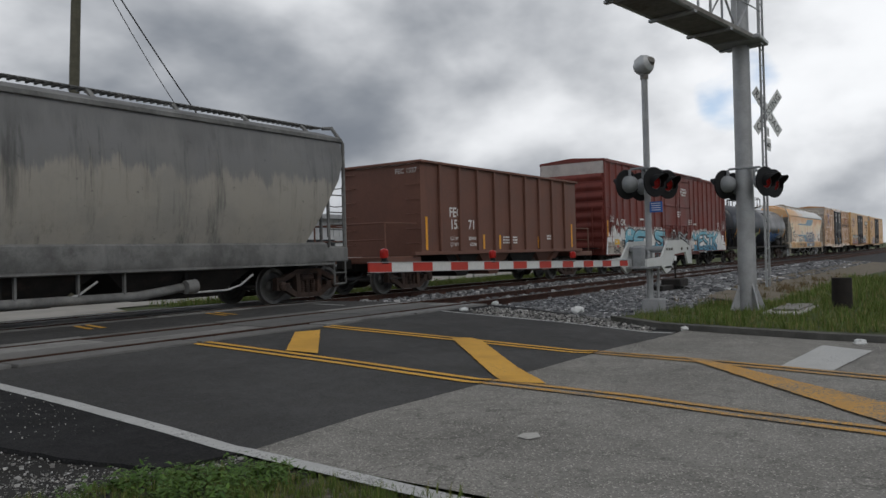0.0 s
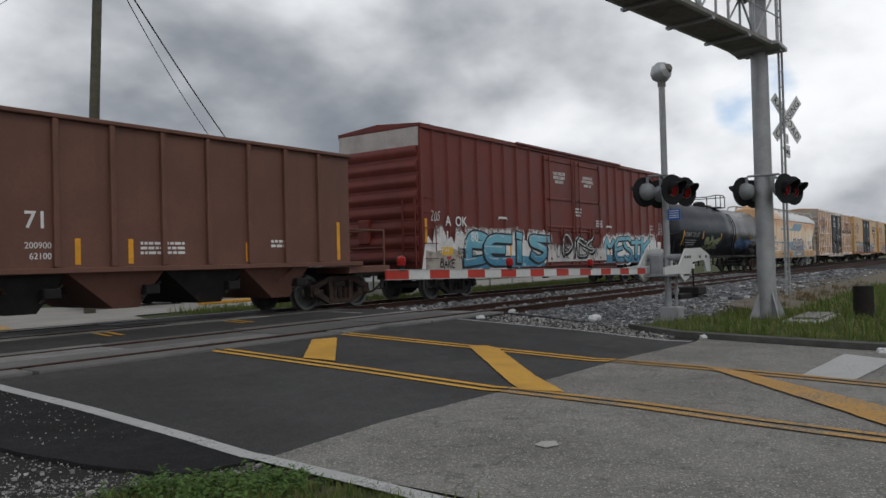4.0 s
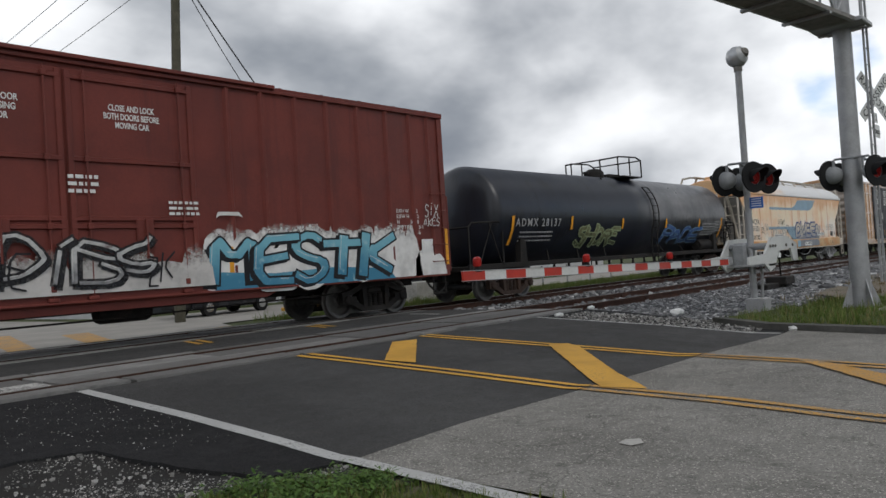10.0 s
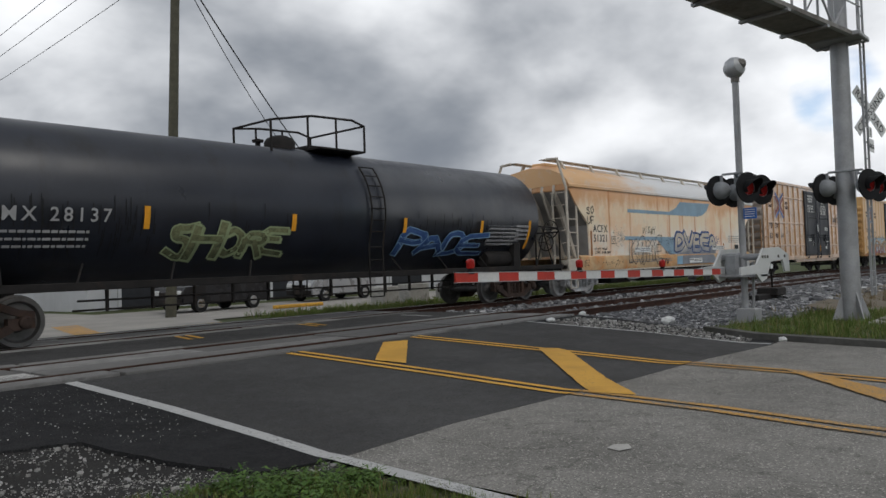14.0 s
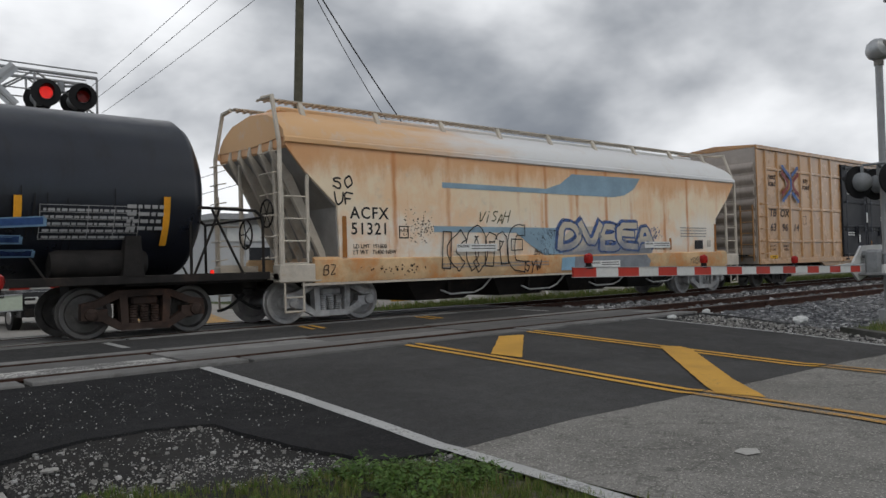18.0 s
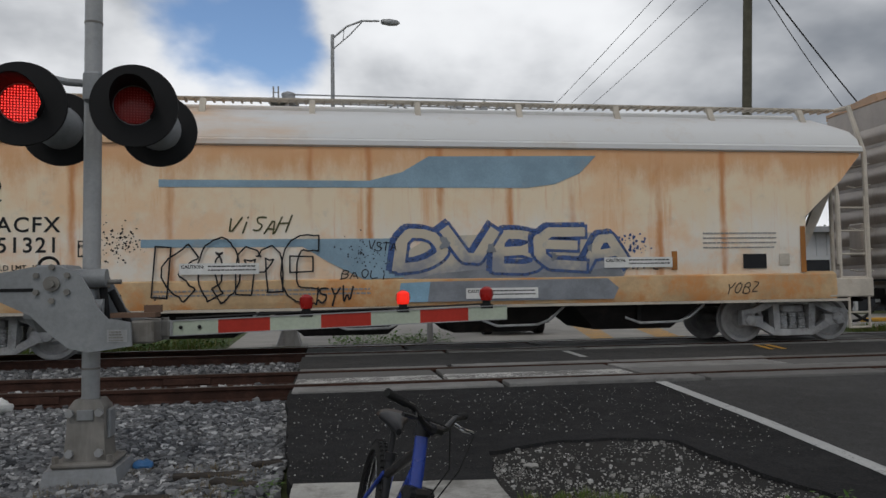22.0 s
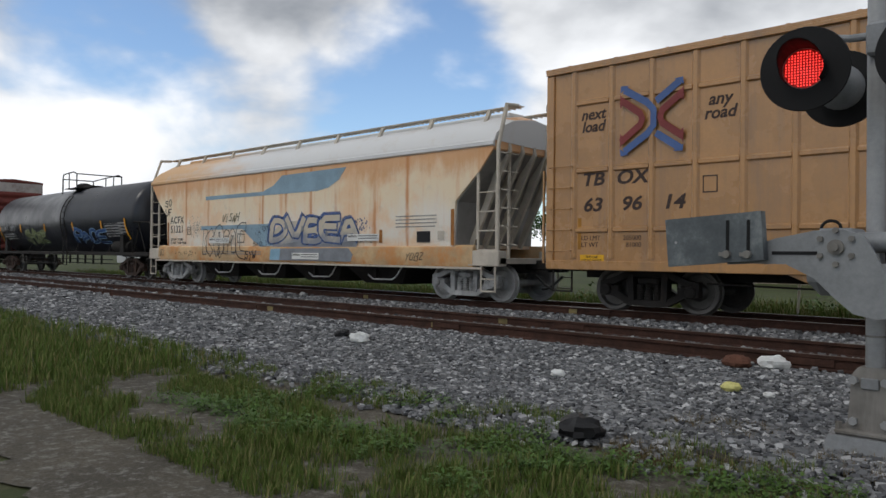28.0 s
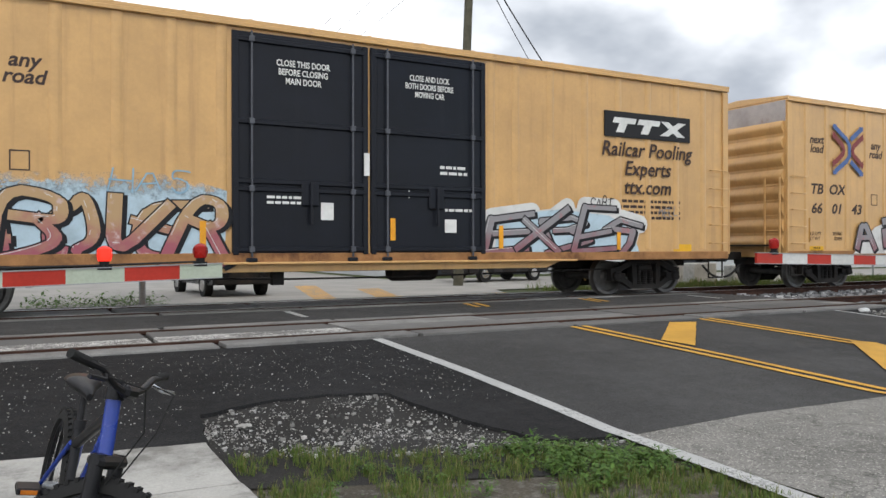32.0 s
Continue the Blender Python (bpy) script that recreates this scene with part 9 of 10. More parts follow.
ml = cantilever(-1.12, 19.0, -0.3, 5.95, 4.85, 5.75, 1.0, 0.02, 6.75, "far cantilever signal mast of grey steel tube over the road", False)
part("ladder", ladder_mesh(-1.42, 18.9, 0.3, 6.15, 0.12, 20, 0.012), GALV, ml)
ml.matrix_basis = pose(0.09, 0, 0)
crossbuck(ml, -1.1, 18.78, 3.54, 0.62, back=True)
crossbuck(ml, 3.4, 18.5, 5.3, 0.62, back=True)
part("track_count_sign", Mesh().box(-1.55, -0.55, 18.79, 18.805, 2.55, 2.78), SIGN_BACK, ml)
flasher(ml, -1.2, 18.95, 2.35, (1, 2), reach=0.38, turn=4)
flasher(ml, 4.83, 18.75, 5.2, (2, 1), reach=0.36, turn=-6)
part("control_box", Mesh().box(-1.25, -0.98, 18.76, 18.84, 0.85, 1.25, 0.01), GALV, ml)

fg = empty("crossing_gate", pose(0.22, 0, 0), "far grey crossing signal with bell and crossbuck back", "crossing gate")
part("mast", Mesh().cyl((2.18, 18.6, -0.3), (2.18, 18.6, 4.75), 0.075, n=16), GALV, fg)
part("bell", Mesh().lathe([(-0.18, 0.02), (-0.16, 0.12), (0.0, 0.19), (0.14, 0.15), (0.18, 0.02)], (2.18, 18.55, 4.92), (0, 1, 0.1), 18), CAST_GREY, fg)
crossbuck(fg, 2.2, 18.5, 4.05, 0.62, back=True)
part("notice_sign", Mesh().box(2.05, 2.45, 18.5, 18.515, 2.05, 2.28), SIGN_BACK, fg)
flasher(fg, 2.18, 18.6, 2.66, (0, 2), reach=0.36, turn=-14)
part("gate_mechanism", Mesh().box(1.9, 2.3, 18.3, 18.75, 0.85, 1.3, 0.08), CAST_GREY, fg)
part("cheek_plate", Mesh().prism([(1.75, 1.25), (2.05, 1.32), (2.35, 1.15), (2.6, 0.92), (3.1, 0.90), (3.1, 0.72), (2.5, 0.70), (2.1, 0.95), (1.7, 1.05)], "y", 18.2, 18.23), CAST_GREY, fg, smooth=0)
farm = part("gate_arm", Mesh().box(3.0, 3.2, 18.3, 18.4, 0.75, 0.9, 0.01), GALV, fg)
arm_stripes(farm, 3.1, 8.2, 0.84, 0.9, 18.35, 0.11, 13, 3.5, GATE_RED, GATE_WHITE_FAR, 0.406)
for x in (4.2, 6.2, 8.1):
    gate_light(farm, x, 18.35, 0.98, x > 8)


# ---- poles, wires and street lamp ----
WOOD_POLE = mat("green-grey treated pole", (0.10, 0.095, 0.07), 0.85, var=0.25, scale=3, fine=30, fine_var=0.4, bump=0.3, streak=(0.05, 0.05, 0.04), streak_amt=0.5, streak_scale=12)
WIRE = mat("black cable", (0.02, 0.02, 0.022), 0.6, bump=0)


def wire(a, b, sag, r=0.012, n=18):
    a, b = Vector(a), Vector(b)
    pts = [a.lerp(b, k / n) - Vector((0, 0, sag * 4 * (k / n) * (1 - k / n))) for k in range(n + 1)]
    return Mesh().tube(pts, r, 5)


pole = empty("utility_pole", None, "tall weathered wooden utility pole behind the tracks", "utility pole")
part("pole", Mesh().cyl((13.85, 24.0, -0.35), (14.5, 24.0, 14.2), 0.185, 0.14, n=18), WOOD_POLE, pole)
part("crossarm", Mesh().box(13.3, 16.2, 23.75, 23.87, 13.4, 13.55, 0.01), WOOD_POLE, pole)
fp = empty("utility_pole", None, "distant utility pole with crossarm", "utility pole")
part("pole", Mesh().cyl((15.35, 79, -0.35), (15.5, 79, 12.3), 0.2, 0.15, n=12), WOOD_POLE, fp)
part("crossarm", Mesh().box(14.0, 17.0, 78.9, 79.05, 11.6, 11.8, 0.01), WOOD_POLE, fp)
for x in (-0.9, 0.1, 1.5):
    thing("power_line", wire((14.45 + x, 23.8, 13.65), (15.5 + x, 78.9, 11.9), 0.5, 0.014), WIRE, "thin black overhead power line", "cable", group="overhead lines")
for z in (5.5, 4.75):
    thing("power_line", wire((14.1, 24.0, z), (15.45, 78.9, z), 0.3, 0.014), WIRE, "thin black overhead power line", "cable", group="overhead lines")
for k in (0, 1):
    thing("service_cable", wire((14.4, 24.0, 12.25 - 0.15 * k), (29.2 - 0.9 * k, 34 + 0.1 * k, 6.45), 0.25 + 0.35 * k, 0.03 if k == 0 else 0.018), WIRE, "sagging black service cable from the pole", "cable", group="service cables")
lp = empty("street_lamp", None, "grey steel street lamp with curved arm", "street lamp")
part("pole", Mesh().cyl((0.13, 30, -0.35), (0.13, 30, 11.2), 0.12, 0.07, n=14), GALV, lp)
part("arm", Mesh().tube([(0.13, 30, 11.05), (0.7, 30, 11.55), (1.3, 30, 11.8), (2.0, 30, 11.82)], 0.04, 8).tube([(0.13, 30, 10.6), (0.8, 30, 11.2), (1.3, 30, 11.75)], 0.025, 6).cyl((0.55, 30, 11.0), (0.6, 30, 11.45), 0.018, n=5), GALV, lp)
part("luminaire", Mesh().lathe([(-0.35, 0.04), (-0.3, 0.10), (0.0, 0.14), (0.3, 0.11), (0.42, 0.03)], (2.4, 30, 11.78), (1, 0, -0.05), 16), GALV, lp)


# ---- bicycle ----
BIKE_BLUE = mat("glossy blue frame paint", (0.014, 0.045, 0.30), 0.3, var=0.12, bump=0.0, spec=0.5)
BIKE_BLACK = mat("black bicycle metal", (0.016, 0.016, 0.018), 0.4, 0.2, var=0.2, bump=0.02)
TYRE = mat("black rubber tyre", (0.018, 0.018, 0.018), 0.85, var=0.3, scale=6, bump=0.15)
CHROME = mat("bright steel", (0.5, 0.5, 0.5), 0.3, 0.9, var=0.1, bump=0.0)
AMBER = mat("amber reflector", (0.45, 0.14, 0.02), 0.25, bump=0)


def bike_wheel(parent, m):
    r = 0.315
    tyre = part("tyre", Mesh().lathe([(-0.028, r - 0.02), (-0.026, r + 0.005), (-0.012, r + 0.026), (0.012, r + 0.026), (0.026, r + 0.005), (0.028, r - 0.02), (0.0, r - 0.03), (-0.028, r - 0.02)], (0, 0, 0), (0, 1, 0), 44, caps=False), TYRE, parent)
    tyre.matrix_basis = m
    knobs = Mesh()
    for k in range(56):
        a = 2 * math.pi * k / 56
        for s in (-1, 1):
            b = Mesh().box(-0.008, 0.008, s * 0.006 if s > 0 else -0.02, 0.02 if s > 0 else -0.006, r + 0.018, r + 0.034)
            b.move(Matrix.Rotation(a + 0.05 * s, 4, "Y"))
            knobs.add(b.v, b.f)
    part("tread", knobs, TYRE, tyre, smooth=0)
    part("rim", Mesh().lathe([(-0.013, r - 0.022), (-0.013, r - 0.04), (0.013, r - 0.04), (0.013, r - 0.022), (-0.013, r - 0.022)], (0, 0, 0), (0, 1, 0), 40, caps=False), BIKE_BLACK, tyre)
    sp = Mesh().cyl((0, -0.05, 0), (0, 0.05, 0), 0.02, n=10)
    for k in range(28):
        a = 2 * math.pi * k / 28
        sp.cyl((0.018 * math.cos(a), 0.035 * (-1) ** k, 0.018 * math.sin(a)), ((r - 0.04) * math.cos(a + 0.2 * (-1) ** (k // 2)), 0, (r - 0.04) * math.sin(a + 0.2 * (-1) ** (k // 2))), 0.0014, n=4)
    part("spokes", sp, CHROME, tyre)
    return tyre


def bicycle():
    b = empty("bicycle", pose(0.075, 3.52, -0.345, -11, 3, -87), "blue mountain bicycle with black fork standing on the slab", "bicycle")
    bike_wheel(b, pose(0, 0, 0.34))
    fr = Mesh()
    fr.cyl((0.42, 0, 0.30), (0.29, 0, 0.70), 0.019, n=12)
    fr.cyl((0.33, 0, 0.62), (0.89, 0, 0.87), 0.021, n=12)
    part("seat_tube", fr, BIKE_BLACK, b)
    part("frame", Mesh().cyl((0.42, 0, 0.30), (0.92, 0, 0.79), 0.026, 0.030, n=14).cyl((0.89, 0, 0.93), (0.945, 0, 0.73), 0.026, n=14), BIKE_BLUE, b)
    for s in (-1, 1):
        part("seat_stay", Mesh().cyl((0.32, s * 0.02, 0.62), (0.0, s * 0.065, 0.34), 0.010, n=8), BIKE_BLUE, b)
        part("chain_stay", Mesh().cyl((0.42, s * 0.03, 0.30), (0.0, s * 0.065, 0.34), 0.011, n=8), BIKE_BLACK, b)
        part("crank_arm", Mesh().cyl((0.42, s * 0.07, 0.30), (0.42 + s * 0.12, s * 0.085, 0.30 - s * 0.12), 0.012, n=8), BIKE_BLACK, b)
        pd = part("pedal", Mesh().box(0.42 + s * 0.12 - 0.05, 0.42 + s * 0.12 + 0.05, s * 0.14 - 0.045, s * 0.14 + 0.045, 0.30 - s * 0.12 - 0.014, 0.30 - s * 0.12 + 0.014, 0.006), BIKE_BLACK, b)
        part("pedal_reflector", Mesh().box(0.42 + s * 0.12 + 0.05, 0.42 + s * 0.12 + 0.056, s * 0.14 - 0.03, s * 0.14 + 0.03, 0.30 - s * 0.12 - 0.008, 0.30 - s * 0.12 + 0.008), AMBER, pd)
    part("chainring", Mesh().lathe([(-0.003, 0.04), (-0.003, 0.09), (0.003, 0.09), (0.003, 0.04)], (0.42, -0.05, 0.30), (0, 1, 0), 24, caps=False), CHROME, b)
    part("seat_post", Mesh().cyl((0.29, 0, 0.69), (0.255, 0, 0.82), 0.014, n=10).cyl((0.30, 0, 0.675), (0.295, 0, 0.71), 0.026, n=12), BIKE_BLACK, b)
    sd = []
    for x, w, z, h in ((0.12, 0.06, 0.835, 0.04), (0.15, 0.078, 0.85, 0.05), (0.21, 0.070, 0.845, 0.05), (0.28, 0.038, 0.837, 0.045), (0.37, 0.022, 0.835, 0.04), (0.40, 0.012, 0.827, 0.025)):
        sd.append([(x, w * math.cos(2 * math.pi * k / 12), z + h * 0.6 * math.sin(2 * math.pi * k / 12)) for k in range(12)])
    part("saddle", Mesh().loft(sd), BIKE_BLACK, b, "black padded saddle", smooth=60)
    # steering, turned hard to one side
    axis = pose(0.925, 0, 0.80) @ pose(0, 0, 0, 0, -15, 0)
    steer = axis @ Matrix.Rotation(radians(48), 4, "Z") @ axis.inverted()

    def turned(ob):
        ob.matrix_basis = steer @ ob.matrix_basis
        return ob

    for s in (-1, 1):
        turned(part("fork_leg", Mesh().cyl((0.965, s * 0.062, 0.70), (1.03, s * 0.062, 0.33), 0.020, n=12).cyl((0.955, s * 0.062, 0.75), (0.995, s * 0.062, 0.52), 0.026, n=12), BIKE_BLACK, b))
        gr = [(0.935, s * 0.03, 0.965), (0.93, s * 0.09, 0.98), (0.91, s * 0.17, 1.025), (0.885, s * 0.28, 1.04)]
        hb = turned(part("handlebar", Mesh().tube(gr, 0.013, 10), BIKE_BLACK, b))
        part("grip", Mesh().cyl((0.898, s * 0.20, 1.03), (0.875, s * 0.31, 1.045), 0.0165, n=12), TYRE, hb)
        part("brake_lever", Mesh().tube([(0.915, s * 0.15, 1.01), (0.95, s * 0.19, 0.995), (0.95, s * 0.28, 0.995)], 0.008, 6), BIKE_BLACK if s < 0 else CHROME, hb)
        part("brake_cable", Mesh().tube([(0.93, s * 0.15, 1.005), (1.05, s * 0.10, 1.0), (1.07, s * 0.04, 0.86), (1.0, s * 0.03, 0.66)], 0.003, 5), TYRE, hb)
    turned(part("fork_crown", Mesh().box(0.925, 0.995, -0.085, 0.085, 0.705, 0.75, 0.015).cyl((0.885, 0, 0.96), (0.892, 0, 0.925), 0.034, n=12), BIKE_BLACK, b))
    turned(part("stem", Mesh().cyl((0.89, 0, 0.93), (0.877, 0, 0.995), 0.026, n=12).cyl((0.875, 0, 0.965), (0.94, 0, 0.965), 0.024, n=12).box(0.915, 0.96, -0.04, 0.04, 0.945, 0.988, 0.012), BIKE_BLACK, b))
    w = bike_wheel(b, pose(1.05, 0, 0.34))
    turned(w)
    part("kickstand", Mesh().cyl((0.30, 0.04, 0.30), (0.22, 0.20, 0.02), 0.008, n=8), BIKE_BLACK, b)


bicycle()


# ---- litter ----
BAG_WHITE = mat("crumpled white plastic", (0.62, 0.63, 0.62), 0.45, var=0.12, scale=8, fine=40, fine_var=0.1, bump=0.2)
BAG_BLACK = mat("black rubbish", (0.015, 0.015, 0.016), 0.5, var=0.3, bump=0.2)
PALE_YELLOW = mat("pale yellow wrapper", (0.62, 0.58, 0.22), 0.6, var=0.2, scale=10, bump=0.1)
BLUE_WRAP = mat("blue wrapper", (0.05, 0.16, 0.36), 0.5, var=0.2, bump=0.1)
RUST_LEAF = mat("rusty scrap", (0.10, 0.045, 0.03), 0.85, var=0.3, bump=0.2)


def lump(x, y, s, seed, flat=0.55, jag=0.35):
    m = Mesh()
    n, rings = 14, []
    for k in range(9):
        a = math.pi * k / 8
        ring_ = []
        for i in range(n):
            b = 2 * math.pi * i / n
            p = Vector((math.sin(a) * math.cos(b), math.sin(a) * math.sin(b), math.cos(a)))
            r = s * (1 + jag * noise.noise(p * 2.2 + Vector((seed, 0, 0))) + jag * 0.6 * noise.noise(p * 5 + Vector((0, seed, 0))))
            ring_.append((x + p.x * r, y + p.y * r * 0.8, (level(y) if x > -0.4 else bed_level(y) + 0.03) + max(-0.02, p.z * r * flat + s * flat * 0.55)))
        rings.append(ring_)
    return m.loft(rings)


for x, y, s, sd, matl, label in ((-3.5, 8.3, 0.17, 1, BAG_WHITE, "crumpled white plastic bag lying on ballast"), (-9.1, 7.05, 0.17, 2, BAG_WHITE, "crumpled white plastic bag lying on ballast"),
                                 (-3.45, 7.07, 0.10, 3, PALE_YELLOW, "crumpled pale yellow wrapper on ballast stones"), (-1.52, 6.1, 0.08, 4, BLUE_WRAP, "crumpled blue wrapper beside the gate's foundation"),
                                 (-3.65, 4.75, 0.19, 5, BAG_BLACK, "black lump of rubbish among the weeds"), (-9.7, 7.2, 0.14, 6, BAG_BLACK, "dark lump of rubbish on ballast"),
                                 (-3.85, 8.15, 0.16, 7, RUST_LEAF, "rusty brown scrap lying on ballast"), (-5.25, 6.7, 0.09, 8, BAG_WHITE, "small white scrap lying on ballast"),
                                 (14.7, 6.35, 0.15, 9, BAG_WHITE, "white plastic bag lying on gravel"), (12.95, 8.0, 0.1, 10, BAG_WHITE, "white scrap by the rail"), (14.5, 8.2, 0.1, 11, BAG_WHITE, "white scrap by the rail at the shoulder"),
                                 (13.35, 3.7, 0.12, 12, BAG_WHITE, "white litter lying along the kerb"), (12.35, 0.95, 0.10, 13, BAG_WHITE, "crushed clear bottle beside the kerb"), (1.45, 5.35, 0.055, 14, CONCRETE, "broken flat piece of concrete"),
                                 (-3.05, 7.0, 0.06, 15, BAG_WHITE, "small white scrap lying on ballast"), (-2.1, 6.35, 0.09, 16, CONCRETE, "pale round stone by the gate")):
    thing("litter" if matl not in (CONCRETE,) else "stone", lump(x, y, s, sd, 0.5 if matl is not CONCRETE else 0.25), matl, label, "litter" if matl not in (CONCRETE,) else "stone", smooth=12)

plank = mat("rotten dark wood", (0.05, 0.042, 0.036), 0.9, var=0.4, scale=6, bump=0.4)
for x, y, a, l in ((-0.95, 5.75, 12, 0.55), (-0.75, 5.5, -20, 0.35), (-0.55, 6.05, 30, 0.25), (-1.3, 5.2, 5, 0.3), (-2.6, 4.9, -12, 0.3)):
    thing("wood_scrap", Mesh().box(-l / 2, l / 2, -0.05, 0.05, 0, 0.035, 0.01), plank, "splintered dark timber scrap lying on the ground", "wood scrap", group="timber scraps", at=pose(x, y, bed_level(y) + 0.01, 2, 3, a))

# bollard and pads on the verge
post = mat("charred timber post", (0.022, 0.019, 0.017), 0.9, var=0.3, scale=5, bump=0.3)
thing("timber_post", Mesh().cyl((17.95, 1.9, -0.36), (17.95, 1.9, 0.36), 0.2, 0.19, n=14), post, "short thick black timber post in the grass", "post")
thing("concrete_pad", Mesh().box(16.2, 18.4, 2.4, 3.1, -0.34, -0.24, 0.02), CONCRETE, "low concrete pad with cover in the grass", "concrete pad")
thing("cover_plate", Mesh().box(16.6, 18.2, 2.5, 3.0, -0.24, -0.20, 0.01), CAST_DARK, "dark steel cover plate on a concrete pad", "cover")
sw = empty("switch_stand", None, "dark low switch stand beside the track", "switch stand")
part("base", Mesh().box(22.4, 24.8, 7.2, 7.5, -0.2, -0.05, 0.02).box(23.4, 24.2, 7.0, 7.6, -0.12, 0.12, 0.03), STEEL_DARK, sw)
part("lever", Mesh().cyl((23.9, 7.3, 0.1), (23.7, 7.25, 0.75), 0.025, n=8), STEEL_DARK, sw)
part("target", Mesh().box(23.6, 23.8, 7.22, 7.25, 0.68, 0.82), SIGN_WHITE, sw)

# ---- beyond the tracks ----
STUCCO = mat("cream stucco wall", (0.46, 0.41, 0.33), 0.9, var=0.08, scale=0.5, fine=20, fine_var=0.12, bump=0.1, streak=(0.34, 0.3, 0.25), streak_amt=0.3, streak_scale=1)
TRIM = mat("pale concrete trim", (0.48, 0.45, 0.40), 0.85, var=0.08, bump=0.05)
PANE = mat("dark window glass", (0.03, 0.035, 0.04), 0.12, var=0.2, bump=0)
METAL_WALL = mat("white corrugated wall", (0.50, 0.51, 0.52), 0.6, var=0.08, scale=0.5, bump=0.05, streak=(0.36, 0.36, 0.36), streak_amt=0.3)
WHITE_WALL = mat("white painted wall", (0.60, 0.61, 0.62), 0.8, var=0.06, bump=0.05)
BLUE_TRIM = mat("dark blue trim", (0.04, 0.06, 0.12), 0.6, bump=0)
DARK_BAY = mat("dark loading bay", (0.03, 0.032, 0.036), 0.8, var=0.2, bump=0)


def window(parent, x0, x1, z0, z1, y, bars_n=2, frame=TRIM):
    w = part("window", Mesh().box(x0, x1, y - 0.05, y + 0.04, z0, z1), frame, parent)
    n = bars_n
    for k in range(n):
        a, b = z0 + 0.08 + (z1 - z0 - 0.16) * k / n, z0 + 0.08 + (z1 - z0 - 0.16) * (k + 1) / n - 0.05
        part("pane", Mesh().box(x0 + 0.08, x1 - 0.08, y - 0.056, y - 0.051, a, b), PANE, w)
    part("sill", Mesh().box(x0 - 0.08, x1 + 0.08, y - 0.14, y - 0.06, z0 - 0.08, z0), frame, w)
    return w


def side_window(parent, y0, y1, z0, z1, x):
    w = part("window", Mesh().box(x - 0.04, x + 0.05, y0, y1, z0, z1), TRIM, parent)
    part("pane", Mesh().box(x + 0.051, x + 0.056, y0 + 0.08, y1 - 0.08, z0 + 0.08, z1 - 0.08), PANE, w)


def apartments():
    b = empty("apartment_house", pose(0.9, 0, 0), "two-storey cream stucco house with flat overhanging roof", "house")
    part("wall", Mesh().box(-24, -5.9, 42, 60, -0.35, 6.0), STUCCO, b)
    part("roof", Mesh().box(-24.6, -5.1, 41.2, 60.6, 6.0, 6.28, 0.03), TRIM, b)
    part("string_course", Mesh().box(-24.02, -5.88, 41.97, 60.03, 2.75, 2.85), TRIM, b)
    for x in (-8.6, -12.5, -16.4, -20.3):
        for z in (1.0, 3.9):
            window(b, x, x + 1.3, z, z + 1.3, 41.98)
    for k, x in enumerate((-10.4, -14.2, -18.2)):
        for z in (4.2, 1.3):
            ac = part("air_conditioner", Mesh().box(x, x + 0.75, 41.6, 42.0, z, z + 0.5, 0.02), GALV, b)
            part("grille", Mesh().box(x + 0.08, x + 0.67, 41.59, 41.6, z + 0.07, z + 0.43), STEEL_DARK, ac)
    for y in (44, 47.5, 50, 53, 56):
        for z in (0.8, 3.8):
            side_window(b, y, y + 0.9, z, z + 1.7, -5.9)
    for y in (45.6, 51.6):
        for z in (1.3, 4.3):
            part("air_conditioner", Mesh().box(-5.85, -5.45, y, y + 0.7, z, z + 0.5, 0.02), GALV, b)
    part("balcony", Mesh().box(-5.89, -3.2, 57, 60, 2.6, 2.8, 0.02).box(-3.3, -3.2, 57, 60, 2.8, 3.5), TRIM, b)
    part("entrance_roof", Mesh().box(-5.89, -2.6, 58, 60.5, 5.3, 5.55, 0.02), TRIM, b)


apartments()


def warehouse():
    b = empty("warehouse", None, "long pale metal warehouse with dark loading bays", "warehouse")
    part("wall", Mesh().box(15.5, 60, 34, 60, -0.35, 3.5), METAL_WALL, b)
    part("roof", Mesh().box(15.0, 60.5, 33.4, 60.5, 3.5, 3.8, 0.03), GALV, b)
    m = Mesh()
    for k in range(80):
        m.box(15.6 + k * 0.555, 15.75 + k * 0.555, 33.95, 34.0, 2.4, 3.45)
    part("wall_ribs", m, METAL_WALL, b, smooth=0)
    part("sign_panel", Mesh().box(15.9, 18.4, 33.90, 33.949, 2.5, 3.3), SIGN_WHITE, b)
    for x in (17, 21.2, 25.4, 30, 34.5, 40, 46):
        d = part("loading_door", Mesh().box(x, x + 2.8, 33.92, 34.02, -0.3, 2.2), DARK_BAY, b)
        part("door_frame", Mesh().box(x - 0.15, x, 33.88, 34.0, -0.3, 2.35).box(x + 2.8, x + 2.95, 33.88, 34.0, -0.3, 2.35).box(x - 0.15, x + 2.95, 33.88, 34.0, 2.2, 2.35), METAL_WALL, d)
    part("roof_vent", Mesh().box(19.5, 20.5, 38, 39, 3.8, 4.4, 0.05), GALV, b)


warehouse()


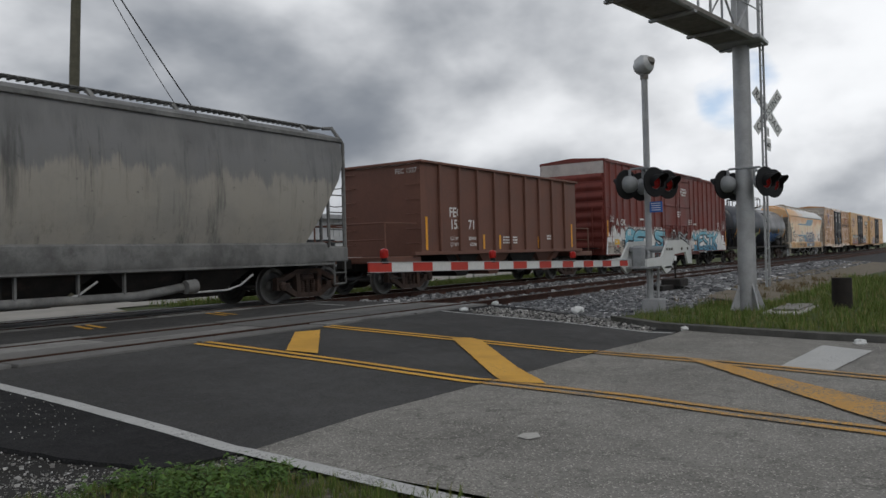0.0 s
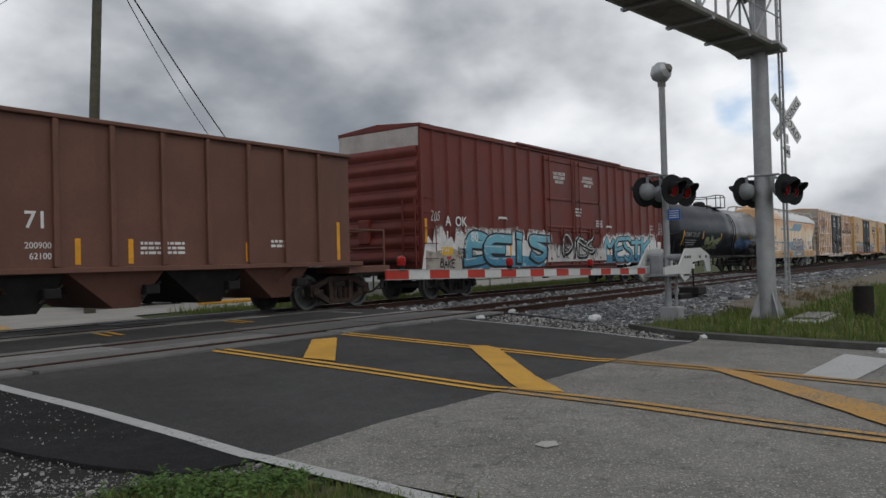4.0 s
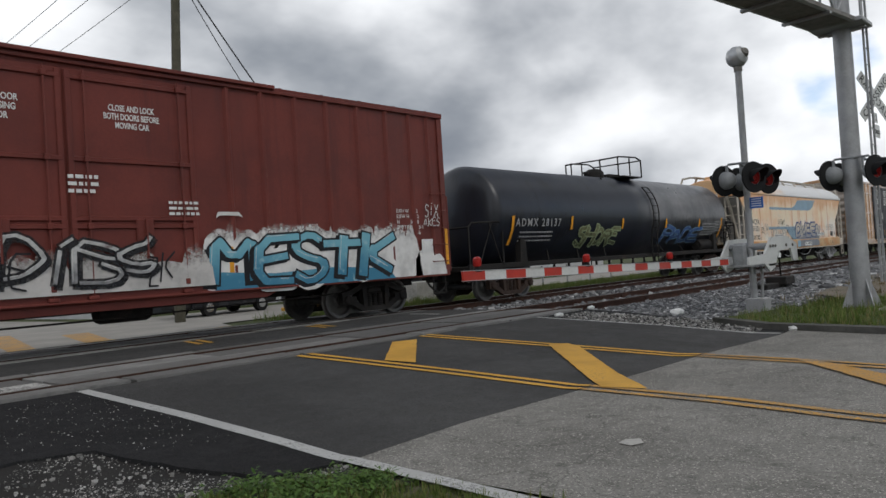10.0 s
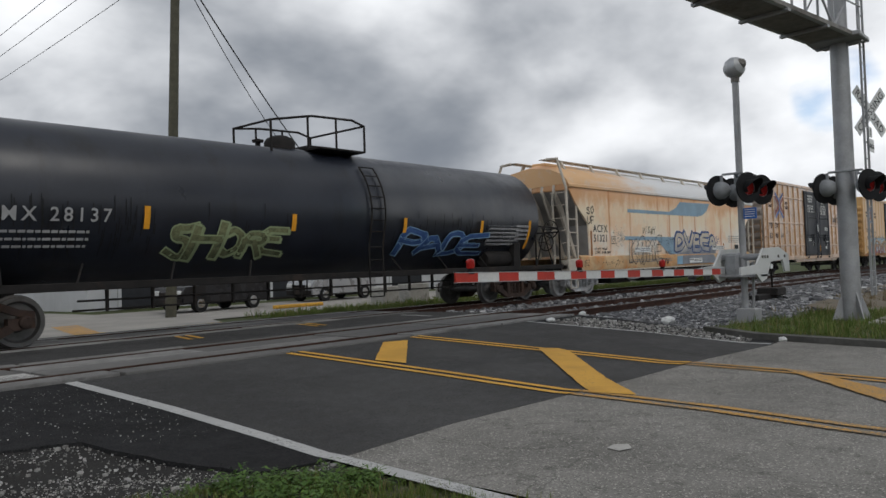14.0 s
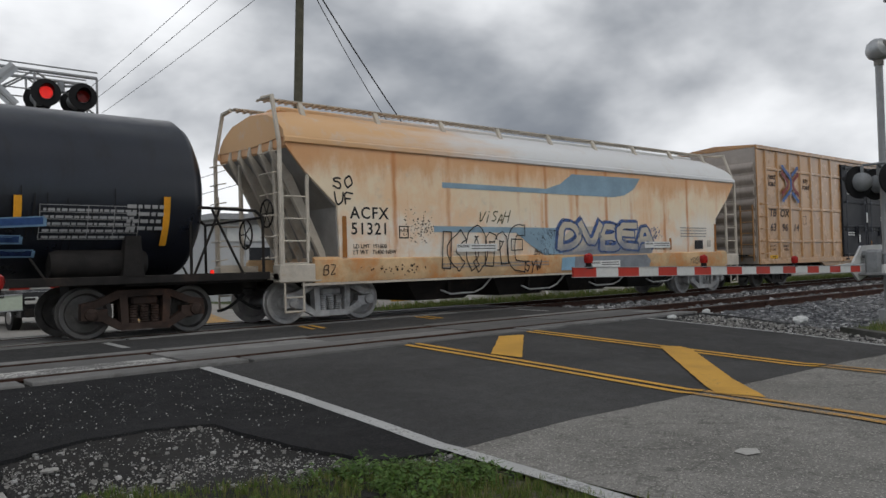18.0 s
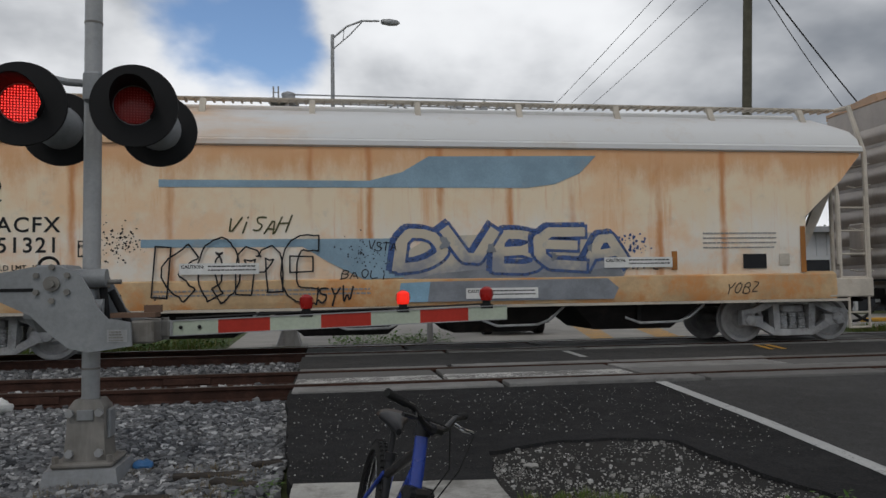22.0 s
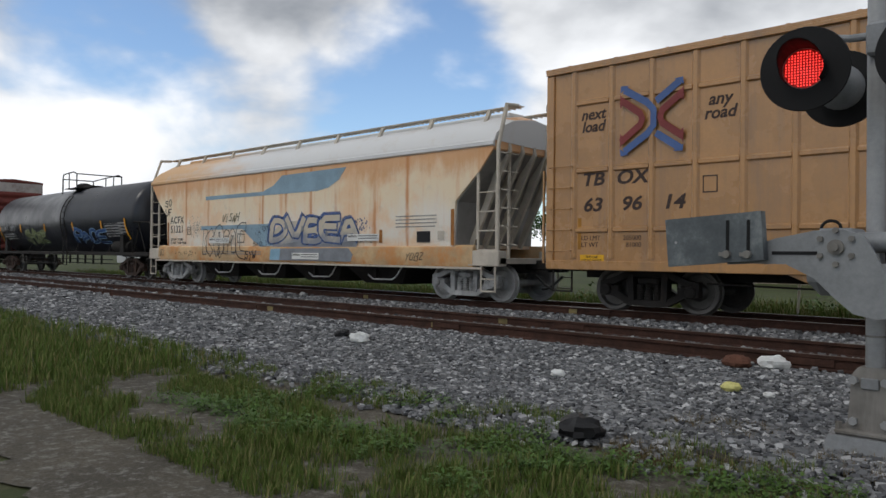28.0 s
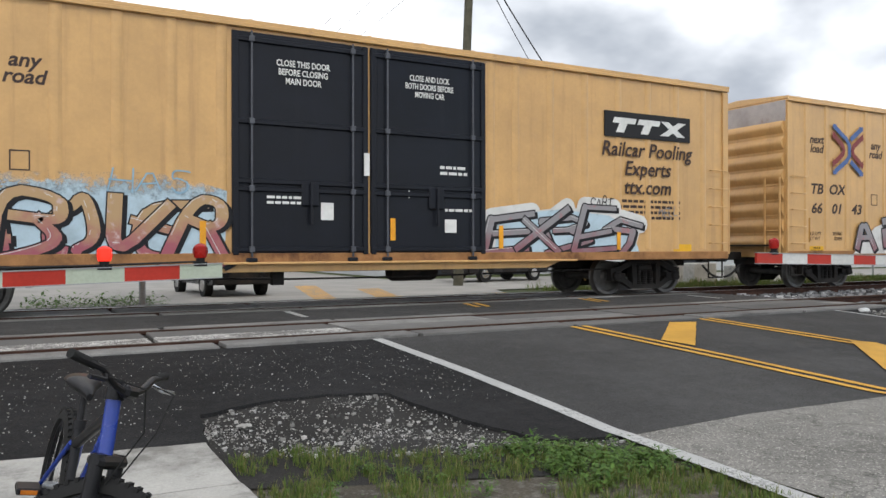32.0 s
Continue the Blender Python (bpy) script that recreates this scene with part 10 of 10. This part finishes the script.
def shop():
    b = empty("shop_building", None, "white single-storey shop with dark blue trim", "shop")
    part("wall", Mesh().box(8.0, 14.5, 60, 74, -0.35, 3.6), WHITE_WALL, b)
    part("parapet", Mesh().box(7.9, 14.6, 59.9, 74.1, 3.6, 3.85), BLUE_TRIM, b)
    part("corner_trim", Mesh().box(7.9, 8.15, 59.88, 60.0, -0.3, 3.6).box(11.2, 11.45, 59.88, 60.0, -0.3, 3.6), BLUE_TRIM, b)
    part("mural_panel", Mesh().box(12.0, 14.2, 59.92, 59.99, 1.2, 3.2), mat("faded poster", (0.45, 0.25, 0.3), 0.7, var=0.5, scale=1.5), b)
    window(b, 9.0, 10.6, 0.8, 2.3, 59.98)
    part("door", Mesh().box(8.4, 8.9, 59.93, 60.0, -0.3, 1.9), DARK_BAY, b)


shop()

ROOF_RED = mat("red tile roof", (0.32, 0.075, 0.045), 0.8, var=0.2, scale=2, bump=0.2)
h = empty("house", None, "low distant house with red tile roof", "house")
part("wall", Mesh().box(-24, -12, 78, 88, -0.35, 3.0), STUCCO, h)
part("roof", Mesh().prism([(77, 3.0), (83, 5.2), (89, 3.0)], "x", -25, -11), ROOF_RED, h)
wh = empty("warehouse", None, "distant low warehouse with brown fascia", "warehouse")
part("wall", Mesh().box(-95, -62, 40, 60, -0.35, 4.6), METAL_WALL, wh)
part("roof", Mesh().box(-96, -61, 39.5, 60.5, 4.6, 5.6, 0.05), mat("brown fascia", (0.16, 0.09, 0.085), 0.7), wh)

CAR_WHITE = mat("white car paint", (0.62, 0.63, 0.64), 0.3, var=0.05, bump=0)
CAR_BLACK = mat("black car paint", (0.02, 0.02, 0.022), 0.25, var=0.1, bump=0)
CAR_SILVER = mat("silver car paint", (0.35, 0.36, 0.37), 0.3, 0.4, var=0.05, bump=0)


def parked_car(x, y, turn, paint, label, tall=1.75):
    c = empty("car", pose(x, y, level(y), 0, 0, turn), label, "car")
    prof = [(-2.2, 0.35), (-2.25, 0.75), (-2.1, 0.98), (-1.1, 1.05), (-0.55, tall - 0.12), (-0.3, tall), (1.5, tall), (1.95, tall - 0.2), (2.2, 1.05), (2.25, 0.5), (2.15, 0.33)]
    part("body", Mesh().loft([[(px, -0.86 + (0.14 if pz > 1.1 else 0), pz) for px, pz in prof], [(px, 0.86 - (0.14 if pz > 1.1 else 0), pz) for px, pz in prof]]), paint, c, smooth=25)
    for s in (-1, 1):
        yy = s * 0.80
        part("side_window", Mesh().prism([(-0.85, 1.1), (-0.42, tall - 0.18), (1.4, tall - 0.18), (1.9, 1.1)], "y", min(yy, yy + s * 0.02), max(yy, yy + s * 0.02)), PANE, c)
        for xx in (-1.4, 1.35):
            w = part("wheel", Mesh().lathe([(-0.1, 0.2), (-0.11, 0.33), (0.11, 0.33), (0.1, 0.2)], (xx, s * 0.80, 0.33), (0, 1, 0), 20), TYRE, c)
            part("hub_cap", Mesh().cyl((xx, s * 0.88, 0.33), (xx, s * 0.925, 0.33), 0.2, 0.17, n=16), CHROME, w)
        part("headlight", Mesh().box(-2.27, -2.2, s * 0.62 - 0.16, s * 0.62 + 0.16, 0.68, 0.86, 0.02), SIGN_WHITE, c)
        part("tail_light", Mesh().box(2.2, 2.27, s * 0.7 - 0.1, s * 0.7 + 0.1, 0.75, 1.0, 0.02), RED_LAMP, c)
    part("windscreen", Mesh().add([(-1.06, -0.66, 1.08), (-1.06, 0.66, 1.08), (-0.58, 0.62, tall - 0.14), (-0.58, -0.62, tall - 0.14)], [(0, 3, 2, 1)]).move(Matrix.Translation((-0.03, 0, 0.02))), PANE, c)
    part("grille", Mesh().box(-2.28, -2.24, -0.42, 0.42, 0.55, 0.8), STEEL_DARK, c)
    part("bumper", Mesh().box(-2.32, -2.2, -0.8, 0.8, 0.35, 0.55, 0.03), STEEL_DARK, c)


parked_car(-0.6, 34.5, 100, CAR_WHITE, "white off-road vehicle waiting beyond the crossing", 1.8)
parked_car(17.4, 27.0, 10, CAR_BLACK, "black car parked before the warehouse", 1.5)
parked_car(25, 28.5, 5, CAR_SILVER, "silver car parked before the warehouse", 1.5)
parked_car(5.2, 23.5, 95, CAR_BLACK, "dark car waiting at the far gate", 1.5)
parked_car(-2.2, 40, 80, CAR_WHITE, "white car parked by the house", 1.5)

for x, y, w, hgt, tw in ((20.4, 20.2, 1.1, 0.75, 12), (22.4, 20.6, 1.3, 0.8, 5), (24.2, 20.3, 1.0, 0.7, -8)):
    thing("concrete_block", Mesh().box(-w / 2, w / 2, -0.3, 0.3, -0.05, hgt, 0.04), CONCRETE, "pale concrete block standing in the grass", "concrete block", group="concrete blocks", at=pose(x, y, level(y), 0, 0, tw))
eb = thing("utility_cabinet", Mesh().box(-1.0, 1.0, -0.35, 0.35, -0.05, 0.9, 0.03), SIGN_WHITE, "low white utility cabinet in the grass", "cabinet", at=pose(27, 20.5, level(20.5)))
for k in range(5):
    x = 29 + k * 2.2
    thing("fence_post", Mesh().cyl((x, 20.8, -0.35), (x, 20.8, 0.75), 0.05, n=8), GALV, "short grey steel fence post in grass", "fence post", group="fence posts")
for x in (-6.4, -10.2):
    thing("marker_post", Mesh().cyl((x, 17.3, -0.3), (x + 0.06, 17.3, 0.75), 0.03, n=8), SIGN_WHITE, "thin white marker post beyond the track", "post", group="marker posts")
thing("parking_stop", Mesh().box(-1.2, 1.2, -0.12, 0.12, 0, 0.14, 0.03), LINE_YELLOW, "yellow concrete parking stop", "parking stop", at=pose(19.5, 24.2, level(24)))

# ---- trees ----
BARK = mat("tree bark", (0.09, 0.07, 0.05), 0.9, var=0.3, scale=6, bump=0.4)
LEAF = island("tree leaves", [(0.02, 0.05, 0.014), (0.04, 0.08, 0.02), (0.055, 0.105, 0.028), (0.03, 0.065, 0.016)], 0.6)


def tree(x, y, height, spread, seed, label, leaves=4200):
    rng = np.random.default_rng(seed)
    t = empty("tree", pose(x, y, level(y)), label, "tree")
    tr = Mesh().cyl((0, 0, -0.1), (0.1, 0, height * 0.45), 0.05 * height * 0.35, 0.03 * height * 0.3, n=10)
    tips = []
    for k in range(9):
        a = rng.uniform(0, 6.28)
        r, z = spread * rng.uniform(0.25, 0.8), height * rng.uniform(0.5, 0.95)
        tip = (r * math.cos(a), r * math.sin(a), z)
        tr.cyl((0.08, 0, height * rng.uniform(0.28, 0.44)), tip, 0.05, 0.015, n=6)
        tips.append(tip)
    part("trunk", tr, BARK, t)
    v, f = [], []
    for _ in range(leaves):
        c = tips[rng.integers(len(tips))]
        p = np.array(c) + rng.normal(0, 1, 3) * np.array([spread * 0.26, spread * 0.26, height * 0.10])
        s = rng.uniform(0.09, 0.2) * height / 5
        a, b = rng.normal(0, 1, 3), rng.normal(0, 1, 3)
        a, b = a / np.linalg.norm(a) * s, b / np.linalg.norm(b) * s * 0.6
        n = len(v)
        v += [tuple(p - a), tuple(p + b), tuple(p + a), tuple(p - b)]
        f.append((n, n + 1, n + 2, n + 3))
    part("crown", Mesh().add(v, f), LEAF, t, smooth=0)


tree(13.6, 77, 6.0, 2.2, 1, "small dense green tree by the distant pole")
tree(-3.6, 66, 5.2, 2.5, 2, "green street tree behind the cream house")
tree(-30, 70, 7.5, 4, 3, "broad green tree behind the roofs")
tree(-42, 74, 6.5, 4, 4, "broad green tree behind the roofs")
tree(-18, 92, 7, 4.5, 5, "broad green tree behind the red roof")
tree(48, 70, 6.5, 4, 6, "green tree beyond the warehouse")
tree(-60, 85, 7, 5, 7, "broad distant green tree along the line")
tree(70, 60, 6, 4, 8, "distant green tree along the line")


# ---- motion ----
SPEED, START = 3.4606, 79.909


def motions():
    """The train rolls by at an even pace; every wheelset turns with it."""
    for car, u in CARS:
        walk(car, [(t, pose(u + START - SPEED * t, TRACKS[1], 0)) for t in (0, 8, 16, 24, 32)])
    step = 0.1667
    turn = math.degrees(SPEED * step / 0.425)
    for ax, (x, y, z) in WHEELSETS:
        walk(ax, [(k * step, pose(x, y, z, 0, -turn * k, 0)) for k in range(193)])


motions()
